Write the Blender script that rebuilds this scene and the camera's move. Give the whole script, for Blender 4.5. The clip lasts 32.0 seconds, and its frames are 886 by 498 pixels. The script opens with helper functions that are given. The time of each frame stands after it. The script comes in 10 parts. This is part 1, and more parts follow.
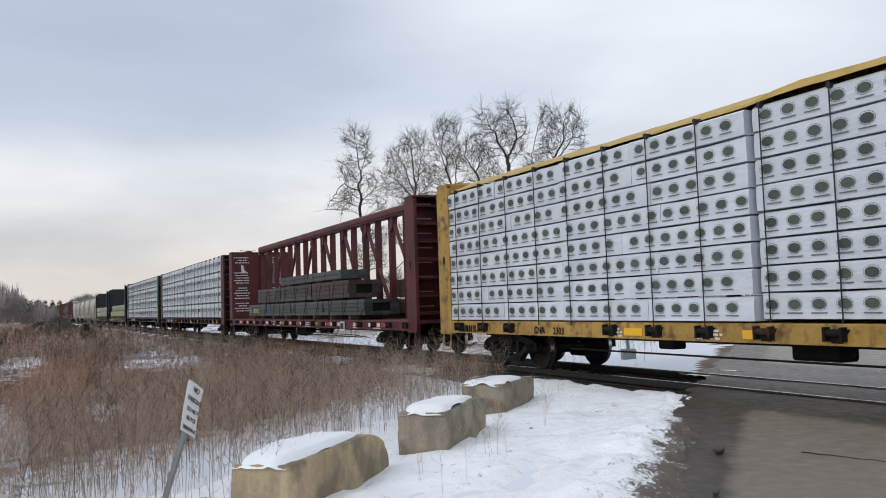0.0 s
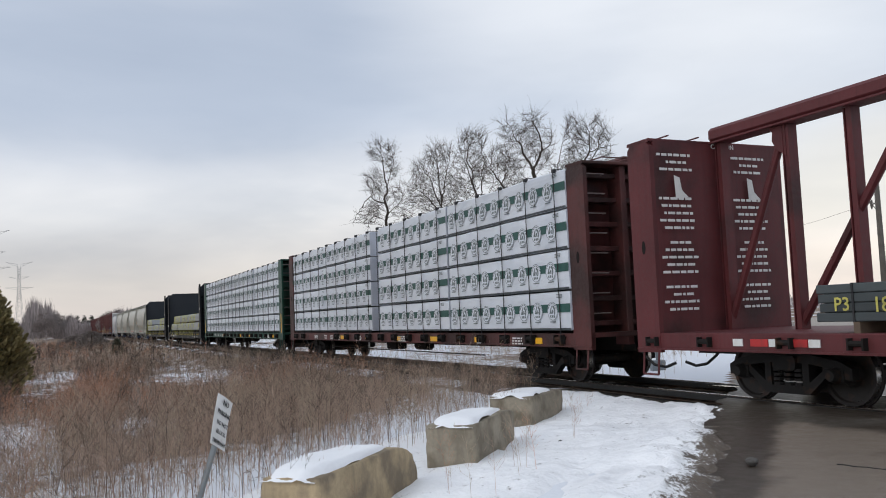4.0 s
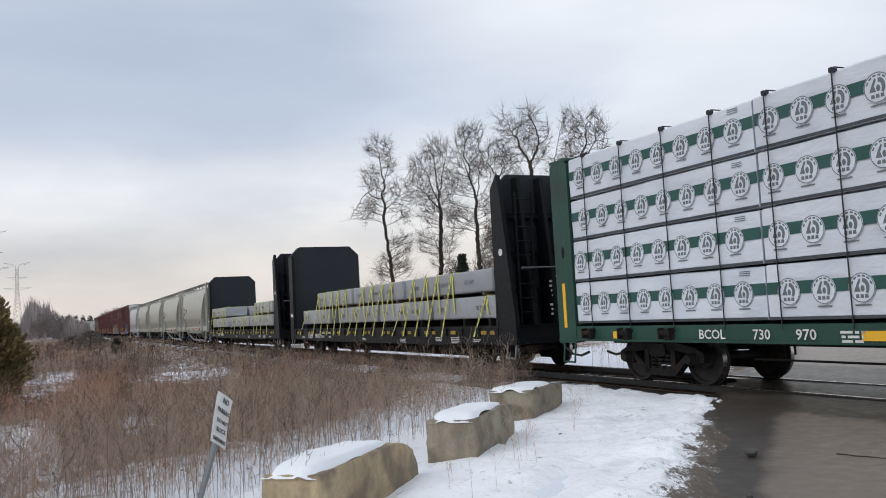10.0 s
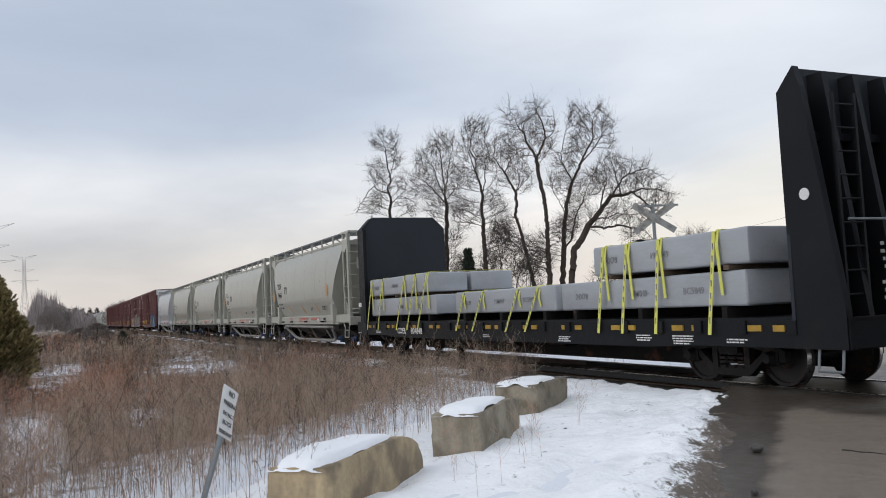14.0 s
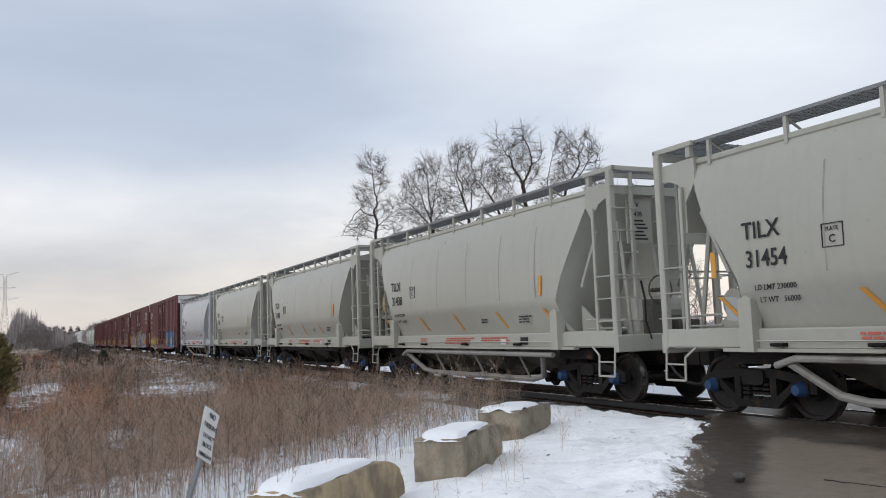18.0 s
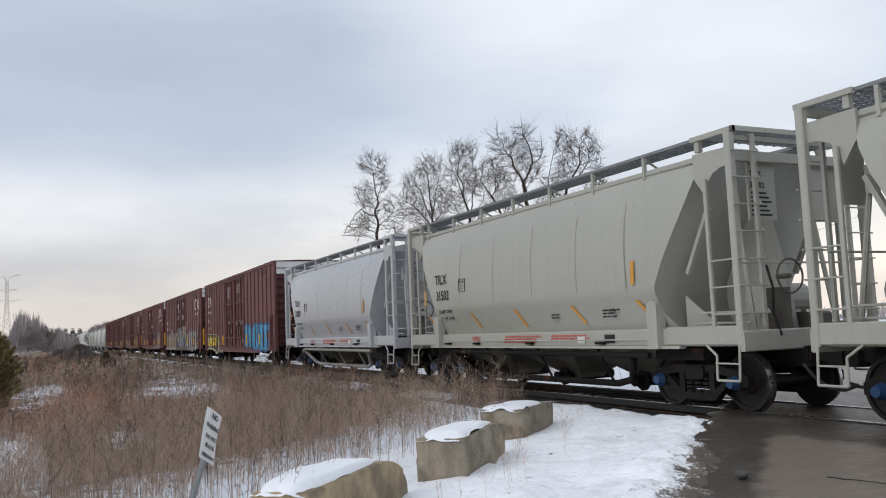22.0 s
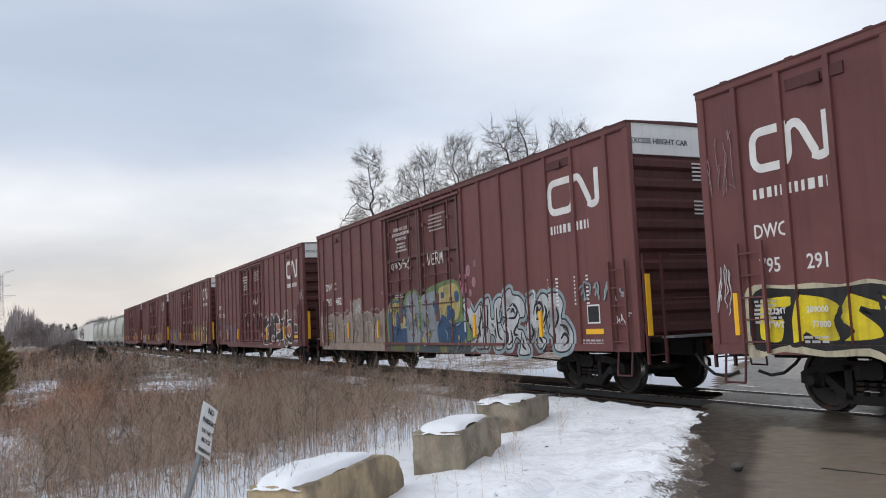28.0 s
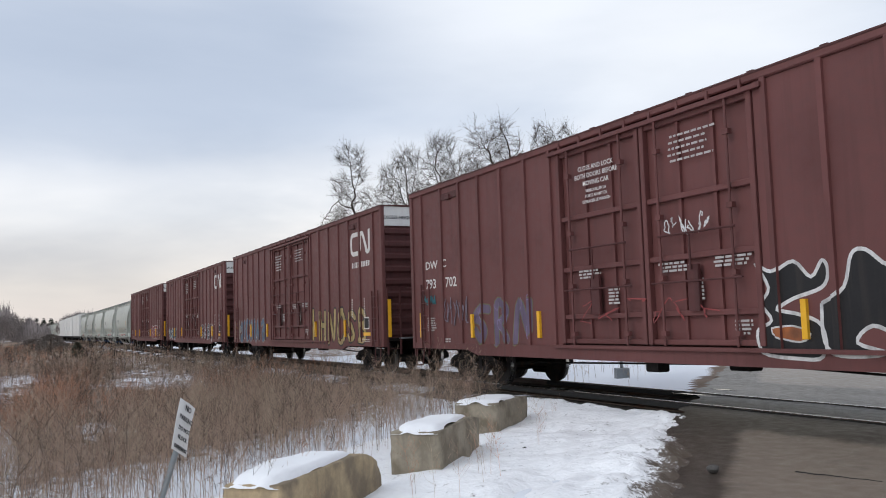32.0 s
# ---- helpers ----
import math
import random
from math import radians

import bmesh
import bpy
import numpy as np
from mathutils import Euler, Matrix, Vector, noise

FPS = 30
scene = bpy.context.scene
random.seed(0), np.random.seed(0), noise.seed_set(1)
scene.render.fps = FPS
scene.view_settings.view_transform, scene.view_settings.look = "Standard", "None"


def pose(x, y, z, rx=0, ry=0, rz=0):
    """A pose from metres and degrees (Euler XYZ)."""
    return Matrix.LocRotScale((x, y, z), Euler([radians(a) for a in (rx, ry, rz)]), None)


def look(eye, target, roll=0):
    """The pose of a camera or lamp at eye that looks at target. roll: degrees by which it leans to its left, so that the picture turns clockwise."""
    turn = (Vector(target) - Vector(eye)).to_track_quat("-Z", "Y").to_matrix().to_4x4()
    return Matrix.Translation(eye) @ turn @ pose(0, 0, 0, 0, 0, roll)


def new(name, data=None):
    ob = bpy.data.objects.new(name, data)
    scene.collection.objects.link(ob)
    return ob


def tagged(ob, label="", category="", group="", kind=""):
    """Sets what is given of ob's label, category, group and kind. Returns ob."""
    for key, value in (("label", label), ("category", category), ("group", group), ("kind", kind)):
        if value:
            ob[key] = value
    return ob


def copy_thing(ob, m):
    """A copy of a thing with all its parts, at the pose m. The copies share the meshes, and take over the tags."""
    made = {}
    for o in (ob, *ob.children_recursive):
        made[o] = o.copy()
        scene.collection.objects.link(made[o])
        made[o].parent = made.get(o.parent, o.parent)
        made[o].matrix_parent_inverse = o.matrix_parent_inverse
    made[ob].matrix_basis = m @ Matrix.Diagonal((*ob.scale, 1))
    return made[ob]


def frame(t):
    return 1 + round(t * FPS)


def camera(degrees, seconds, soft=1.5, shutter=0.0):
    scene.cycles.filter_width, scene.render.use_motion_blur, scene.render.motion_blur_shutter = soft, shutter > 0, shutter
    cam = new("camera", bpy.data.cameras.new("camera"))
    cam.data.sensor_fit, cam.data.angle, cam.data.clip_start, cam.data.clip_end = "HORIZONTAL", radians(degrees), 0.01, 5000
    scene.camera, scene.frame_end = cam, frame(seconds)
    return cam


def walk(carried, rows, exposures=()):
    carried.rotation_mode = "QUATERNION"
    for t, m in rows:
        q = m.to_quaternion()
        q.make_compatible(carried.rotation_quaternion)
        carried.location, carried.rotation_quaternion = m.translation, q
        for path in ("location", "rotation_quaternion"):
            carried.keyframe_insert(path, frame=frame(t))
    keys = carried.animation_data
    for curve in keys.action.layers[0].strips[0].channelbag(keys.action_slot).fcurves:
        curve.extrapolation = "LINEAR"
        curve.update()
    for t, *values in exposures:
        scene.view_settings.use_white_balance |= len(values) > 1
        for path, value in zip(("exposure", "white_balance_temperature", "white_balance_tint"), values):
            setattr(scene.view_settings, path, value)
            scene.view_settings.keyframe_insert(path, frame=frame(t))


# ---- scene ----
cam = camera(55.6, 32.0, 1.0)
EYE = (0.0, 0.0, 1.5)
RUN = [(0, 0.00), (2, 15.81), (3.5, 27.70), (5.5, 43.53), (8, 62.99), (11, 86.29), (14.5, 113.60), (16.5, 129.02), (20, 156.22), (25.5, 199.20), (27.5, 214.73), (30, 234.06), (32, 249.53)]  # seconds and the metres that the train has rolled
SKY, SUN = 0.97, 0.7
EXPOSURES = [(0.0, 0.0), (1.5, -0.05), (3.0, -0.1), (5.5, 0.0), (11.2, 0.0), (11.8, -0.2), (13.2, -0.2), (13.9, -0.05), (14.5, -0.1), (16.6, -0.06), (17.2, 0.0), (26.5, 0.0), (28.0, 0.08), (32.0, 0.08)]
# cloud banks: azimuth, elevation, half width, half height, tilt, colour, amount
BANKS = [(172, 18, 0.48, 0.16, 0.10, (0.45, 0.52, 0.645), 0.75), (178, 26, 0.30, 0.12, 0.0, (0.62, 0.67, 0.76), 0.6), (174, 9.0, 0.50, 0.05, 0.14, (0.86, 0.87, 0.90), 0.30), (138, 26, 0.42, 0.22, 0.30, (0.95, 0.97, 1.00), 0.70), (132, 8, 0.30, 0.07, 0.25, (0.94, 0.88, 0.76), 0.5), (133, 15, 0.24, 0.13, 0.2, (0.98, 0.99, 1.0), 0.45)]
walk(cam, [
    (0, pose(*EYE, 93.73, 1.87, 64.03)),
    (0.5, pose(*EYE, 93.36, 1.71, 64.22)),
    (1, pose(*EYE, 93.23, 1.71, 64.46)),
    (1.5, pose(*EYE, 93.62, 1.60, 64.53)),
    (2, pose(*EYE, 94.15, 1.55, 64.71)),
    (2.5, pose(*EYE, 94.63, 1.71, 65.14)),
    (3, pose(*EYE, 94.76, 1.94, 65.53)),
    (3.5, pose(*EYE, 94.65, 2.17, 65.73)),
    (5.5, pose(*EYE, 94.65, 2.43, 66.04)),
    (6, pose(*EYE, 94.87, 2.29, 65.99)),
    (6.5, pose(*EYE, 95.24, 2.15, 65.97)),
    (7, pose(*EYE, 95.59, 2.02, 66.10)),
    (7.5, pose(*EYE, 95.64, 2.00, 66.18)),
    (8, pose(*EYE, 95.33, 2.05, 66.09)),
    (8.5, pose(*EYE, 94.94, 2.37, 65.98)),
    (9, pose(*EYE, 94.36, 2.59, 65.94)),
    (9.5, pose(*EYE, 94.08, 2.84, 65.95)),
    (10, pose(*EYE, 94.29, 3.03, 65.79)),
    (10.5, pose(*EYE, 94.48, 2.95, 65.80)),
    (11, pose(*EYE, 94.62, 2.69, 65.86)),
    (11.5, pose(*EYE, 94.74, 2.72, 65.89)),
    (12, pose(*EYE, 94.74, 2.71, 66.03)),
    (12.5, pose(*EYE, 94.53, 2.81, 66.09)),
    (13, pose(*EYE, 94.18, 2.72, 66.13)),
    (13.5, pose(*EYE, 93.96, 2.69, 66.18)),
    (14, pose(*EYE, 93.91, 2.78, 66.17)),
    (14.5, pose(*EYE, 94.50, 2.19, 65.38)),
    (16.5, pose(*EYE, 97.06, 1.65, 61.51)),
    (17, pose(*EYE, 96.60, 1.76, 62.76)),
    (17.5, pose(*EYE, 95.92, 2.06, 64.23)),
    (18, pose(*EYE, 95.50, 1.95, 65.11)),
    (18.5, pose(*EYE, 95.55, 1.93, 65.48)),
    (19, pose(*EYE, 95.88, 1.93, 65.42)),
    (19.5, pose(*EYE, 95.98, 2.16, 65.27)),
    (20, pose(*EYE, 95.73, 2.26, 65.43)),
    (20.5, pose(*EYE, 95.44, 2.14, 65.75)),
    (21, pose(*EYE, 95.38, 2.11, 65.72)),
    (21.5, pose(*EYE, 95.49, 2.15, 65.43)),
    (22, pose(*EYE, 95.47, 2.31, 65.23)),
    (22.5, pose(*EYE, 95.30, 2.38, 65.23)),
    (23, pose(*EYE, 95.15, 2.33, 65.28)),
    (23.5, pose(*EYE, 95.03, 2.41, 65.26)),
    (24, pose(*EYE, 95.13, 2.35, 65.09)),
    (24.5, pose(*EYE, 95.30, 2.47, 64.89)),
    (25, pose(*EYE, 95.21, 2.51, 64.78)),
    (25.5, pose(*EYE, 95.04, 2.62, 64.83)),
    (27.5, pose(*EYE, 95.04, 2.55, 65.08)),
    (28, pose(*EYE, 95.03, 2.56, 64.94)),
    (28.5, pose(*EYE, 95.01, 2.46, 64.75)),
    (29, pose(*EYE, 94.85, 2.56, 64.63)),
    (29.5, pose(*EYE, 94.66, 2.71, 64.66)),
    (30, pose(*EYE, 94.62, 2.81, 64.60)),
    (30.5, pose(*EYE, 94.65, 2.85, 64.35)),
    (31, pose(*EYE, 94.66, 2.79, 63.93)),
    (31.5, pose(*EYE, 94.75, 2.20, 63.60)),
    (32, pose(*EYE, 94.97, 1.78, 63.58)),
], EXPOSURES)

# world: an overcast winter sky
world = bpy.data.worlds.new("overcast_sky")
scene.world = world
world.use_nodes = True
WN, WL = world.node_tree.nodes, world.node_tree.links
WN.clear()


def wnode(kind, **values):
    n = WN.new(kind)
    for k, v in values.items():
        n.inputs[k].default_value = v
    return n


w_out = WN.new("ShaderNodeOutputWorld")
w_bg = wnode("ShaderNodeBackground", Strength=SKY)
w_tc = WN.new("ShaderNodeTexCoord")
w_sep = WN.new("ShaderNodeSeparateXYZ")
WL.new(w_tc.outputs["Generated"], w_sep.inputs[0])
w_grad = WN.new("ShaderNodeValToRGB")
for i, (p, c) in enumerate([(0.0, (0.80, 0.71, 0.66)), (0.05, (0.88, 0.80, 0.73)), (0.13, (0.79, 0.79, 0.80)),
                            (0.24, (0.60, 0.66, 0.76)), (0.42, (0.64, 0.70, 0.80)), (1.0, (0.70, 0.75, 0.83))]):
    e = w_grad.color_ramp.elements[i] if i < 2 else w_grad.color_ramp.elements.new(p)
    e.position, e.color = p, (*c, 1)
WL.new(w_sep.outputs["Z"], w_grad.inputs[0])
# clouds: long banks, flattened towards the horizon
w_map = WN.new("ShaderNodeMapping")
w_map.inputs["Scale"].default_value = (1.0, 1.0, 3.6)
w_map.inputs["Rotation"].default_value = (0.10, -0.16, 0.5)
WL.new(w_tc.outputs["Generated"], w_map.inputs["Vector"])
w_n1 = wnode("ShaderNodeTexNoise", Scale=1.7, Detail=5.0, Roughness=0.5, Distortion=0.35)
w_n2 = wnode("ShaderNodeTexNoise", Scale=5.5, Detail=4.0, Roughness=0.55, Distortion=0.2)
WL.new(w_map.outputs[0], w_n1.inputs["Vector"])
WL.new(w_map.outputs[0], w_n2.inputs["Vector"])
w_add = WN.new("ShaderNodeMath")
w_add.operation = "MULTIPLY_ADD"
w_add.inputs[1].default_value = 0.22
WL.new(w_n2.outputs["Fac"], w_add.inputs[0])
WL.new(w_n1.outputs["Fac"], w_add.inputs[2])
w_ramp = WN.new("ShaderNodeValToRGB")
for i, (p, c) in enumerate([(0.40, (0.66, 0.70, 0.77)), (0.58, (0.92, 0.94, 0.97)), (0.74, (1.22, 1.20, 1.18))]):
    e = w_ramp.color_ramp.elements[i] if i < 2 else w_ramp.color_ramp.elements.new(p)
    e.position, e.color = p, (*c, 1)
WL.new(w_add.outputs[0], w_ramp.inputs[0])
w_mul = WN.new("ShaderNodeMix")
w_mul.data_type, w_mul.blend_type = "RGBA", "MULTIPLY"
w_mul.inputs[0].default_value = 0.85
WL.new(w_grad.outputs[0], w_mul.inputs[6])
WL.new(w_ramp.outputs[0], w_mul.inputs[7])
# one heavier blue-grey bank of cloud and a paler streak under it
def cloud_bank(az, el, wide, high, tilt, colour, amount, below):
    d = Vector((math.cos(radians(az)) * math.cos(radians(el)), math.sin(radians(az)) * math.cos(radians(el)), math.sin(radians(el))))
    right = Vector((math.sin(radians(az)), -math.cos(radians(az)), 0))
    up = right.cross(d).normalized()
    r2, u2 = (right * math.cos(tilt) + up * math.sin(tilt)) / wide, (up * math.cos(tilt) - right * math.sin(tilt)) / high
    wob = WN.new("ShaderNodeVectorMath")
    wob.operation = "MULTIPLY_ADD"
    wob.inputs[1].default_value = (0.10, 0.10, 0.07)
    WL.new(w_n1.outputs["Color"], wob.inputs[0])
    WL.new(w_tc.outputs["Generated"], wob.inputs[2])
    sub = WN.new("ShaderNodeVectorMath")
    sub.operation = "SUBTRACT"
    sub.inputs[1].default_value = d + Vector((0.05, 0.05, 0.035))
    WL.new(wob.outputs[0], sub.inputs[0])
    sq = []
    for ax in (r2, u2):
        dt, pw = WN.new("ShaderNodeVectorMath"), WN.new("ShaderNodeMath")
        dt.operation, pw.operation = "DOT_PRODUCT", "POWER"
        dt.inputs[1].default_value, pw.inputs[1].default_value = ax, 2.0
        WL.new(sub.outputs[0], dt.inputs[0])
        WL.new(dt.outputs["Value"], pw.inputs[0])
        sq.append(pw)
    ad = WN.new("ShaderNodeMath")
    WL.new(sq[0].outputs[0], ad.inputs[0])
    WL.new(sq[1].outputs[0], ad.inputs[1])
    mr = WN.new("ShaderNodeMapRange")
    mr.interpolation_type = "SMOOTHSTEP"
    mr.inputs["From Min"].default_value, mr.inputs["From Max"].default_value = 0.0, 1.0
    mr.inputs["To Min"].default_value, mr.inputs["To Max"].default_value = amount, 0.0
    WL.new(ad.outputs[0], mr.inputs["Value"])
    mx = WN.new("ShaderNodeMix")
    mx.data_type = "RGBA"
    WL.new(mr.outputs[0], mx.inputs[0])
    WL.new(below, mx.inputs[6])
    mx.inputs[7].default_value = (*colour, 1)
    return mx.outputs[2]


w_col = w_mul.outputs[2]
for bank in BANKS:
    w_col = cloud_bank(*bank, w_col)
w_sky = WN.new("ShaderNodeTexSky")
w_sky.sky_type, w_sky.sun_disc = "NISHITA", False
w_sky.sun_elevation, w_sky.sun_rotation = radians(35), radians(170)
w_skm = WN.new("ShaderNodeMix")
w_skm.data_type, w_skm.blend_type = "RGBA", "ADD"
w_skm.inputs[0].default_value = 0.012
WL.new(w_col, w_skm.inputs[6])
WL.new(w_sky.outputs[0], w_skm.inputs[7])
WL.new(w_skm.outputs[2], w_bg.inputs["Color"])
WL.new(w_bg.outputs[0], w_out.inputs[0])

sun = new("sun", bpy.data.lights.new("sun", "SUN"))
sun.data.energy, sun.data.angle, sun.data.color = SUN, radians(40), (1.0, 0.97, 0.93)
sun.matrix_basis = look((10, -60, 42), (0, 0, 0))


# mesh building
class G:
    """Vertices, faces and material slots of one mesh."""

    def __init__(self):
        self.v, self.f, self.m = [], [], []

    def add(self, verts, faces, mi=0):
        n = len(self.v)
        self.v += [tuple(p) for p in verts]
        self.f += [tuple(n + i for i in q) for q in faces]
        self.m += [mi] * len(faces)
        return self

    def prism(self, poly, axis, a, b, mi=0):
        """A polygon (two coordinates in axis order) pushed from a to b along axis."""
        n = len(poly)
        put = {"x": lambda p, w: (w, p[0], p[1]), "y": lambda p, w: (p[0], w, p[1]), "z": lambda p, w: (p[0], p[1], w)}[axis]
        area = sum(poly[i][0] * poly[(i + 1) % n][1] - poly[(i + 1) % n][0] * poly[i][1] for i in range(n))
        if (area < 0) != (axis == "y"):
            poly = poly[::-1]
        if a > b:
            a, b = b, a
        vs = [put(p, a) for p in poly] + [put(p, b) for p in poly]
        fs = [tuple(range(n))[::-1], tuple(range(n, 2 * n))]
        fs += [(i, (i + 1) % n, n + (i + 1) % n, n + i) for i in range(n)]
        return self.add(vs, fs, mi)

    def box(self, x0, x1, y0, y1, z0, z1, b=0.0, mi=0):
        """A box; b chamfers the four long edges."""
        if x0 > x1:
            x0, x1 = x1, x0
        if y0 > y1:
            y0, y1 = y1, y0
        if z0 > z1:
            z0, z1 = z1, z0
        dx, dy, dz = x1 - x0, y1 - y0, z1 - z0

        def oct_(a0, a1, c0, c1):
            k = min(b, (a1 - a0) * 0.45, (c1 - c0) * 0.45)
            if k <= 0:
                return [(a0, c0), (a1, c0), (a1, c1), (a0, c1)]
            return [(a0 + k, c0), (a1 - k, c0), (a1, c0 + k), (a1, c1 - k), (a1 - k, c1), (a0 + k, c1), (a0, c1 - k), (a0, c0 + k)]
        if dx >= dy and dx >= dz:
            return self.prism(oct_(y0, y1, z0, z1), "x", x0, x1, mi)
        if dy >= dz:
            return self.prism(oct_(x0, x1, z0, z1), "y", y0, y1, mi)
        return self.prism(oct_(x0, x1, y0, y1), "z", z0, z1, mi)

    def cyl(self, p, q, r, r2=None, n=8, mi=0, cap=True):
        p, q = Vector(p), Vector(q)
        r2 = r if r2 is None else r2
        d = (q - p).normalized()
        a = d.orthogonal().normalized()
        c = d.cross(a)
        vs = []
        for o, rr in ((p, r), (q, r2)):
            for i in range(n):
                t = 2 * math.pi * i / n
                vs.append(o + (a * math.cos(t) + c * math.sin(t)) * rr)
        fs = [(i, (i + 1) % n, n + (i + 1) % n, n + i) for i in range(n)]
        if cap:
            fs += [tuple(range(n))[::-1], tuple(range(n, 2 * n))]
        return self.add(vs, fs, mi)

    def tube(self, pts, r, n=6, mi=0):
        for a, b in zip(pts[:-1], pts[1:]):
            self.cyl(a, b, r, n=n, mi=mi)
        return self

    def loft(self, rings, mi=0, closed=True, caps=True):
        n = len(rings[0])
        base = len(self.v)
        self.v += [tuple(p) for r in rings for p in r]
        fs = []
        m = n if closed else n - 1
        for k in range(len(rings) - 1):
            for i in range(m):
                j = (i + 1) % n
                fs.append((base + k * n + i, base + k * n + j, base + (k + 1) * n + j, base + (k + 1) * n + i))
        if caps:
            fs.append(tuple(base + i for i in range(n))[::-1])
            fs.append(tuple(base + (len(rings) - 1) * n + i for i in range(n)))
        self.f += fs
        self.m += [mi] * len(fs)
        return self

    def mesh(self, name, mats, smooth=False):
        me = bpy.data.meshes.new(name)
        me.from_pydata(self.v, [], self.f)
        for x in (mats if isinstance(mats, (list, tuple)) else [mats]):
            me.materials.append(x)
        if any(self.m):
            me.polygons.foreach_set("material_index", self.m)
        if smooth:
            me.shade_smooth()
            me.set_sharp_from_angle(angle=radians(35))
        me.update()
        return me


def part(name, g, mats=None, parent=None, label="", smooth=False, at=None):
    """Links a G (or a ready mesh) as one mesh object under a thing or a part."""
    me = g.mesh(name, mats, smooth) if isinstance(g, G) else g
    ob = new(name, me)
    if parent is not None:
        ob.parent = parent
    if at is not None:
        ob.location = at
    if label:
        ob["label"] = label
    return ob


def thing(name, label, category, group="", at=None, kind=""):
    ob = new(name)
    ob.empty_display_size = 0.3
    if at is not None:
        ob.location = at
    return tagged(ob, label, category, group, kind)


def big_mesh(name, verts, faces, mats, smooth=False, slots=None):
    """A mesh from numpy arrays; faces all of one size."""
    verts, faces = np.asarray(verts, np.float32), np.asarray(faces, np.int32)
    me = bpy.data.meshes.new(name)
    k = faces.shape[1]
    me.vertices.add(len(verts))
    me.vertices.foreach_set("co", verts.ravel())
    me.loops.add(faces.size)
    me.loops.foreach_set("vertex_index", faces.ravel())
    me.polygons.add(len(faces))
    me.polygons.foreach_set("loop_start", np.arange(0, faces.size, k, dtype=np.int32))
    for x in (mats if isinstance(mats, (list, tuple)) else [mats]):
        me.materials.append(x)
    if slots is not None:
        me.polygons.foreach_set("material_index", np.asarray(slots, np.int32))
    me.update(calc_edges=True)
    me.validate()
    if smooth:
        me.shade_smooth()
    return me


# materials
def mat(name, col, rough=0.6, metal=0.0, var=0.18, scale=1.2, bump=0.12, bscale=35.0, dirt=None, dirt_amount=0.35, dirt_scale=0.9,
        streak=0.0, streak_col=None, rand=0.0, emit=0.0, stretch=(1, 1, 1), island=0.0, spec=0.4):
    """A painted or natural surface with broad and fine variation, stains, runs and relief."""
    m = bpy.data.materials.new(name)
    m.use_nodes = True
    N, L = m.node_tree.nodes, m.node_tree.links
    b = N["Principled BSDF"]
    b.inputs["Metallic"].default_value = metal
    b.inputs["Specular IOR Level"].default_value = spec
    tc, info = N.new("ShaderNodeTexCoord"), N.new("ShaderNodeObjectInfo")
    mp = N.new("ShaderNodeMapping")
    mp.inputs["Scale"].default_value = stretch
    off = N.new("ShaderNodeVectorMath")
    off.operation = "MULTIPLY_ADD"
    off.inputs[1].default_value = (37, 23, 11)
    L.new(info.outputs["Random"], off.inputs[0])
    L.new(tc.outputs["Object"], off.inputs[2])
    L.new(off.outputs[0], mp.inputs["Vector"])

    def noise_node(s, detail=4.0, src=mp):
        n = N.new("ShaderNodeTexNoise")
        n.inputs["Scale"].default_value, n.inputs["Detail"].default_value = s, detail
        L.new(src.outputs[0], n.inputs["Vector"])
        return n

    def mixc(fac, a, c2, mode="MIX"):
        x = N.new("ShaderNodeMix")
        x.data_type, x.blend_type = "RGBA", mode
        for sock, val in ((x.inputs[0], fac), (x.inputs[6], a), (x.inputs[7], c2)):
            if hasattr(val, "is_output"):
                L.new(val, sock)
            else:
                sock.default_value = val if not isinstance(val, tuple) else (*val, 1)
        return x.outputs[2]

    def curve(src, lo, hi, a=0.0, c2=1.0):
        r = N.new("ShaderNodeMapRange")
        r.inputs["From Min"].default_value, r.inputs["From Max"].default_value = lo, hi
        r.inputs["To Min"].default_value, r.inputs["To Max"].default_value = a, c2
        L.new(src, r.inputs["Value"])
        return r.outputs["Result"]

    n1, n2 = noise_node(scale), noise_node(scale * 14)
    dark, light = tuple(c * (1 - var) for c in col), tuple(min(1, c * (1 + var)) for c in col)
    c = mixc(curve(n1.outputs["Fac"], 0.32, 0.68), dark, light)
    c = mixc(0.35, c, mixc(curve(n2.outputs["Fac"], 0.3, 0.7), tuple(x * (1 - var * 1.3) for x in col), tuple(min(1, x * (1 + var)) for x in col)))
    if dirt:
        nd = noise_node(dirt_scale, 7.0)
        lo = 0.72 - dirt_amount * 0.5
        c = mixc(curve(nd.outputs["Fac"], lo, lo + 0.16), c, dirt)
    if streak:
        ms = N.new("ShaderNodeMapping")
        ms.inputs["Scale"].default_value = (5.0, 5.0, 0.28)
        L.new(off.outputs[0], ms.inputs["Vector"])
        ns = noise_node(1.6, 5.0, ms)
        c = mixc(curve(ns.outputs["Fac"], 0.50, 0.74, 0.0, streak), c, streak_col or tuple(x * 0.45 for x in col))
    if rand:
        c = mixc(1.0, c, mixc(info.outputs["Random"], (1 - rand,) * 3, (1 + rand,) * 3), "MULTIPLY")
    if island:
        geo = N.new("ShaderNodeNewGeometry")
        c = mixc(1.0, c, mixc(geo.outputs["Random Per Island"], (1 - island,) * 3, (1 + island,) * 3), "MULTIPLY")
    L.new(c, b.inputs["Base Color"])
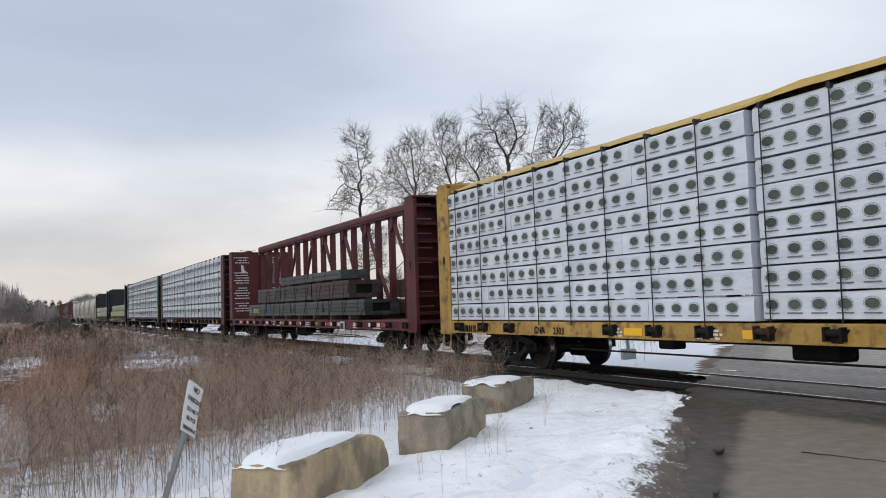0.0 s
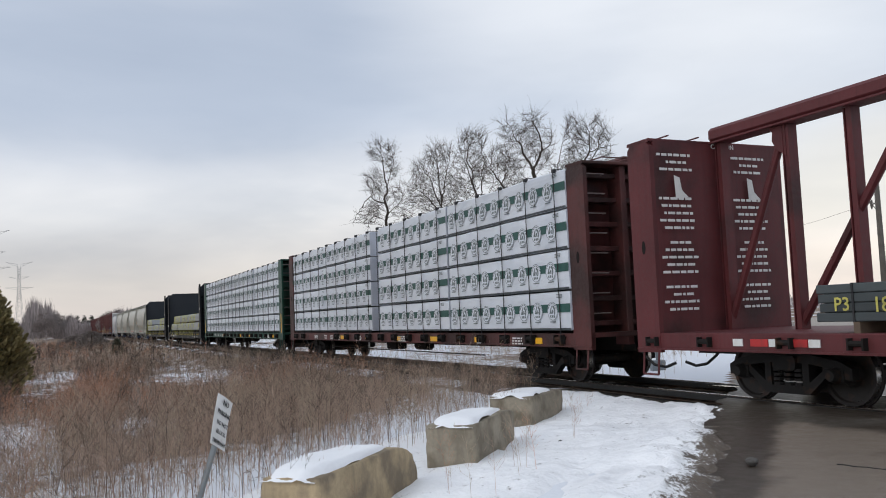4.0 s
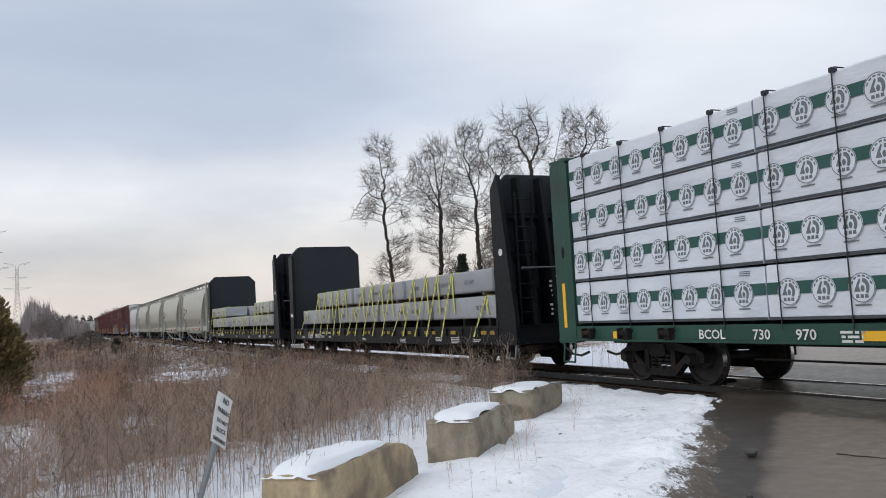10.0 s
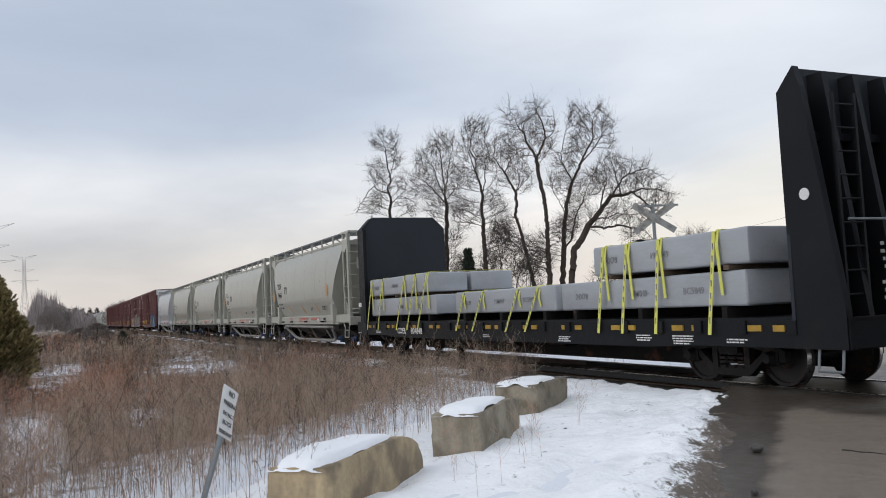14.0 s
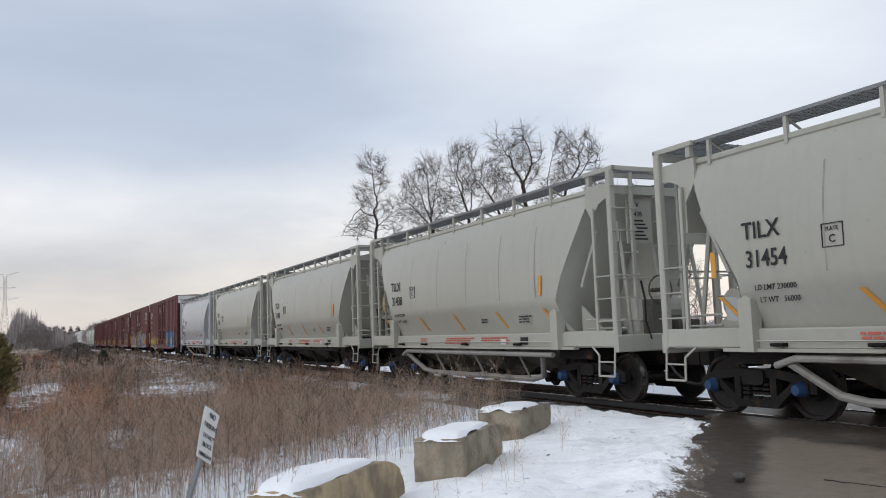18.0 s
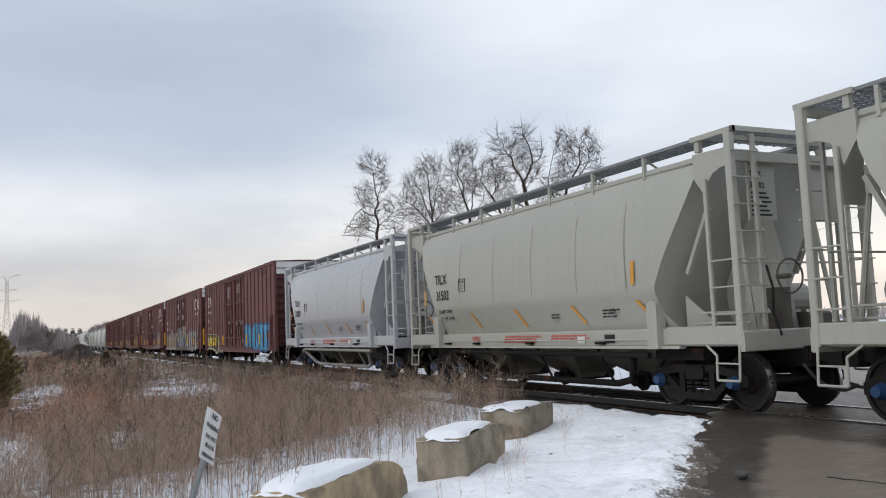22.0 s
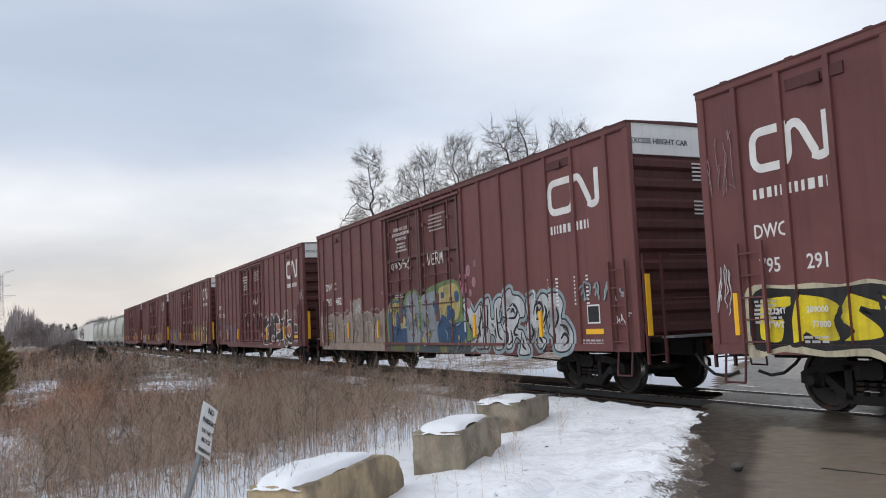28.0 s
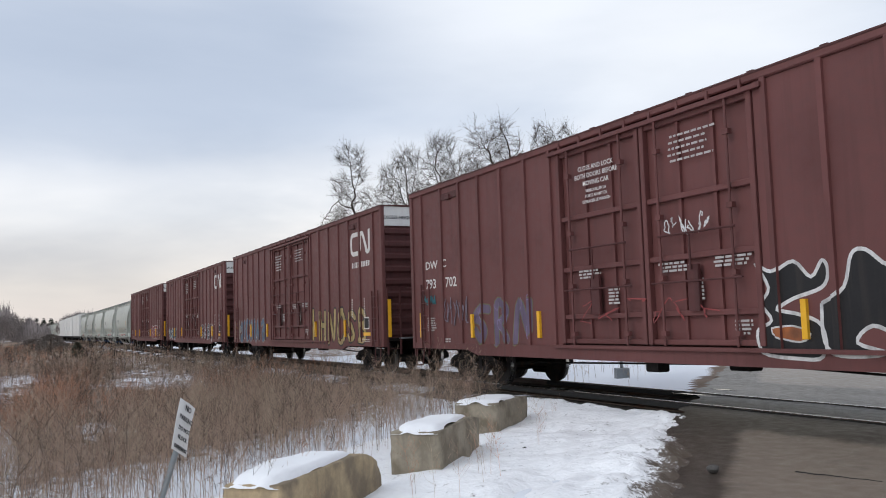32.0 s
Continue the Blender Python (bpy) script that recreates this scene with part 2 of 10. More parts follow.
    L.new(curve(n2.outputs["Fac"], 0.2, 0.8, max(0.03, rough - 0.12), min(1.0, rough + 0.12)), b.inputs["Roughness"])
    if bump:
        nb = noise_node(bscale, 6.0)
        bp = N.new("ShaderNodeBump")
        bp.inputs["Strength"].default_value, bp.inputs["Distance"].default_value = bump, 0.02
        L.new(nb.outputs["Fac"], bp.inputs["Height"])
        L.new(bp.outputs[0], b.inputs["Normal"])
    if emit:
        b.inputs["Emission Color"].default_value, b.inputs["Emission Strength"].default_value = (*col, 1), emit
    return m


def bumpy(m, scale, strength, distance, stretch=(1, 1, 1)):
    """Adds a second, coarser relief to a material."""
    N, L = m.node_tree.nodes, m.node_tree.links
    b = N["Principled BSDF"]
    tc, mp, n, bp = N.new("ShaderNodeTexCoord"), N.new("ShaderNodeMapping"), N.new("ShaderNodeTexNoise"), N.new("ShaderNodeBump")
    mp.inputs["Scale"].default_value = stretch
    n.inputs["Scale"].default_value, n.inputs["Detail"].default_value = scale, 3.0
    bp.inputs["Strength"].default_value, bp.inputs["Distance"].default_value = strength, distance
    L.new(tc.outputs["Object"], mp.inputs["Vector"])
    L.new(mp.outputs[0], n.inputs["Vector"])
    L.new(n.outputs["Fac"], bp.inputs["Height"])
    src = b.inputs["Normal"].links
    if src:
        L.new(src[0].from_socket, bp.inputs["Normal"])
    L.new(bp.outputs[0], b.inputs["Normal"])
    return m


RUST = (0.10, 0.045, 0.025)
M_boxcar = mat("boxcar_paint", (0.142, 0.052, 0.049), 0.60, var=0.16, scale=0.5, dirt=(0.115, 0.040, 0.038), dirt_amount=0.35, streak=0.25, rand=0.08, bump=0.06)
# boxcar red darkened with the shade of the ends; roof and fittings share it
M_boxshade = mat("boxcar_shaded_paint", (0.085, 0.028, 0.027), 0.65, var=0.15, streak=0.5, bump=0.06)
M_white = mat("white_paint", (0.72, 0.72, 0.70), 0.55, var=0.08, streak=0.25, streak_col=(0.45, 0.42, 0.38), bump=0.04)
M_letter = mat("lettering_white", (0.70, 0.69, 0.67), 0.6, var=0.12, scale=4, bump=0.0)
M_letter_dim = mat("lettering_faded_white", (0.48, 0.45, 0.44), 0.6, var=0.2, scale=4, bump=0.0)
M_black_letter = mat("lettering_black", (0.02, 0.02, 0.022), 0.6, var=0.2, bump=0.0)
M_red_letter = mat("lettering_red", (0.55, 0.12, 0.09), 0.6, var=0.1, bump=0.0)
M_reflect = mat("yellow_reflector", (0.85, 0.46, 0.03), 0.35, var=0.06, bump=0.0)
M_amber = mat("dirty_amber_reflector", (0.38, 0.23, 0.035), 0.5, var=0.3, scale=6, bump=0.0)
M_orange = mat("orange_reflector", (0.66, 0.31, 0.05), 0.4, var=0.08, bump=0.0)
M_hopper = mat("hopper_paint", (0.405, 0.402, 0.352), 0.36, var=0.05, scale=0.4, streak=0.16, streak_col=(0.26, 0.245, 0.21), bump=0.03, rand=0.03)
M_hopper_w = mat("hopper_pale_paint", (0.455, 0.468, 0.482), 0.34, var=0.05, scale=0.4, streak=0.18, streak_col=(0.30, 0.29, 0.27), bump=0.03)
M_hopper_far = mat("hopper_grey_paint", (0.47, 0.49, 0.45), 0.5, var=0.08, scale=0.4, streak=0.3, rand=0.12)
M_seam = mat("stained_weld_seam", (0.30, 0.288, 0.25), 0.5, var=0.2, scale=3, bump=0.0)
M_grate = mat("galvanised_grating", (0.24, 0.25, 0.26), 0.5, 0.4, var=0.12)
M_pipe = mat("grey_pipe", (0.30, 0.29, 0.27), 0.5, var=0.15, dirt=(0.10, 0.08, 0.06), dirt_amount=0.3)
M_under = mat("grimy_underframe", (0.018, 0.016, 0.015), 0.8, var=0.3, dirt=RUST, dirt_amount=0.2, dirt_scale=2.5, spec=0.12)
M_truck = mat("grimy_truck_steel", (0.017, 0.016, 0.016), 0.7, var=0.3, dirt=(0.045, 0.026, 0.018), dirt_amount=0.3, dirt_scale=5, spec=0.15)
M_wheel = mat("wheel_steel", (0.020, 0.017, 0.016), 0.65, 0.1, var=0.25, dirt=(0.06, 0.03, 0.02), dirt_scale=6)
M_tread = mat("bright_wheel_tread", (0.45, 0.44, 0.43), 0.3, 1.0, var=0.1, bump=0.0)
M_cap_blue = mat("blue_bearing_cap", (0.02, 0.055, 0.14), 0.6, var=0.25, bump=0.0)
M_hose = mat("black_rubber_hose", (0.015, 0.015, 0.016), 0.6, bump=0.0)
M_black = mat("black_car_paint", (0.008, 0.009, 0.011), 0.5, var=0.25, scale=0.8, dirt=(0.018, 0.017, 0.016), dirt_amount=0.25, bump=0.04, spec=0.18)
M_blackface = mat("dull_charcoal_plate", (0.027, 0.031, 0.037), 0.7, var=0.14, scale=0.6, bump=0.03, spec=0.22)
M_slab = mat("cast_aluminium", (0.37, 0.385, 0.405), 0.5, 0.15, var=0.14, scale=1.4, dirt=(0.35, 0.36, 0.38), dirt_amount=0.4, rand=0.10, bump=0.08, stretch=(0.4, 1, 1.4))
M_stencil = mat("dark_stencil_ink", (0.225, 0.225, 0.23), 0.7, bump=0.0)
M_strap = mat("yellow_webbing", (0.64, 0.63, 0.14), 0.7, var=0.10, scale=8, bump=0.15, bscale=200)
M_timber = mat("rough_dunnage_timber", (0.12, 0.085, 0.06), 0.85, var=0.25, scale=3)
M_yellow = mat("yellow_car_paint", (0.42, 0.26, 0.06), 0.6, var=0.25, dirt=(0.14, 0.08, 0.035), dirt_amount=0.40, dirt_scale=4.5, streak=0.45, streak_col=(0.14, 0.07, 0.03))
M_yellow_flat = mat("yellow_wrap_paper", (0.50, 0.34, 0.10), 0.7, var=0.2, scale=3, bump=0.4, bscale=9)
M_maroon = mat("maroon_car_paint", (0.105, 0.022, 0.024), 0.6, var=0.2, dirt=(0.05, 0.016, 0.016), dirt_amount=0.4, streak=0.35)
M_outlet = mat("stained_outlet_paint", (0.12, 0.115, 0.095), 0.6, var=0.2, dirt=(0.07, 0.06, 0.05), dirt_amount=0.5)
M_wornrung = mat("worn_rung_steel", (0.22, 0.17, 0.16), 0.5, 0.3, var=0.2, bump=0.0)
M_red = mat("oxide_red_car_paint", (0.10, 0.030, 0.028), 0.6, var=0.2, dirt=(0.04, 0.018, 0.016), dirt_amount=0.6, streak=0.4)
M_green = mat("dark_green_car_paint", (0.016, 0.060, 0.042), 0.5, var=0.2, dirt=(0.02, 0.035, 0.028), dirt_amount=0.35, streak=0.3)
M_wrap = bumpy(mat("white_lumber_wrap", (0.65, 0.685, 0.735), 0.42, var=0.04, scale=2.0, rand=0.05, bump=0.10, bscale=14, dirt=(0.57, 0.61, 0.67), dirt_amount=0.4), 2.6, 0.65, 0.07, (0.6, 1, 1.5))
# folded bundle ends: the wrap colour a step darker, their shade included
M_wrap_end = bumpy(mat("grey_folded_wrap", (0.55, 0.58, 0.64), 0.45, var=0.08, rand=0.06, bump=0.2, bscale=10), 3.5, 0.5, 0.06)
M_wrap_print = mat("green_wrap_print", (0.022, 0.085, 0.072), 0.5, var=0.14, scale=3, bump=0.0)
# the wrap's dark lower edge and the shadow line there, in one colour
M_wrap_dark = mat("dark_shadowed_wrap_edge", (0.055, 0.065, 0.07), 0.6, var=0.3, scale=5, bump=0.0)
M_wrap_ink = mat("grey_wrap_ink", (0.135, 0.16, 0.165), 0.6, var=0.2, scale=5, bump=0.0)
M_dot = mat("olive_wrap_dot", (0.075, 0.092, 0.075), 0.55, var=0.3, scale=2, rand=0.2, bump=0.0)
M_steel_lumber = mat("grey_steel_tube", (0.062, 0.073, 0.076), 0.55, 0.1, var=0.2, scale=2, rand=0.25, stretch=(0.3, 2, 2), bump=0.08)
M_rusty_tube = mat("rusty_steel_tube", (0.080, 0.055, 0.045), 0.6, 0.2, var=0.25, rand=0.2, stretch=(0.3, 2, 2))
M_scuffed_tube = mat("scuffed_steel_tube", (0.062, 0.058, 0.055), 0.55, 0.15, var=0.25, scale=1.2, rand=0.3, stretch=(0.3, 2, 2), dirt=(0.085, 0.055, 0.042), dirt_amount=0.4, dirt_scale=1.5)
M_cable = mat("dark_steel_cable", (0.02, 0.02, 0.022), 0.5, bump=0.0)
M_rail = mat("rail_steel", (0.10, 0.075, 0.06), 0.5, 0.5, var=0.25, dirt=RUST)
M_rail_top = mat("worn_rail_head", (0.50, 0.50, 0.50), 0.25, 1.0, var=0.08, bump=0.0)
M_tie = mat("creosoted_timber_tie", (0.045, 0.035, 0.028), 0.85, var=0.3, scale=3, stretch=(1, 0.3, 1), rand=0.2)
M_concrete = bumpy(mat("weathered_concrete", (0.31, 0.27, 0.205), 0.85, var=0.28, scale=1.6, dirt=(0.19, 0.16, 0.115), dirt_amount=0.55, dirt_scale=2.6, streak=0.55, streak_col=(0.15, 0.13, 0.10), bump=0.35, bscale=45, rand=0.08), 7, 0.4, 0.03)
M_concrete_ochre = bumpy(mat("ochre_concrete", (0.42, 0.325, 0.20), 0.85, var=0.28, scale=1.6, dirt=(0.22, 0.175, 0.12), dirt_amount=0.5, dirt_scale=2.6, streak=0.5, streak_col=(0.17, 0.14, 0.10), bump=0.35, bscale=45), 7, 0.4, 0.03)
M_snow = bumpy(mat("fresh_snow", (0.92, 0.93, 0.945), 0.6, var=0.04, scale=1.2, bump=0.22, bscale=22), 3.0, 0.35, 0.06)
M_bark = mat("grey_brown_bark", (0.050, 0.038, 0.030), 0.9, var=0.3, scale=3, bump=0.4, bscale=18, stretch=(1, 1, 0.3))
M_twig = mat("bare_twigs", (0.085, 0.070, 0.060), 0.9, var=0.25, scale=0.4, bump=0.0, island=0.25)
# far twigs, the base colour paled to stand for aerial haze
M_hazy = mat("haze_paled_twigs", (0.32, 0.28, 0.27), 0.95, var=0.2, scale=0.1, bump=0.0, island=0.3)
# thicket grey lifted in the colour itself to suggest haze over distance
M_bush = mat("haze_paled_thicket", (0.21, 0.182, 0.165), 0.9, var=0.2, scale=0.4, bump=0.0, island=0.3)
M_weed_dark = mat("dark_seed_heads", (0.072, 0.052, 0.042), 0.9, var=0.35, scale=0.35, bump=0.0, island=0.4)
M_weed = mat("dead_weed_stalks", (0.385, 0.272, 0.205), 0.9, var=0.35, scale=0.35, bump=0.0, island=0.4)
M_weed_red = mat("russet_weed_stalks", (0.44, 0.225, 0.14), 0.9, var=0.35, scale=0.35, bump=0.0, island=0.35)
M_weed_pale = mat("pale_dry_grass", (0.42, 0.33, 0.24), 0.9, var=0.25, scale=0.5, bump=0.0, island=0.35)
M_cedar = mat("cedar_foliage", (0.23, 0.19, 0.085), 0.85, var=0.4, scale=2.0, bump=0.0, island=0.55)
M_shrub = mat("dull_conifer_foliage", (0.13, 0.125, 0.095), 0.9, var=0.4, scale=1.0, bump=0.0, island=0.5)
M_conifer = mat("dark_conifer_foliage", (0.035, 0.045, 0.03), 0.9, var=0.4, scale=1.0, bump=0.0, island=0.5)
# white paint greyed for weathering and for the backlight put into its colour
M_backlit_white = mat("weathered_backlit_white", (0.33, 0.33, 0.31), 0.7, var=0.2, scale=6, dirt=(0.20, 0.19, 0.17), dirt_amount=0.5, dirt_scale=7, bump=0.05)
M_galv = mat("galvanised_post", (0.22, 0.24, 0.25), 0.45, 0.5, var=0.15)
M_sign = mat("white_sign_face", (0.74, 0.73, 0.71), 0.45, var=0.08, scale=6, dirt=(0.50, 0.46, 0.42), dirt_amount=0.3, dirt_scale=9, bump=0.0)
M_lamp_red = mat("lit_red_lens", (1.0, 0.045, 0.015), 0.3, var=0.0, emit=3.0, bump=0.0)
M_lamp_off = mat("unlit_red_lens", (0.045, 0.006, 0.006), 0.15, bump=0.0)
M_stone = mat("dark_stone", (0.08, 0.075, 0.07), 0.8, var=0.3, scale=8, bump=0.5)
M_pylon = mat("distant_lattice_steel", (0.20, 0.22, 0.25), 0.6, var=0.05, bump=0.0)
M_pole = mat("weathered_pole_timber", (0.12, 0.105, 0.09), 0.9, var=0.25, scale=3)


# the lie of the land: the road runs past the camera and crosses the track at a slant
ROAD_P, ROAD_D, ROAD_N = Vector((-5.7, 4.5)), Vector((-0.67, 0.742)), Vector((0.742, 0.67))
TRACK_Y = 11.0
TRACK_YAW = 0.0061  # the track swings slightly towards the near side with distance
TURN = Matrix.Rotation(TRACK_YAW, 4, "Z")


def road_uv(x, y):
    a, b = x - ROAD_P.x, y - ROAD_P.y
    return a * ROAD_D.x + b * ROAD_D.y, a * ROAD_N.x + b * ROAD_N.y


def smooth01(x):
    x = np.clip(x, 0, 1)
    return x * x * (3 - 2 * x)


def waves(x, y, s, seed=0.0):
    """A cheap, repeatable unevenness between about -1 and 1."""
    return (np.sin(x * s + 1.3 * np.sin(y * s * 0.7 + seed)) + np.sin(y * s * 1.31 + 1.1 * np.sin(x * s * 0.9 + 2 * seed) + seed)
            + 0.6 * np.sin((x + y) * s * 2.3 + seed * 3)) / 2.6


def ground_z(x, y):
    u, v = road_uv(x, y)
    left = -0.16 - 0.27 * smooth01((-v - 0.4) / 3.6) - 0.15 * smooth01((-v - 4) / 5)
    right = -0.16 - 0.30 * smooth01((v - 8) / 4)
    z = np.where(v < 4, left, right)
    z = z + 0.07 * waves(x, y, 0.35, 1.0) * smooth01((-v - 3.5) / 4) + 0.02 * waves(x, y, 1.9, 2.0) * smooth01((-v - 1) / 2)
    bank = smooth01((4.4 - np.abs(y - TRACK_Y - TRACK_YAW * x)) / 2.4)
    return z * (1 - bank) + (-0.30) * bank


def steps(parts):
    out = []
    for a, b, s in parts:
        out += list(np.arange(a, b, s))
    return np.array(out + [parts[-1][1]])


def grid_faces(nx, ny):
    i = np.arange((nx - 1) * (ny - 1))
    a = (i // (ny - 1)) * ny + i % (ny - 1)
    return np.stack([a, a + ny, a + ny + 1, a + 1], 1)


def attr_mix(m, attr, other, lo, hi, fine=2.2, gain=1.0):
    """Lays another colour over a material where a named surface value is high, with a ragged edge."""
    N, L = m.node_tree.nodes, m.node_tree.links
    b = N["Principled BSDF"]
    a, mp, mx = N.new("ShaderNodeAttribute"), N.new("ShaderNodeMapRange"), N.new("ShaderNodeMix")
    tc, n, ad = N.new("ShaderNodeTexCoord"), N.new("ShaderNodeTexNoise"), N.new("ShaderNodeMath")
    a.attribute_name = attr
    n.inputs["Scale"].default_value, n.inputs["Detail"].default_value, n.inputs["Roughness"].default_value = fine, 9.0, 0.7
    ad.operation, ad.inputs[1].default_value = "MULTIPLY_ADD", gain
    L.new(tc.outputs["Object"], n.inputs["Vector"])
    L.new(n.outputs["Fac"], ad.inputs[0])
    L.new(a.outputs["Fac"], ad.inputs[2])
    mp.inputs["From Min"].default_value, mp.inputs["From Max"].default_value = lo, hi
    L.new(ad.outputs[0], mp.inputs["Value"])
    mx.data_type = "RGBA"
    L.new(mp.outputs["Result"], mx.inputs[0])
    L.new(b.inputs["Base Color"].links[0].from_socket, mx.inputs[6])
    mx.inputs[7].default_value = (*other, 1)
    L.new(mx.outputs[2], b.inputs["Base Color"])
    return m


def set_attr(me, name, values):
    at = me.attributes.new(name, "FLOAT", "POINT")
    at.data.foreach_set("value", np.asarray(values, np.float32).ravel())


M_ground = attr_mix(mat("dead_leaf_ground", (0.19, 0.135, 0.098), 0.95, var=0.35, scale=0.6, dirt=(0.26, 0.19, 0.135), dirt_amount=0.5, bump=0.6, bscale=12), "snow", (0.78, 0.80, 0.84), 0.98, 1.10)
M_ballast = attr_mix(mat("dark_wet_ballast", (0.042, 0.037, 0.033), 0.75, var=0.4, scale=2.5, dirt=(0.075, 0.065, 0.055), dirt_amount=0.5, dirt_scale=5, bump=0.9, bscale=22), "snow", (0.74, 0.76, 0.80), 1.02, 1.12)
M_bank = attr_mix(mat("trodden_snow", (0.93, 0.935, 0.95), 0.6, var=0.06, scale=0.9, bump=0.55, bscale=24), "mud", (0.105, 0.082, 0.062), 1.40, 1.70, 7.0, 2.2)
attr_mix(M_bank, "mud", (0.13, 0.102, 0.078), 1.20, 1.30, 22.0, 1.6)
bumpy(M_bank, 4.5, 0.5, 0.08)
M_road = bumpy(mat("wet_dark_asphalt", (0.062, 0.049, 0.038), 0.42, var=0.25, scale=0.5, dirt=(0.10, 0.088, 0.074), dirt_amount=0.35, dirt_scale=0.7, bump=0.22, bscale=120, spec=0.32), 2.0, 0.08, 0.03)
attr_mix(M_road, "dry", (0.208, 0.168, 0.133), 0.64, 0.90, 3.0, 0.75)
attr_mix(M_road, "dry", (0.045, 0.04, 0.036), 1.28, 1.42, 9.0, 1.0)
M_puddle = mat("puddle_water", (0.03, 0.028, 0.025), 0.02, var=0.1, bump=0.02, bscale=6, spec=0.8)
M_rubber = mat("flangeway_rubber", (0.02, 0.02, 0.02), 0.7)

gx = steps([(-2600, -700, 150), (-700, -200, 25), (-200, -60, 4), (-60, -22, 0.5), (-22, 6, 0.3), (6, 40, 2), (40, 400, 30), (400, 2600, 150)])
gy = steps([(-2600, -400, 150), (-400, -60, 20), (-60, -16, 2.5), (-16, -6, 0.8), (-6, 20, 0.3), (20, 60, 2), (60, 400, 25), (400, 2600, 150)])
GX, GY = np.meshgrid(gx, gy, indexing="ij")
GZ = ground_z(GX, GY)
me = big_mesh("ground", np.stack([GX, GY, GZ], -1).reshape(-1, 3), grid_faces(len(gx), len(gy)), M_ground, True)
gv = road_uv(GX, GY)[1]
snow = 0.40 + 0.14 * waves(GX, GY, 0.23, 4.0) + 0.08 * waves(GX, GY, 0.9, 7.0)
snow = snow + 0.42 * smooth01((gv + 9.5) / 4.5) * (gv < 1)
snow = snow + np.where(GY > 15.6 + 0.5 * waves(GX, GY, 0.7, 2.0), np.where(GX < -19, 0.20, 0.38), 0.0) + np.where(gv > 7.5, 0.3, 0.0)
for cx, cy, a, b, k in ((-38, 4.9, 8, 2.0, 0.24), (-40, -0.4, 9, 1.6, 0.15), (-31, -0.8, 7, 0.9, 0.15), (-20, 1.5, 2, 0.7, 0.2), (-19, -0.9, 4, 1.0, 0.17), (-15.5, -0.7, 3, 0.9, 0.17), (-58, 6, 9, 1.6, 0.2)):
    snow = snow + k * np.exp(-(((GX - cx) / a) ** 2 + ((GY - cy) / b) ** 2))
snow = np.where((gv > -0.7) & (gv < 8.3), 0.05, snow)
set_attr(me, "snow", snow)
tagged(new("ground", me), "dead leaf-littered field with patches of snow", "ground", kind="structure")

# ballast bed
bx = steps([(-900, -120, 6), (-120, -45, 1.0), (-45, 6, 0.25), (6, 90, 2)])
by = np.array([7.6, 8.3, 8.9, 9.4, 9.9, 10.3, 10.6, 11.0, 11.4, 11.7, 12.1, 12.6, 13.1, 13.7, 14.4])
bz = np.array([-0.62, -0.44, -0.30, -0.22, -0.19, -0.18, -0.18, -0.18, -0.18, -0.18, -0.19, -0.22, -0.30, -0.44, -0.62])
BX, BY = np.meshgrid(bx, by, indexing="ij")
BZ = bz[None, :] + 0.018 * waves(BX, BY, 4.0, 1.0) + 0.012 * waves(BX, BY, 9.0, 3.0)
me = big_mesh("ballast_bed", np.stack([BX, BY, BZ], -1).reshape(-1, 3), grid_faces(len(bx), len(by)), M_ballast, True)
set_attr(me, "snow", 0.42 + 0.16 * waves(BX, BY, 1.1, 5.0) + np.where((BY < 9.6) & (BX < -17), 0.16, 0) + np.where(BY > 13.4, 0.08, 0))
tagged(new("ballast_bed", me), "dark wet ballast bed of the railway track", "track bed", kind="structure").matrix_basis = TURN

# asphalt of the road, raised to the rails at the crossing
ru, rv = steps([(-16, -2, 1.0), (-2, 22, 0.3), (22, 90, 2.0)]), steps([(-0.28, 3, 0.15), (3, 8.4, 0.4)])
RU, RV = np.meshgrid(ru, rv, indexing="ij")


def road_height(x, y):
    at = smooth01((3.4 - np.abs(y - TRACK_Y)) / 2.0)
    return -0.10 * (1 - at) - 0.022 * at + 0.008 * waves(x, y, 1.1, 3.0)


def road_mesh(name, U, V, lift, m, ragged=0.0):
    V = V.copy()
    V[:, 0] += ragged * waves(U[:, 0], U[:, 0] * 0.3, 1.7, 2.0) + ragged * 0.6 * waves(U[:, 0], U[:, 0], 5.0, 1.0)
    X = ROAD_P.x + U * ROAD_D.x + V * ROAD_N.x
    Y = ROAD_P.y + U * ROAD_D.y + V * ROAD_N.y
    Z = road_height(X, Y) + lift
    return big_mesh(name, np.stack([X, Y, Z], -1).reshape(-1, 3), grid_faces(*U.shape), m, True)


me = road_mesh("road", RU, RV, 0.0, M_road, 0.15)
RX, RY = ROAD_P.x + RU * ROAD_D.x + RV * ROAD_N.x, ROAD_P.y + RU * ROAD_D.y + RV * ROAD_N.y
dry = smooth01((RV - 0.45) / 0.4) * smooth01((9.2 - RY) / 0.8) + smooth01((RY - 14.2) / 1.5) * smooth01((RV - 0.4) / 0.6)
set_attr(me, "dry", 0.02 + 0.56 * dry + 0.05 * waves(RX, RY, 1.4, 2.0))
tagged(new("road", me), "wet dark asphalt road over the level crossing", "road", kind="structure")


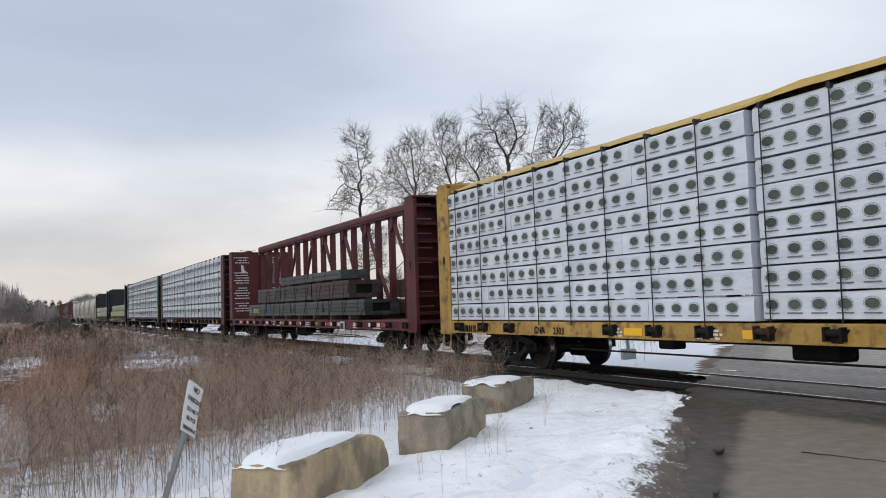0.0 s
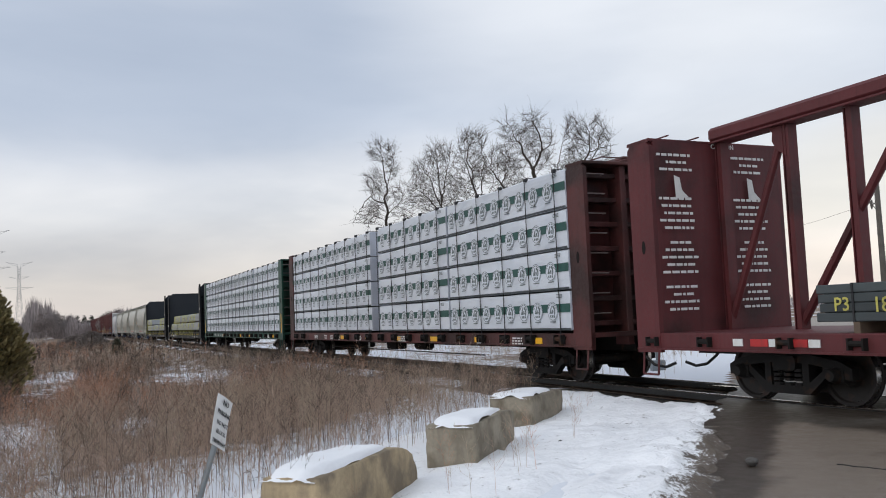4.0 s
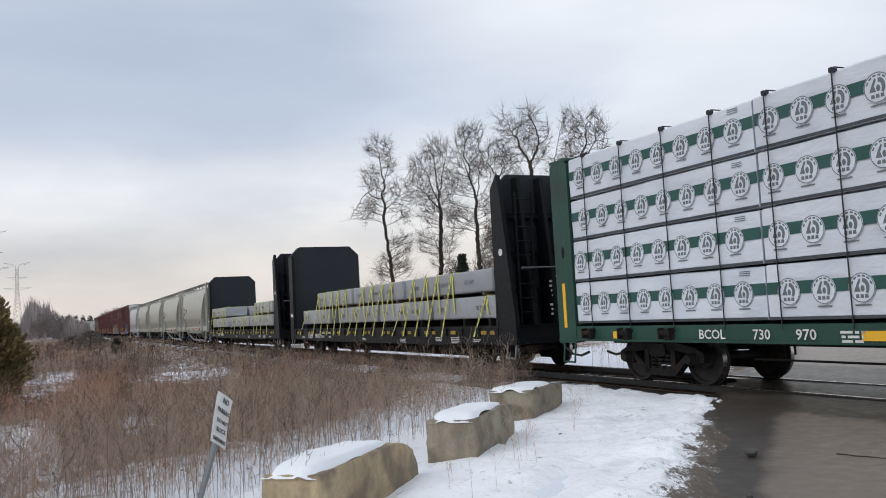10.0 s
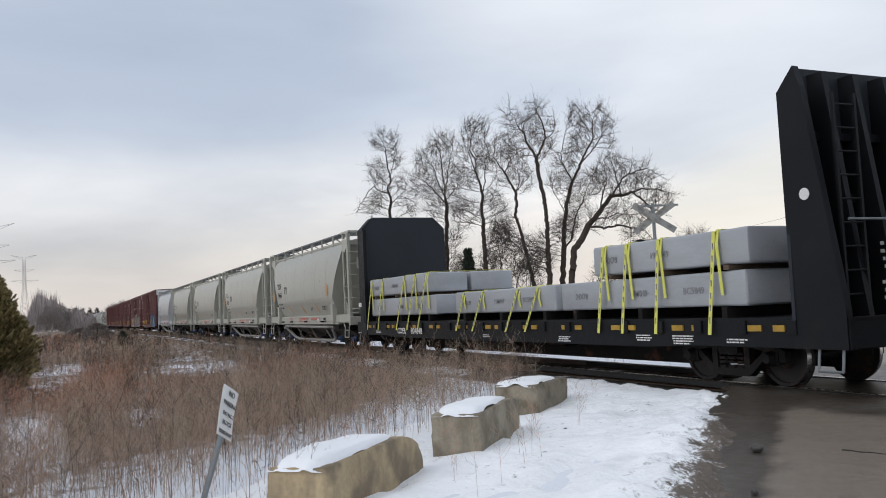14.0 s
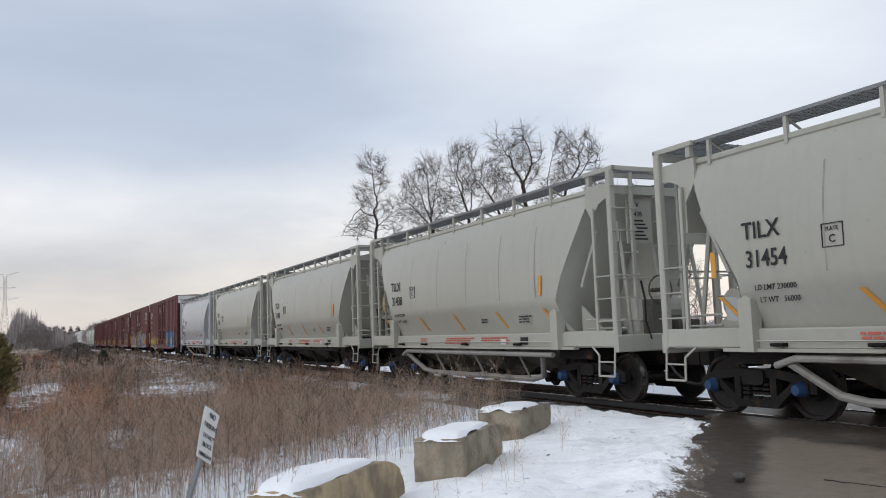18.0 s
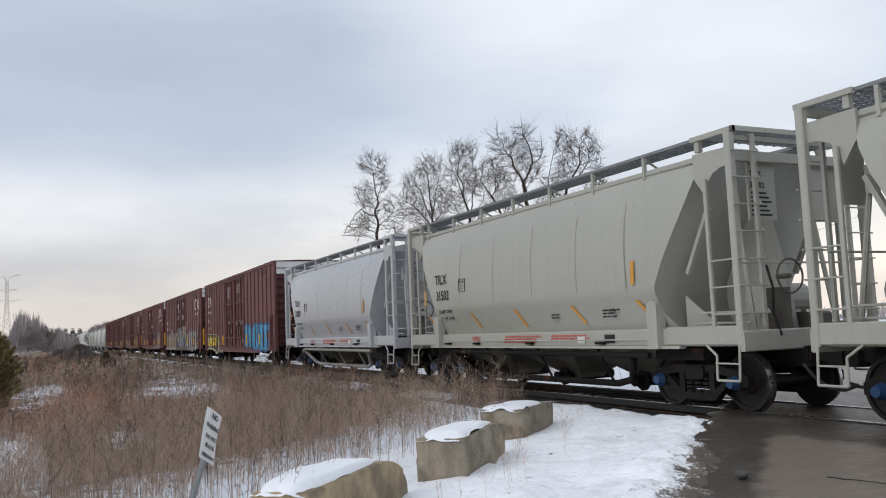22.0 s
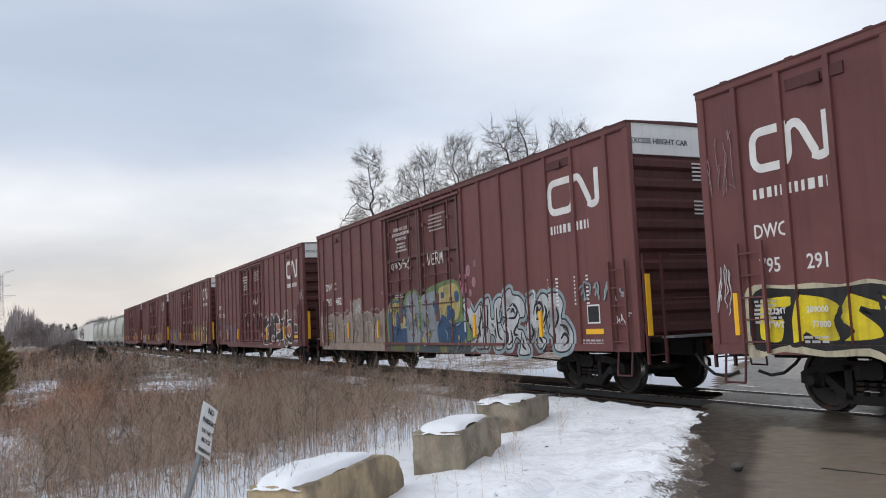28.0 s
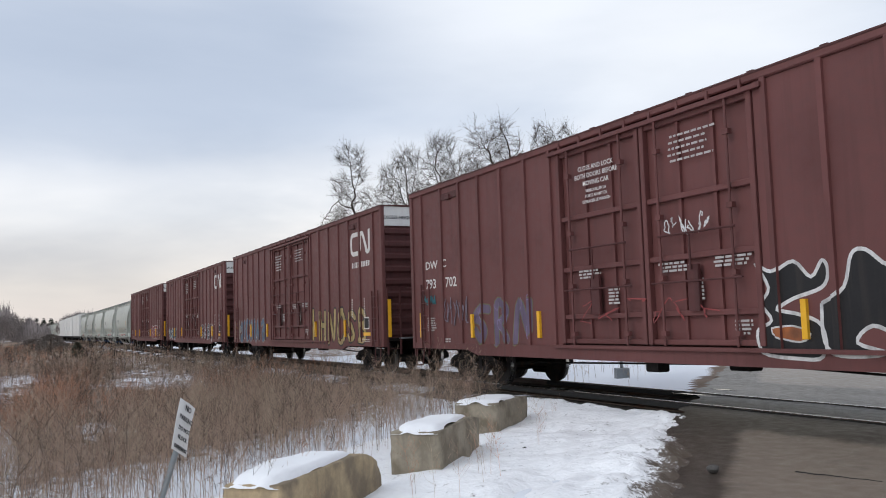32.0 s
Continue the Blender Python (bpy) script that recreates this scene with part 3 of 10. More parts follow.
def puddle(cx, cy, a, b, turn, seed, label):
    """Standing water with a ragged outline, level with the asphalt."""
    g, r = G(), random.Random(seed)
    n = 56
    ph = [r.uniform(0, 6.28) for _ in range(5)]
    pts = []
    for i in range(n):
        t = 2 * math.pi * i / n
        k = 1 + 0.22 * math.sin(2 * t + ph[0]) + 0.20 * math.sin(5 * t + ph[1]) + 0.14 * math.sin(9 * t + ph[2]) + 0.10 * math.sin(17 * t + ph[3])
        x, y = a * k * math.cos(t), b * k * math.sin(t)
        pts.append((cx + x * math.cos(turn) - y * math.sin(turn), cy + x * math.sin(turn) + y * math.cos(turn)))
    z = float(road_height(np.array(cx), np.array(cy))) + 0.004
    g.prism(pts, "z", z - 0.03, z)
    return tagged(part("puddle", g, M_puddle), label, "puddle")


for i, (x, y, a, b, t) in enumerate([(-12.45, 11.45, 0.34, 0.10, 0.1), (-11.85, 11.6, 0.36, 0.07, 0.1), (-10.9, 10.15, 0.42, 0.05, 0.05), (-12.75, 12.55, 0.3, 0.06, 0.0)]):
    puddle(x, y, a, b, t, 3 + i, "shallow puddle of meltwater on the crossing")
# tar-filled joint along the asphalt
for x0, y0, x1, y1, w in ((-8.16, 8.16, -3.4, 9.9, 0.009), (-6.1, 6.9, -5.3, 7.1, 0.006)):
    g = G()
    n = 16
    top, low = [], []
    for i in range(n + 1):
        t = i / n
        x, y = x0 + (x1 - x0) * t, y0 + (y1 - y0) * t + 0.02 * math.sin(i * 1.3) * math.sin(i * 0.4)
        top.append((x, y + w))
        low.append((x, y - w * (0.6 + 0.4 * math.sin(i * 2.1))))
    z = -0.088
    g.prism(top + low[::-1], "z", z - 0.02, z)
    tagged(part("asphalt_joint", g, M_rubber), "dark tar-filled joint in the asphalt", "road joint", kind="structure")

# road-side snow: bright, trodden, muddy towards the asphalt
su, sv = steps([(-18, -8, 0.3), (-8, 9.6, 0.09)]), steps([(-5.4, -3.2, 0.16), (-3.2, -1.2, 0.10), (-1.2, 0.80, 0.05)])
SU, SV = np.meshgrid(su, sv, indexing="ij")
edge = 0.30 - 0.045 * np.clip(SU - 1.0, 0, 9) + 0.12 * waves(SU, SU * 0.2, 1.5, 3.0) + 0.10 * waves(SU, SU, 4.7, 1.0)
X = ROAD_P.x + SU * ROAD_D.x + SV * ROAD_N.x
Y = ROAD_P.y + SU * ROAD_D.y + SV * ROAD_N.y
rim = smooth01((edge + 0.34 - SV) / 0.50) * smooth01((SV + 5.4 + 0.4 * waves(SU, SV, 1.3, 6.0)) / 0.9) * smooth01((9.75 + 0.12 * waves(X, Y, 2.0, 1.0) - Y) / 0.45)
lump = (0.045 * np.abs(waves(X, Y, 8.5, 3.0)) + 0.035 * waves(X, Y, 19.0, 2.0)) * smooth01((SV - edge + 0.9) / 0.6) + 0.035 * waves(X, Y, 2.1, 2.0) + 0.022 * waves(X, Y, 6.3, 5.0) + 0.012 * waves(X, Y, 14.0, 1.0)
ridge = 0.10 * np.exp(-(((SV - edge + 0.55) / 0.30) ** 2)) * (0.6 + 0.8 * np.abs(waves(X, Y, 3.3, 8.0)))
tread = random.Random(8)
for _ in range(150):
    cu, cv, rr = tread.uniform(-8, 8.5), tread.uniform(-3.2, -0.2), tread.uniform(0.09, 0.2)
    lump = lump - tread.uniform(0.02, 0.05) * np.exp(-(((SU - cu) / (rr * 1.5)) ** 2 + ((SV - cv) / rr) ** 2))
base = ground_z(X, Y)
Z = base + (0.075 + lump + ridge + 0.14 * smooth01((Y - 7.5) / 2)) * rim - 0.05 * (1 - rim)
me = big_mesh("snow_verge", np.stack([X, Y, Z], -1).reshape(-1, 3), grid_faces(*SU.shape), M_bank, True)
mud = 0.07 + 0.52 * smooth01((SV - edge + 0.50) / 0.40) + 0.10 * waves(X, Y, 2.9, 4.0) + 0.10 * waves(SU * 0.9 + SV * 0.5, SV * 2.4, 5.2, 7.0) * smooth01((SV - edge + 1.1) / 0.7) + 0.25 * smooth01((Y - 9.2) / 0.5)
set_attr(me, "mud", mud)
tagged(new("snow_verge", me), "trodden white snow verge with a muddy edge", "snow", kind="structure")

# rails, ties, crossing strips
for yy in (TRACK_Y - 0.7525, TRACK_Y + 0.7525):
    rail = thing("rail", "worn steel rail with a bright head", "rail", "rails of the track")
    rail.matrix_basis = TURN
    prof = [(-0.07, -0.17), (0.07, -0.17), (0.07, -0.155), (0.012, -0.13), (0.012, -0.045), (0.036, -0.035), (0.036, -0.006), (-0.036, -0.006), (-0.036, -0.035), (-0.012, -0.045), (-0.012, -0.13), (-0.07, -0.155)]
    part("web", G().prism([(yy + a, b) for a, b in prof], "x", -900, 90), M_rail, rail)
    part("head", G().prism([(yy - 0.033, -0.006), (yy + 0.033, -0.006), (yy + 0.028, 0.0), (yy - 0.028, 0.0)], "x", -900, 90), M_rail_top, rail)
    for s in (-1, 1):
        g = G().box(-17.5, 2.5, yy + s * 0.085 - 0.04, yy + s * 0.085 + 0.04, -0.1, -0.014)
        tagged(part("flangeway_strip", g, M_rubber), "black rubber flangeway strip beside the rail", "crossing strip", kind="structure").matrix_basis = TURN
tie_me = G().box(-0.11, 0.11, -1.3, 1.3, -0.34, -0.165, 0.012).mesh("tie", M_tie)
for i in range(70):
    tie = tagged(new("tie", tie_me), "dark creosoted timber tie in the ballast", "railway tie", "ties of the track")
    tie.matrix_basis = TURN @ pose(-18.0 - 0.52 * i, TRACK_Y + random.uniform(-0.04, 0.04), random.uniform(-0.006, 0.004), 0, 0, random.uniform(-1, 1))
g = G()
for i in range(400):
    x = -18.0 - 0.52 * (70 + i)
    g.box(x - 0.11, x + 0.11, TRACK_Y - 1.3, TRACK_Y + 1.3, -0.34, -0.165)
tagged(part("ties", g, M_tie), "far timber ties of the railway track", "railway ties", kind="stuff").matrix_basis = TURN


# concrete blocks with snow on top
def concrete_block(front, back, width, z0, z1, seed, label, taper=0.0):
    """front, back: the two ends of the edge that faces the road."""
    r = random.Random(seed)
    f, b = Vector(front), Vector(back)
    d = (b - f).normalized()
    n = Vector((-d.y, d.x))
    if n.x > 0:
        n = -n
    L = (b - f).length
    ob = thing("concrete_block", label, "concrete block", "concrete blocks along the road")
    bm = bmesh.new()
    bmesh.ops.create_cube(bm, size=1)
    bmesh.ops.subdivide_edges(bm, edges=bm.edges[:], cuts=11, use_grid_fill=True)
    H = z1 - z0
    for v in bm.verts:
        p = Vector(((v.co.x + 0.5) * L, (v.co.y + 0.5) * width, (v.co.z + 0.5) * H))
        rad = 0.022
        core = Vector((min(max(p.x, rad), L - rad), min(max(p.y, rad), width - rad), min(max(p.z, rad), H - rad)))
        q = p - core
        if q.length > rad:
            p = core + q.normalized() * rad
        far = max(0.0, (p.x / L - 0.72) / 0.28)
        p.z -= taper * 1.6 * far ** 2.2 * (p.z / H)
        p.x -= taper * 1.5 * far * (p.z / H) ** 2
        p.y += (width / 2 - p.y) * 0.04 * (p.z / H)
        w3 = Vector((*(f + d * p.x + n * p.y), z0 + p.z))
        k = noise.noise(w3 * 3 + Vector((seed, 0, 0))) * 0.016 + noise.noise(w3 * 9) * 0.010 + noise.noise(w3 * 24) * 0.007
        v.co = w3 + (Vector((*(d * (p.x / L - 0.5) + n * (p.y / width - 0.5)), 0.2 * (p.z / H - 0.5))) * 2 * k)
    me = bpy.data.meshes.new("body")
    bm.to_mesh(me)
    bm.free()
    me.materials.append(M_concrete_ochre if taper > 0.05 else M_concrete)
    me.shade_smooth()
    part("body", me, parent=ob)
    nu, nv = 26, 14
    vs, keep = [], []
    for i in range(nu):
        for j in range(nv):
            a, c = i / (nu - 1), j / (nv - 1)
            rho = (abs(2 * a - 1) ** 4 + abs(2 * c - 1) ** 4) ** 0.25 + 0.05 * math.sin(a * 9 + seed) + 0.04 * math.sin(c * 11 + seed * 2)
            e = min(max((1.04 - rho) / 0.34, 0), 1)
            p = f + d * (-0.01 + (0.93 - taper) * a) * L + n * (0.06 + 0.10 * a + (0.93 - 0.10 * a) * c) * width
            h = 0.055 * math.sin(e * 1.5708) * (0.8 + 0.35 * math.sin(a * 2.9 + seed)) + 0.012 * noise.noise(Vector((p.x * 3, p.y * 3, seed)))
            vs.append((p.x, p.y, z1 - taper * 1.6 * max(0, (a - 0.78) / 0.3) ** 2 - 0.035 + 0.05 * min(1, e * 4) + max(h, 0)))
    me = big_mesh("snow_cap", vs, grid_faces(nu, nv), M_snow, True)
    part("snow_cap", me, parent=ob, label="smooth pillow of snow on the block")
    return ob


concrete_block((-7.20, 1.99), (-8.82, 3.58), 0.60, -0.62, 0.15, 1, "weathered ochre concrete block capped with snow", 0.09)
concrete_block((-9.20, 4.50), (-10.66, 5.84), 0.66, -0.62, 0.19, 2, "grey concrete block with sharp edges capped with snow", 0.035)
concrete_block((-12.02, 6.92), (-12.86, 8.02), 0.80, -0.62, 0.15, 3, "stained squat concrete block by the track capped with snow")

# leaning sign
sign = thing("parking_sign", "white no-parking sign on a bent leaning steel post", "sign", at=(-8.05, 0.93, -0.62))
lean = Vector((0.02, 0.31, 1.0)).normalized()
g = G().tube([tuple(lean * t) for t in (0.0, 0.5, 1.0, 1.1)], 0.028, 8)
part("post", g, M_galv, sign)
plate = G()
rows = []
for i in range(9):
    k = i / 8
    bend = 0.02 * math.sin(k * 2.6)
    rows.append([(-0.15, bend * 0.4 + 0.012 * k, k * 0.47), (0.0, bend * 0.2, k * 0.47), (0.15, bend, k * 0.47)])
plate.loft([row + [(p[0], p[1] + 0.003, p[2]) for p in row[::-1]] for row in rows])
SIGN_M = Matrix.Translation(lean * 1.06) @ pose(0, 0, 0, 0, 25, 143) @ pose(0, -0.035, 0)
pl = part("plate", plate, M_sign, sign)
pl.matrix_basis = SIGN_M


def font_mesh(s, size, m, align="LEFT"):
    key = (s, size, m.name, align)
    if key not in FONT:
        cu = bpy.data.curves.new("lettering", "FONT")
        cu.body, cu.size, cu.align_x, cu.resolution_u, cu.extrude, cu.offset = s, size, align, 2, 0.0012, size * 0.012
        ob = new("lettering_source", cu)
        bpy.context.view_layer.update()
        me = bpy.data.meshes.new_from_object(ob.evaluated_get(bpy.context.evaluated_depsgraph_get()))
        bpy.data.objects.remove(ob)
        bpy.data.curves.remove(cu)
        me.name = "lettering"
        me.materials.clear()
        me.materials.append(m)
        FONT[key] = me
    return FONT[key]


FONT = {}
for s, z, size in (("NO", 0.385, 0.075), ("PARKING", 0.29, 0.062), ("DO NOT", 0.195, 0.055), ("BLOCK", 0.115, 0.055), ("DRIVEWAY", 0.025, 0.05)):
    tx = part("lettering", font_mesh(s, size, M_black_letter, "CENTER"), parent=pl)
    tx.matrix_basis = pose(0, -0.004, z, 90, 0, 0)

# a stone and crumbs on the asphalt
for x, y, s in ((-6.52, 6.22, 0.058), (-9.75, 6.0, 0.035), (-5.2, 4.9, 0.03), (-7.0, 5.0, 0.025)):
    bm = bmesh.new()
    bmesh.ops.create_icosphere(bm, subdivisions=2, radius=s)
    for v in bm.verts:
        v.co *= 1 + 0.35 * noise.noise(v.co * 14 / (s * 14) + Vector((x, y, 0)))
        v.co.z *= 0.8
    me = bpy.data.meshes.new("stone")
    bm.to_mesh(me)
    bm.free()
    me.materials.append(M_stone)
    tagged(part("stone", me, at=(x, y, -0.09 + s * 0.6 if road_uv(x, y)[1] > 0 else -0.22)), "dark stone lying loose on the ground", "stone")


# weeds: dead stalks with side twigs, thousands of them
def stalk(r, h, n_branch, thick, spread=0.33):
    """One weed as triangles: a thin bent stem and upright side twigs."""
    V, F = [], []

    def blade(p, q, w0, w1):
        p, q = np.array(p), np.array(q)
        d = q - p
        a = np.cross(d, [0.3, 0.8, 0.1])
        a /= np.linalg.norm(a) + 1e-9
        b = np.cross(d, a)
        b /= np.linalg.norm(b) + 1e-9
        k = len(V)
        for o, w in ((p, w0), (q, w1)):
            for t in (0, 2.094, 4.189):
                V.append(o + (a * math.cos(t) + b * math.sin(t)) * w)
        for i in range(3):
            j = (i + 1) % 3
            F.append((k + i, k + j, k + 3 + j))
            F.append((k + i, k + 3 + j, k + 3 + i))
    bx, by = r.uniform(-0.2, 0.2) * h, r.uniform(-0.2, 0.2) * h
    mid, top = (bx * 0.3, by * 0.3, h * 0.5), (bx, by, h)
    blade((0, 0, 0), mid, thick, thick * 0.8)
    blade(mid, top, thick * 0.8, thick * 0.3)
    for i in range(n_branch):
        t = r.uniform(0.42, 0.98)
        p = [a + (b - a) * (t - 0.5) * 2 if t > 0.5 else a * t * 2 for a, b in zip(mid, top)]
        an, ln = r.uniform(0, 6.28), h * r.uniform(0.12, 0.34)
        q = (p[0] + math.cos(an) * ln * spread * 2.2, p[1] + math.sin(an) * ln * spread * 2.2, p[2] + ln * r.uniform(0.25, 0.9))
        blade(p, q, thick * 0.5, thick * 0.35)
        if r.random() < 0.6:
            blade(q, (q[0] + r.uniform(-0.06, 0.06), q[1] + r.uniform(-0.06, 0.06), q[2] + ln * 0.3), thick * 0.9, thick * 0.2)
    return np.array(V, np.float32), np.array(F, np.int32)


def scatter(name, label, protos, px, py, size, mats, pick, category="weeds", zoff=-0.04):
    """Joins copies of the prototypes, turned and sized, into one object of many plants."""
    rng = np.random.default_rng(len(px))
    vs, fs, sl, n = [], [], [], 0
    which = rng.integers(0, len(protos), len(px))
    ang = rng.uniform(0, 6.283, len(px))
    pz = ground_z(px, py) + zoff
    for k, (V, F) in enumerate(protos):
        ix = np.where(which == k)[0]
        if not len(ix):
            continue
        c, s, q = np.cos(ang[ix])[:, None], np.sin(ang[ix])[:, None], size[ix][:, None]
        x = (V[None, :, 0] * c - V[None, :, 1] * s) * q + px[ix][:, None]
        y = (V[None, :, 0] * s + V[None, :, 1] * c) * q + py[ix][:, None]
        z = V[None, :, 2] * q + pz[ix][:, None]
        vs.append(np.stack([x, y, z], -1).reshape(-1, 3))
        fs.append((F[None] + n + (np.arange(len(ix)) * len(V))[:, None, None]).reshape(-1, 3))
        sl.append(np.repeat(pick[ix], len(F)))
        n += len(ix) * len(V)
    me = big_mesh(name, np.concatenate(vs), np.concatenate(fs), mats, False, np.concatenate(sl))
    return tagged(new(name, me), label, category, kind="stuff")


wr = random.Random(11)
NEAR = [stalk(wr, wr.uniform(0.75, 1.15), wr.randint(10, 17), 0.0030, 0.27) for _ in range(9)]
MIDW = [stalk(wr, wr.uniform(0.8, 1.2), wr.randint(8, 12), 0.0058, 0.30) for _ in range(7)]
FARW = [stalk(wr, wr.uniform(0.8, 1.2), 5, 0.022, 0.5) for _ in range(6)]
WEEDS = [M_weed, M_weed_red, M_weed_pale, M_weed_dark]
CLEAR = [(-34, 4.4, 14.0, 1.7, 0.50), (-38, 4.9, 4.0, 0.9, 0.62), (-35, -0.3, 13.0, 1.0, 0.48), (-31, -0.9, 8.0, 0.6, 0.5), (-18.8, 1.4, 3.0, 0.4, 0.65), (-17.5, -0.8, 4.5, 0.6, 0.6), (-14.5, -0.6, 3.0, 0.5, 0.5), (-18.5, 6.2, 2.5, 0.5, 0.4), (-14.3, 5.3, 2.0, 0.6, 0.4), (-23, 2.6, 2.5, 0.35, 0.45), (-13.0, 0.9, 1.6, 0.4, 0.4)]


def bare_snow(x, y):
    """Where snow lies open among the weeds: 0 to 1."""
    k = np.zeros_like(x)
    for cx, cy, a, b, w in CLEAR:
        tilt = np.arctan2(cy, cx)
        dx, dy = x - cx, y - cy
        p, q = dx * np.cos(tilt) + dy * np.sin(tilt), dy * np.cos(tilt) - dx * np.sin(tilt)
        k = np.maximum(k, w * np.exp(-((p / a) ** 2 + (q / b) ** 2) ** 2))
    return k


def sow(n, r0, r1, a0, a1, keep, seed):
    rng = np.random.default_rng(seed)
    rr = np.sqrt(rng.uniform(r0 * r0, r1 * r1, n))
    aa = np.radians(rng.uniform(a0, a1, n))
    x, y = rr * np.cos(aa), rr * np.sin(aa)
    ok = keep(x, y, rng.uniform(0, 1, n))
    return x[ok], y[ok], rng


def field(x, y, q):
    u, v = road_uv(x, y)
    patch = (0.62 + 0.40 * waves(x, y, 0.8, 9.0)) * (1 - bare_snow(x, y)) ** 2
    return (y < 8.7 + 0.5 * waves(x, y, 0.6, 1.0)) & (v < -3.5 - 0.5 * waves(x, y, 0.9, 3.0)) & (q < patch * (smooth01((-v - 3.2) / 6.2) + 0.10))


def kinds(x, y, rng):
    k = 1.3 * waves(x, y, 0.16, 3.0) + rng.uniform(-0.55, 0.55, len(x))
    k = k + 0.75 * np.exp(-(((x + 26) / 9) ** 2 + ((y - 0.6) / 2.6) ** 2))
    out = np.where(k > 0.36, 1, np.where(k < -0.52, 2, 0))
    return np.where(rng.uniform(0, 1, len(x)) < 0.18 + 0.28 * smooth01((np.hypot(x, y) - 18) / 14), 3, out).astype(np.int32)


for n, r0, r1, protos, seed, lab in ((16500, 7.5, 20, NEAR, 1, "tall dead goldenrod stalks standing in snow"), (15000, 20, 46, MIDW, 2, "dense brown dead weeds covering the field"),
                                     (16000, 46, 150, FARW, 3, "distant brown dead weeds along the track")):
    x, y, rng = sow(n, r0, r1, 150, 192, field, seed)
    scatter("dead_weeds", lab, protos, x, y, rng.uniform(0.6, 1.25, len(x)) * (1 - 0.6 * bare_snow(x, y)) * np.where(np.hypot(x, y) > 20, 0.78, 0.9), WEEDS, kinds(x, y, rng))
# low matted growth between the stalks
LOW = [stalk(wr, wr.uniform(0.3, 0.5), 8, 0.006, 0.9) for _ in range(6)]
x, y, rng = sow(16000, 8, 60, 150, 192, lambda a, b, q: field(a, b, q * np.where(np.hypot(a, b) < 16, 1.9, 1.15)), 4)
scatter("matted_grass", "low matted dead grass among the weeds", LOW, x, y, rng.uniform(0.5, 1.5, len(x)) * (1 - 0.5 * bare_snow(x, y)), WEEDS, np.where(rng.uniform(0, 1, len(x)) < 0.15, 2, rng.integers(0, 4, len(x)) // 3 * 3).astype(np.int32), "grass")
# thin weeds round the blocks and on the verge
pts = np.array([(-9.0, 4.75), (-8.8, 4.2), (-9.4, 5.3), (-11.6, 6.6), (-11.3, 6.3), (-12.6, 7.9), (-12.9, 8.6), (-7.3, 2.4), (-7.0, 2.1), (-8.3, 3.7), (-8.5, 3.75), (-8.1, 3.65), (-12.0, 7.3), (-12.75, 8.45), (-10.4, 5.9), (-10.7, 6.1), (-7.7, 3.45), (-6.9, 3.3), (-7.2, 3.7), (-9.77, 6.24), (-9.72, 6.2), (-11.5, 7.4), (-8.57, 4.66), (-8.3, 4.6), (-8.17, 4.58), (-7.95, 4.59), (-7.66, 4.22), (-9.88, 2.31), (-9.95, 2.25), (-9.8, 2.4)])
scatter("verge_weeds", "sparse thin weeds poking through the snow", NEAR, pts[:, 0], pts[:, 1], np.linspace(0.35, 0.8, len(pts)), WEEDS, (np.arange(len(pts)) % 3).astype(np.int32))
# growth beyond the track
x, y, rng = sow(8500, 18, 75, 118, 170, lambda a, b, q: (b > 14.2) & (road_uv(a, b)[1] < -2.2) & (q < 0.35 + 0.65 * smooth01((b - 20) / 6)), 6)
scatter("far_side_grass", "pale dry grass and weeds beyond the track", MIDW, x, y, rng.uniform(0.5, 1.2, len(x)), WEEDS, np.where(rng.uniform(0, 1, len(x)) < 0.55, 2, 0).astype(np.int32), "grass")


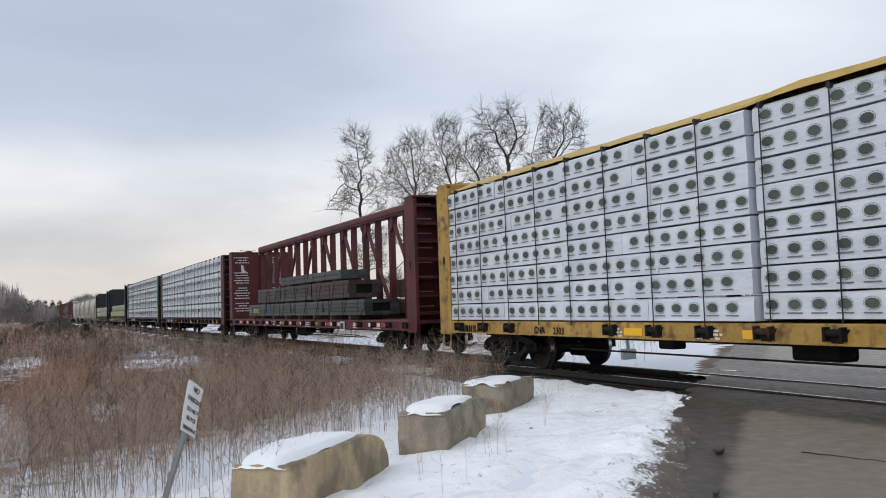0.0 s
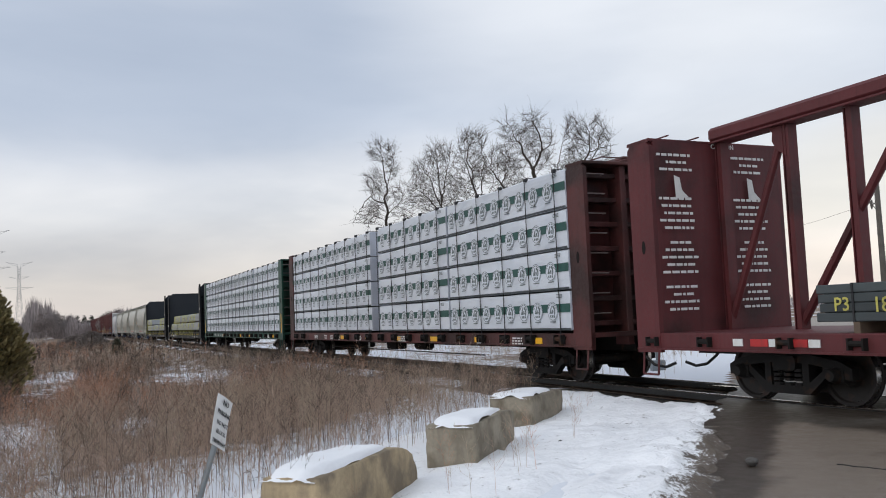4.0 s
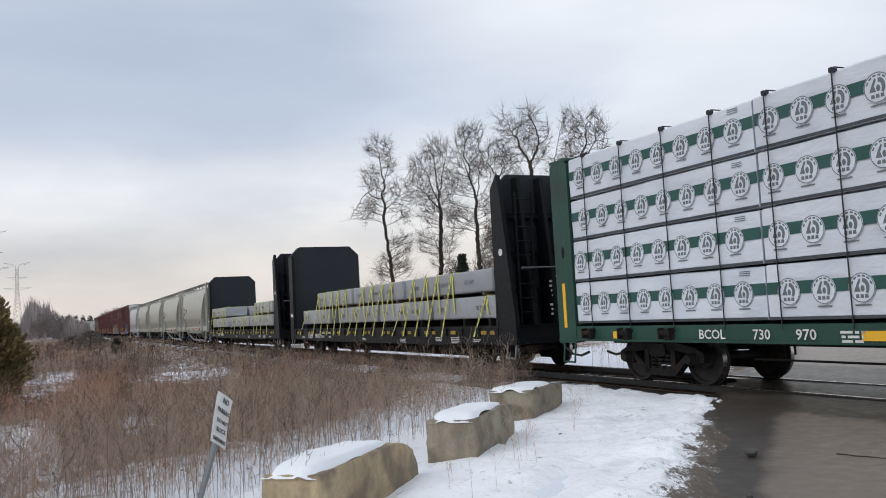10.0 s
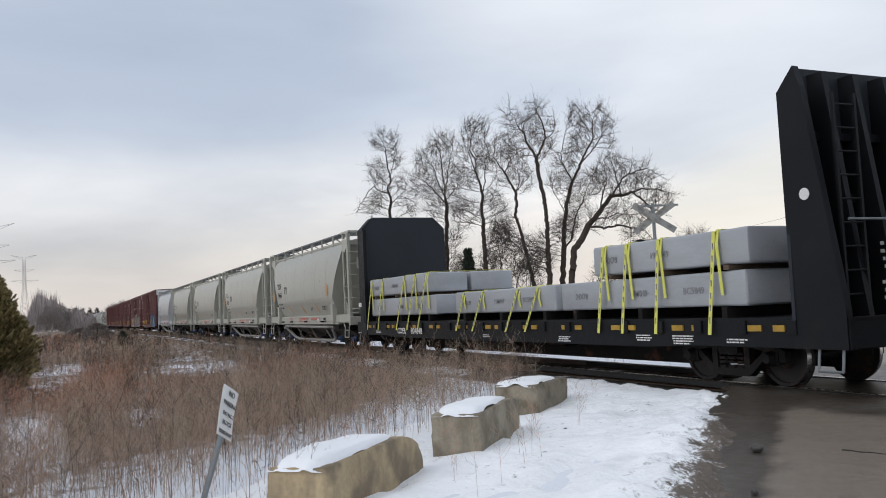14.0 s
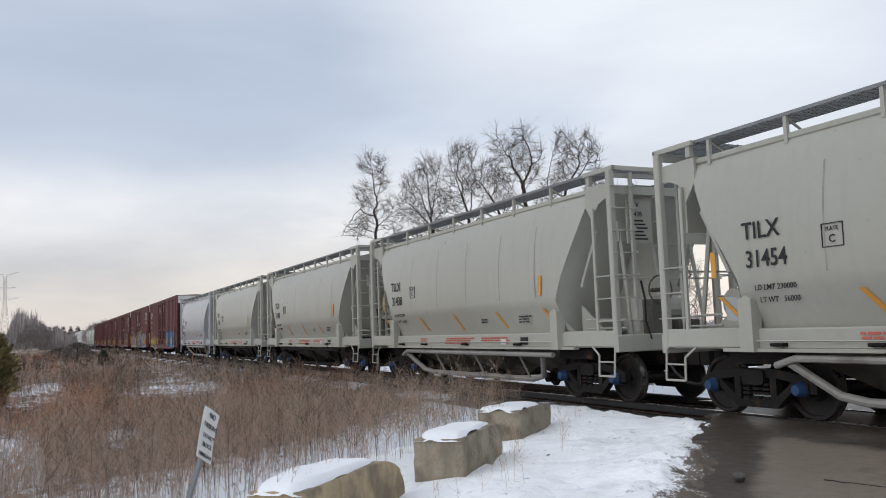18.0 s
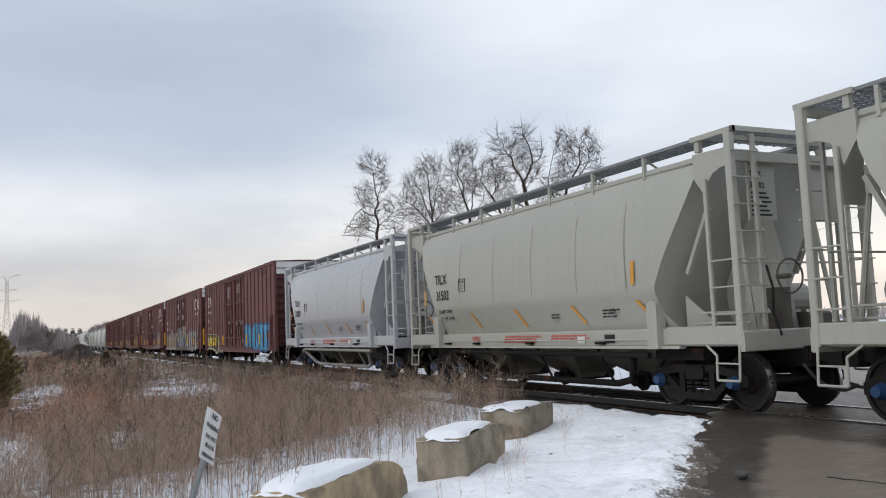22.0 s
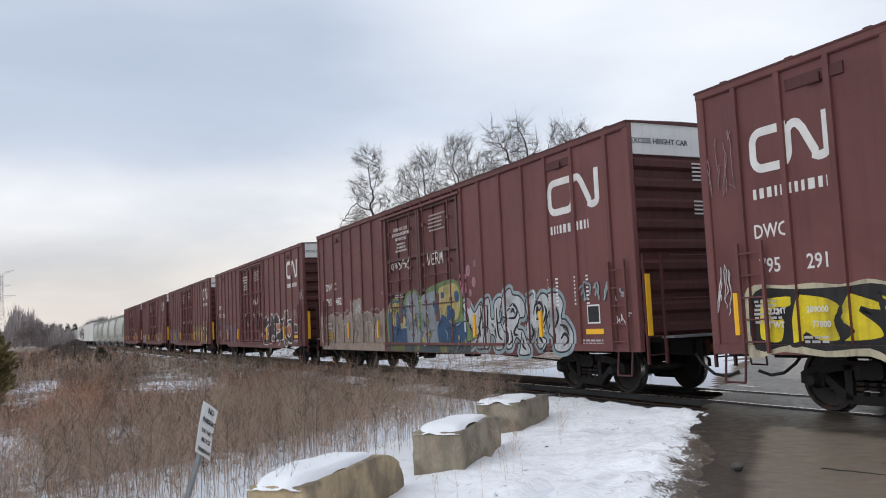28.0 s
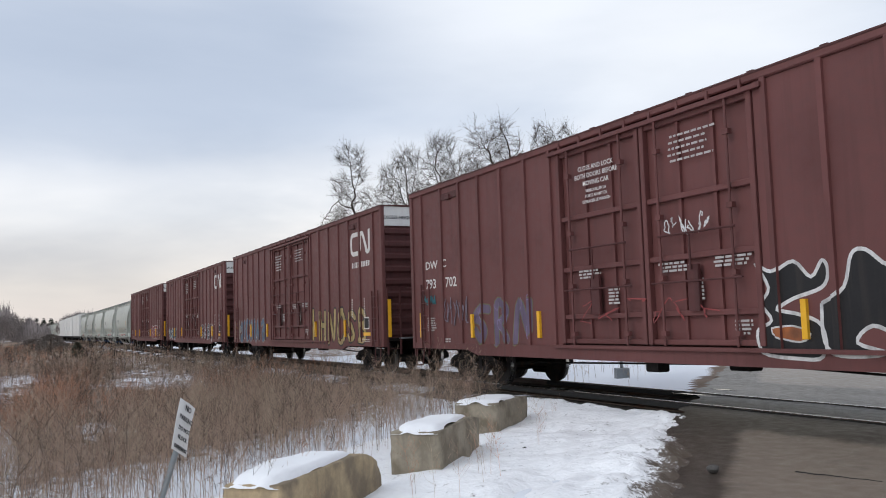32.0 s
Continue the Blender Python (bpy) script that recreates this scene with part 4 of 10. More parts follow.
# bare trees: limbs grow from the stem towards the lobes of the crown
def bare_tree(name, label, at, facing, stem, lobes, seed, trunk=0.28, density=1.0, twig=0.008, group="bare trees beyond the track", bark=None):
    """stem: points (across, up) of the main stem, or several lists of them, the limbs after the stem; lobes: ellipses (across, up, half width, half height) of the crown."""
    rng = np.random.default_rng(seed)
    across = np.array([math.sin(radians(facing)), -math.cos(radians(facing)), 0.0])
    deep = np.array([math.cos(radians(facing)), math.sin(radians(facing)), 0.0])
    goals = []
    for x, z, rx, rz in lobes:
        n = max(14, int(90 * rx * rz * density))
        d = rng.normal(size=(n, 3))
        d *= (rng.uniform(0.1, 1.0, n) ** 0.4 / np.linalg.norm(d, axis=1))[:, None]
        dep = rng.uniform(-0.9, 0.9)
        goals.append(np.outer(x + d[:, 0] * rx * 0.86, across) + np.outer(dep + d[:, 1] * rx, deep) + np.outer(z - 0.25 + d[:, 2] * rz * 0.86, (0, 0, 1)))
    goals = np.concatenate(goals)
    step = 0.25
    nodes, up = [np.zeros(3)], [-1]
    for limb in ([stem] if isinstance(stem[0], tuple) else stem):
        last, lean = 0, 0.0
        if len(nodes) > 1:
            fork = across * limb[0][0] + np.array([0, 0, limb[0][1]])
            last = int(np.argmin([abs((n - fork) @ across) + abs(n[2] - fork[2]) for n in nodes]))
            limb, lean = limb[1:], rng.uniform(-0.7, 0.7)
        hold = nodes[last] @ deep
        for j, (x, z) in enumerate(limb):
            q = across * x + np.array([0, 0, z]) + deep * (hold + lean * (j + 1))
            p = nodes[last]
            m = max(1, int(np.linalg.norm(q - p) / step))
            side = rng.normal(size=3) * 0.09
            for i in range(1, m + 1):
                t = i / m
                nodes.append(p + (q - p) * t + side * math.sin(math.pi * t) + rng.normal(size=3) * 0.035)
                up.append(last)
                last = len(nodes) - 1
    near = np.full(len(goals), 1e9)
    true = np.full(len(goals), 1e9)
    who = np.zeros(len(goals), int)

    def meet(first):
        for k in range(first, len(nodes)):
            d = np.linalg.norm(goals - nodes[k], axis=1)
            np.minimum(true, d, out=true)
            d = d + 0.55 * np.clip(nodes[k][2] - goals[:, 2], 0, 9)
            hit = d < near
            near[hit], who[hit] = d[hit], k

    start, boughs = int(len(nodes) * 0.10), len(nodes)
    grown = np.zeros(16000, int)
    meet(start)
    for _ in range(110):
        if not len(goals) or len(nodes) > 11000:
            break
        first = len(nodes)
        for k in np.unique(who):
            grown[k] += 1
            d = goals[who == k] - nodes[k]
            d = (d / (np.linalg.norm(d, axis=1)[:, None] + 1e-6)).sum(0)
            n = np.linalg.norm(d)
            if n < 0.05:
                d, n = rng.normal(size=3), 1.7
            on = nodes[k] - nodes[up[k]] if up[k] >= 0 else np.array([0, 0, step])
            d = d / n + on / (np.linalg.norm(on) + 1e-6) * (0.75 if k >= boughs else 0.1) + rng.normal(size=3) * 0.13 + (0, 0, 0.10)
            nodes.append(nodes[k] + d / np.linalg.norm(d) * step)
            up.append(int(k))
        meet(first)
        stay = true > 0.31
        stay &= grown[who] < 5
        goals, near, true, who = goals[stay], near[stay], true[stay], who[stay]
    P, U = np.array(nodes), np.array(up)
    weight = np.zeros(len(P))
    kids = np.zeros(len(P), int)
    for k in range(len(P) - 1, 0, -1):
        if kids[k] == 0:
            weight[k] = 1.0
        weight[U[k]] += weight[k]
        kids[U[k]] += 1
    rad = twig + (trunk - twig) * (weight / weight[0]) ** 0.66
    segs = {"trunk": [], "limb_crown": [], "crown": []}
    for k in range(1, len(P)):
        r1, r0 = rad[k], min(rad[U[k]], rad[k] * 1.35)
        key = "trunk" if weight[k] > 0.62 * weight[0] else "limb_crown" if r1 > 0.035 else "crown"
        segs[key].append((P[U[k]], P[k], r0, r1, 7 if key == "trunk" else 5 if key == "limb_crown" else 3))
        if weight[k] < 9:
            d = P[k] - P[U[k]]
            for _ in range(7 if kids[k] == 0 else 3):
                e = d / np.linalg.norm(d) + rng.normal(size=3) * 0.38 + (0, 0, 0.34)
                q = P[k] + e * rng.uniform(0.25, 0.6)
                segs["crown"].append((P[k], q, twig * 0.9, twig * 0.6, 3))
                if rng.random() < 0.6:
                    segs["crown"].append((q, q + e * 0.2 + rng.normal(size=3) * 0.12, twig * 0.75, twig * 0.5, 3))
    tree = thing(name, label, "tree", group, at)
    for pname, m in (("trunk", bark or M_bark), ("limb_crown", bark or M_bark), ("crown", bark or M_twig)):
        vs, fs, n0 = [], [], 0
        for p, q, r0, r1, n in segs[pname]:
            d = (q - p) / (np.linalg.norm(q - p) + 1e-9)
            a = np.cross(d, (0.31, 0.85, 0.42))
            a /= np.linalg.norm(a)
            c = np.cross(d, a)
            for o, rr in ((p, r0), (q + d * r1 * 0.4, r1)):
                for i in range(n):
                    t = 6.28318 * i / n
                    vs.append(o + (a * math.cos(t) + c * math.sin(t)) * rr)
            for i in range(n):
                fs.append((n0 + i, n0 + (i + 1) % n, n0 + n + (i + 1) % n, n0 + n + i))
            n0 += 2 * n
        if vs:
            part(pname, big_mesh(pname, np.array(vs), fs, m, pname != "crown"), parent=tree)
    return tree


def polar(az, dist, z=-0.6):
    return (dist * math.cos(radians(az)), dist * math.sin(radians(az)), z)


# limbs (across, up) and lobes of the crown (across, up, half width, half height) of each large tree
LIMBS_A = [[(-0.8, 10.7), (-0.9, 12.4), (-0.7, 14.0), (-0.9, 16.0), (-1.1, 17.2)], [(-0.8, 11.9), (-2.0, 12.6), (-2.7, 11.7), (-3.5, 10.3)], [(-0.7, 13.5), (0.0, 15.3), (-0.1, 16.6)], [(-0.9, 11.1), (0.3, 11.9), (0.7, 13.0)]]
CROWN_A = [(-0.9, 16.6, 1.4, 1.2), (-0.2, 15.3, 0.9, 1.5), (-1.6, 14.1, 1.2, 1.5), (-1.3, 12.6, 1.1, 1.5), (-2.2, 11.1, 1.4, 1.1), (0.3, 12.5, 0.9, 1.5), (1.0, 11.3, 0.8, 1.5)]
LIMBS_B = [[(0.4, 10.2), (0.3, 11.7), (-0.6, 14.6), (-1.5, 16.0)], [(0.3, 11.7), (0.2, 14.5), (0.0, 16.8)], [(0.3, 11.7), (0.9, 15.2), (1.3, 17.0)], [(0.4, 11.1), (-1.2, 13.0), (-2.8, 13.8)], [(0.5, 11.4), (1.9, 13.1), (2.2, 14.4)]]
CROWN_B = [(0.1, 16.4, 1.4, 1.4), (0.6, 14.8, 1.2, 1.8), (-1.3, 14.9, 1.2, 1.4), (-1.7, 13.4, 1.4, 1.2), (-0.7, 12.7, 1.5, 1.5), (1.2, 13.6, 1.1, 1.5), (-0.4, 10.8, 1.4, 1.2), (1.4, 11.3, 0.9, 1.2)]
LIMBS_C = [[(0.0, 9.9), (0.1, 11.7), (-0.4, 13.6), (-1.1, 15.7), (-1.4, 17.2)], [(0.1, 11.7), (0.4, 13.7), (0.8, 15.5), (0.6, 17.6)], [(-0.4, 13.6), (-0.8, 15.4), (-0.2, 17.2)], [(0.1, 11.7), (1.3, 13.1), (1.4, 14.6)]]
CROWN_C = [(-0.2, 17.1, 1.5, 1.5), (-1.0, 15.6, 1.2, 1.5), (0.2, 14.9, 1.2, 1.5), (-0.8, 13.2, 1.2, 1.5), (0.9, 11.2, 1.2, 1.5), (-1.3, 10.1, 1.5, 1.5), (1.4, 9.7, 1.1, 1.5), (-2.5, 12.0, 0.9, 0.9)]
LIMBS_D = [[(-1.8, 9.6), (-1.7, 11.5), (-2.5, 13.1), (-3.4, 14.6), (-3.2, 16.0)], [(-1.7, 11.5), (-1.4, 13.2), (-0.6, 14.3), (-0.3, 15.3)], [(-2.5, 13.1), (-1.8, 15.0), (-1.9, 16.0)], [(-1.7, 11.5), (-0.4, 13.0), (0.2, 13.6)]]
CROWN_D = [(-2.6, 15.6, 1.5, 1.4), (-1.8, 14.0, 1.4, 1.5), (-3.6, 14.4, 1.1, 1.2), (-1.1, 12.5, 1.2, 1.1), (-2.4, 13.1, 1.2, 1.2)]
LIMBS_E = [[(0.1, 6.1), (0.1, 9.3), (-0.2, 11.9), (-0.4, 14.1), (-1.4, 16.3), (-2.1, 17.8), (-2.5, 18.6)], [(-0.4, 14.1), (0.4, 15.7), (0.1, 17.4), (-0.4, 19.0)], [(0.4, 15.7), (1.2, 16.5), (1.2, 17.4)], [(-1.4, 16.3), (-2.3, 16.8), (-3.0, 18.0)]]
CROWN_E = [(-2.2, 17.7, 1.1, 1.4), (-1.4, 16.7, 0.9, 1.2), (-0.4, 18.2, 1.1, 1.4), (-0.2, 16.4, 1.2, 1.4), (0.8, 16.6, 0.9, 1.4), (-0.0, 14.9, 1.1, 1.2), (-1.5, 15.0, 0.9, 0.9)]
LIMBS_F = [[(0.6, 6.3), (0.9, 9.3), (1.6, 11.9), (2.5, 13.7), (3.5, 15.5), (3.4, 17.8)], [(2.5, 13.7), (4.2, 15.6), (5.0, 17.4)], [(1.6, 11.9), (0.8, 13.9), (1.4, 16.6), (1.9, 18.1)], [(0.9, 9.3), (0.2, 10.9), (-0.1, 12.4)], [(0.6, 6.5), (1.3, 7.2), (1.8, 9.3), (3.1, 12.0), (3.9, 13.4)], [(3.5, 15.5), (5.3, 15.9), (5.5, 16.5)]]
CROWN_F = [(2.3, 17.5, 1.2, 1.4), (3.4, 16.5, 1.1, 1.5), (4.3, 17.3, 1.1, 1.5), (4.6, 15.8, 0.9, 1.4), (2.4, 15.1, 1.4, 1.4), (1.2, 14.0, 1.4, 1.4), (0.8, 12.2, 1.4, 1.2), (3.1, 11.8, 1.2, 1.5), (1.8, 10.4, 1.4, 1.5)]
LIMBS_G = [[(0.8, 6.3), (2.0, 8.0), (4.0, 10.4), (5.4, 12.1), (5.8, 13.0)], [(4.0, 10.4), (6.4, 10.8), (8.4, 10.3), (9.1, 10.1)], [(2.0, 8.0), (4.6, 8.0), (6.6, 7.5), (7.3, 6.7)], [(5.4, 12.1), (6.9, 12.3), (8.1, 11.4)], [(3.1, 9.2), (3.7, 11.4), (3.3, 12.9)], [(4.8, 10.6), (4.3, 12.4), (4.6, 13.4)], [(5.5, 10.5), (7.1, 9.3), (8.3, 8.6)], [(2.5, 8.5), (4.3, 8.9), (5.7, 8.8)]]
CROWN_G = [(4.4, 12.8, 1.5, 1.4), (6.3, 12.0, 1.5, 1.5), (5.2, 11.0, 1.7, 1.2), (7.3, 10.5, 1.5, 1.2), (3.8, 11.4, 1.2, 1.2), (6.7, 9.2, 1.4, 1.1), (8.1, 9.9, 1.1, 0.9), (5.5, 8.1, 1.2, 0.9), (4.5, 9.0, 1.4, 1.1), (2.8, 8.6, 1.2, 1.2), (5.7, 7.0, 1.2, 0.8), (3.6, 12.5, 1.1, 1.1)]
LIMBS_H = [[(0.0, 3.0), (-0.3, 6.0)], [(0.0, 2.0), (0.6, 4.5), (0.8, 6.5)], [(0.0, 1.5), (1.0, 3.5), (1.6, 5.5)]]
CROWN_H = [(-0.1, 8.3, 1.1, 1.8), (0.5, 6.7, 1.2, 1.5), (1.7, 5.6, 1.5, 1.2), (-1.1, 7.1, 0.9, 1.5)]
TREES = [
    (158.88, 72, LIMBS_A, CROWN_A),
    (155.93, 74, LIMBS_B, CROWN_B),
    (153.18, 72, LIMBS_C, CROWN_C),
    (149.45, 71, LIMBS_D, CROWN_D),
    (148.93, 70, LIMBS_E, CROWN_E),
    (148.27, 71, LIMBS_F, CROWN_F),
    (147.75, 69, LIMBS_G, CROWN_G),
    (151.81, 78, LIMBS_H, CROWN_H)]  # azimuth, distance, limbs, crown
for i, (az, dist, stem, lobes) in enumerate(TREES):
    lr = random.Random(i)
    if i < 6:
        lobes = lobes + [(stem[0][0][0] * 0.7 + lr.uniform(-1.7, 1.7), lr.uniform(5.0, 9.0), 1.1, 1.3) for _ in range(4)]
    bare_tree("bare_tree", "tall bare tree with dark forked limbs and fine twigs" if i < 6 else "bare tree with long crooked spreading limbs" if i == 6 else "thicket of thin bare stems among the trees",
              polar(az, dist), az, stem, lobes, 21 + i, (0.17, 0.21, 0.21, 0.17, 0.23, 0.23, 0.26, 0.09)[i])
for i, (az, dist, h, w) in enumerate([(160.2, 80, 5.5, 1.6), (154.6, 82, 6.8, 1.8), (152.6, 80, 7.5, 1.6), (139.2, 76, 8.2, 2.2), (140.6, 80, 7.0, 1.8), (157.2, 86, 6.0, 1.6), (150.6, 84, 6.5, 2.0), (144.6, 84, 6.2, 2.4)]):
    bare_tree("bare_tree", "small bare tree with a dense crown of twigs", polar(az, dist), az, [(0.1, h * 0.35)], [(0, h * 0.75, w, h * 0.25), (-w * 0.6, h * 0.55, w * 0.6, h * 0.2), (w * 0.6, h * 0.5, w * 0.6, h * 0.2)], 50 + i, 0.11, 0.5)
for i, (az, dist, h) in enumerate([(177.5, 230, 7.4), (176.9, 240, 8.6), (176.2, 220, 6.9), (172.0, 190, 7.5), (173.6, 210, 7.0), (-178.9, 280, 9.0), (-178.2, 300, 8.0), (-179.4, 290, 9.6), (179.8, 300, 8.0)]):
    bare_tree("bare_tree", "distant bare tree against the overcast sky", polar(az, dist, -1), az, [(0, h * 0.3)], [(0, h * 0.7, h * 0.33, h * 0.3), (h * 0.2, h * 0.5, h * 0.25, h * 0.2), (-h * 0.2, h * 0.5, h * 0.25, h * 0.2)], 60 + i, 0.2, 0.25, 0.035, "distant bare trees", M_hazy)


def leafy(name, label, category, at, height, radius, n, m, leaf, seed, shape, group=""):
    """An evergreen: a trunk and a crown of thousands of small sprays with an uneven outline."""
    rng = np.random.default_rng(seed)
    ob = thing(name, label, category, group, at)
    part("trunk", G().cyl((0, 0, 0), (0, 0, height * 0.9), radius * 0.09, radius * 0.02, 7), M_bark, ob)
    t = rng.uniform(0.02, 1.0, n) ** 0.85
    az = rng.uniform(0, 6.283, n)
    env = shape(t) * radius * (0.86 + 0.16 * np.sin(az * 3 + t * 9) + 0.10 * np.sin(az * 7 - t * 23))
    rr = env * np.sqrt(rng.uniform(0.25, 1.05, n))
    c = np.stack([rr * np.cos(az), rr * np.sin(az), t * height], -1)
    s = leaf * rng.uniform(0.6, 1.4, n)[:, None]
    out = np.stack([np.cos(az), np.sin(az), rng.uniform(0.2, 1.6, n)], -1)
    out /= np.linalg.norm(out, axis=1)[:, None]
    side = np.cross(out, rng.normal(size=(n, 3)))
    side /= np.linalg.norm(side, axis=1)[:, None]
    v = np.stack([c - side * s * 0.35, c + side * s * 0.35, c + out * s * 1.3 + side * s * 0.12, c + out * s * 1.1 - side * s * 0.3], 1).reshape(-1, 3)
    me = big_mesh("crown", v, np.arange(4 * n).reshape(-1, 4), m)
    part("crown", me, parent=ob)
    return ob


leafy("cedar", "bushy olive-brown cedar standing in the field", "cedar", polar(-175.2, 30, -0.6), 3.7, 1.42, 20000, M_cedar, 0.10, 3, lambda t: np.clip(np.sin(np.pi * np.clip(t * 0.66 + 0.27, 0, 1)) ** 0.6 * (1.04 - 0.42 * t ** 4), 0.05, 1.0))
leafy("small_conifer", "small dull conifer shrub in the weeds", "shrub", polar(177.0, 76, -0.6), 1.3, 0.6, 900, M_shrub, 0.12, 4, lambda t: np.clip(1 - t, 0.1, 1) ** 0.5 * 0.9)
leafy("dark_bush", "low grey thicket by the track, paled for haze", "shrub", polar(178.5, 96, -0.6), 2.0, 1.9, 1700, M_bush, 0.13, 5, lambda t: np.sqrt(np.clip(1 - t * t, 0.02, 1)))
leafy("dark_bush", "low grey thicket by the track, paled for haze", "shrub", polar(179.5, 110, -0.6), 1.5, 2.2, 1700, M_bush, 0.13, 6, lambda t: np.sqrt(np.clip(1 - t * t, 0.02, 1)))
leafy("small_conifer", "dark evergreen among the bare trees", "shrub", polar(154.3, 70, -0.6), 6.6, 1.3, 2000, M_conifer, 0.25, 7, lambda t: np.clip(1 - t, 0.06, 1) ** 0.8 * (0.8 + 0.2 * np.sin(t * 40)))
leafy("small_conifer", "dark evergreen among the bare trees", "shrub", polar(153.5, 74, -0.6), 5.0, 1.2, 1400, M_conifer, 0.25, 8, lambda t: np.clip(1 - t, 0.06, 1) ** 0.8 * (0.8 + 0.2 * np.sin(t * 34)))

# far woods along the horizon
rng = np.random.default_rng(5)
n = 26000
az = np.radians(np.where(rng.uniform(0, 1, n) < 0.72, rng.uniform(172.5, 192, n), rng.uniform(95, 172, n)))
dist = rng.uniform(280, 420, n)
hh = (4.5 + 2.2 * np.sin(az * 60) + 1.6 * np.sin(az * 143 + 1) + 1.0 * np.sin(az * 331)) * np.where(az < np.radians(172), 0.9, 1.2 + 0.55 * np.clip((np.degrees(az) - 178.8) * 2, 0, 1))
base = np.stack([dist * np.cos(az), dist * np.sin(az), np.full(n, -1.0)], -1)
zt = rng.uniform(0.1, 1.0, n) * hh
w = rng.uniform(0.10, 0.28, n)
tang = np.stack([-np.sin(az), np.cos(az), np.zeros(n)], -1)
lx = rng.uniform(-1.2, 1.2, n)[:, None] * tang
p0 = base + np.stack([np.zeros(n), np.zeros(n), zt * 0.55], -1)
v = np.stack([p0 - tang * w[:, None], p0 + tang * w[:, None], base + lx + np.stack([np.zeros(n), np.zeros(n), zt + 1.2], -1)], 1).reshape(-1, 3)
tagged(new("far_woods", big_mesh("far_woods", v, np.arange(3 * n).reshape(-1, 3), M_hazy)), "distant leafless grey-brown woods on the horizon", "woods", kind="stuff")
n = 5200
az = np.radians(rng.choice(np.linspace(178.2, 180.1, 40), n) + rng.normal(0, 0.012, n) * 0)
ti = rng.uniform(0, 1, n)
hh = 8.6 + 1.6 * np.sin(az * 900)
rr = (1 - ti) * 1.7
an = rng.uniform(0, 6.283, n)
c = np.stack([430 * np.cos(az) + rr * np.cos(an), 430 * np.sin(az) + rr * np.sin(an), -1 + ti * hh], -1)
q = rng.uniform(0.3, 0.7, n)[:, None]
d1 = np.stack([np.cos(an), np.sin(an), np.full(n, -0.25)], -1)
d2 = np.stack([-np.sin(an), np.cos(an), np.zeros(n)], -1)
v = np.stack([c - d2 * q, c + d2 * q, c + d1 * q * 1.4], 1).reshape(-1, 3)
tagged(new("far_conifers", big_mesh("far_conifers", v, np.arange(3 * n).reshape(-1, 3), M_conifer)), "distant row of dark conifers", "woods", kind="stuff")


# pylon, pole, crossing signal
def pylon(at, h, turn):
    ob = thing("transmission_pylon", "distant steel lattice transmission pylon with crossarms", "pylon", at=at)
    ob.matrix_basis = Matrix.Translation(at) @ pose(0, 0, 0, 0, 0, turn)
    t, g = 0.09, G()
    for sx in (-1, 1):
        for sy in (-1, 1):
            g.cyl((sx * 3.2, sy * 3.2, 0), (sx * 0.9, sy * 0.9, h * 0.62), t, n=4)
            g.cyl((sx * 0.9, sy * 0.9, h * 0.62), (sx * 0.8, sy * 0.8, h * 0.95), t * 0.8, n=4)
    z, k = 0.0, 0
    while z < h * 0.9:
        w0 = 3.2 - 2.3 * min(z / (h * 0.62), 1)
        z2 = z + max(1.6, w0 * 1.5)
        w1 = 3.2 - 2.3 * min(z2 / (h * 0.62), 1)
        for s in (-1, 1):
            g.cyl((-w0, s * w0, z), (w1, s * w1, z2), 0.055, n=3)
            g.cyl((w0, s * w0, z), (-w1, s * w1, z2), 0.055, n=3)
        z = z2
    part("tower", g, M_pylon, ob)
    for zz, w in ((0.66, 8.5), (0.80, 6.0), (0.965, 8.0)):
        g = G()
        for s in (-1, 1):
            up = 1.6 if zz > 0.9 else 0.0
            g.cyl((s * 0.8, 0, h * zz), (s * w, 0, h * zz + up), 0.09, n=3)
            g.cyl((s * 0.8, 0, h * zz - 1.5), (s * w, 0, h * zz + up), 0.07, n=3)
        part("crossarm", g, M_pylon, ob)


pylon(polar(-177.45, 620, -1), 50, 80)
pylon(polar(-175.9, 430, -1), 50, 80)

pole = thing("utility_pole", "weathered timber utility pole with a small crossarm", "utility pole", at=polar(128.1, 46, -0.5))
part("shaft", G().cyl((0, 0, 0), (0, 0, 7.6), 0.16, 0.12, 8), M_pole, pole)
part("crossarm", G().cyl((0, 0, 6.75), (-0.9, 0.7, 6.75), 0.035, n=6).cyl((0, 0, 6.2), (-0.7, 0.5, 6.72), 0.02, n=5), M_pole, pole)
part("insulator", G().cyl((-0.9, 0.7, 6.6), (-0.9, 0.7, 7.0), 0.06, 0.04, 6).cyl((-0.95, 0.74, 6.55), (-1.15, 0.9, 6.95), 0.04, n=5), M_pole, pole)

far_pole = thing("utility_pole", "distant timber utility pole with a wire", "utility pole", at=polar(139.78, 70, -0.5))
part("shaft", G().cyl((0, 0, 0), (0, 0, 6.8), 0.14, 0.10, 7), M_pole, far_pole)
way = Vector(polar(128.1, 46, 6.3)) - Vector(polar(139.78, 70, -0.5))
part("wire", G().tube([(way.x * t, way.y * t, 6.6 + (way.z - 6.6) * t - 1.6 * t * (1 - t)) for t in (0, 0.2, 0.4, 0.6, 0.8, 1.0)], 0.008, 4), M_pole, far_pole)

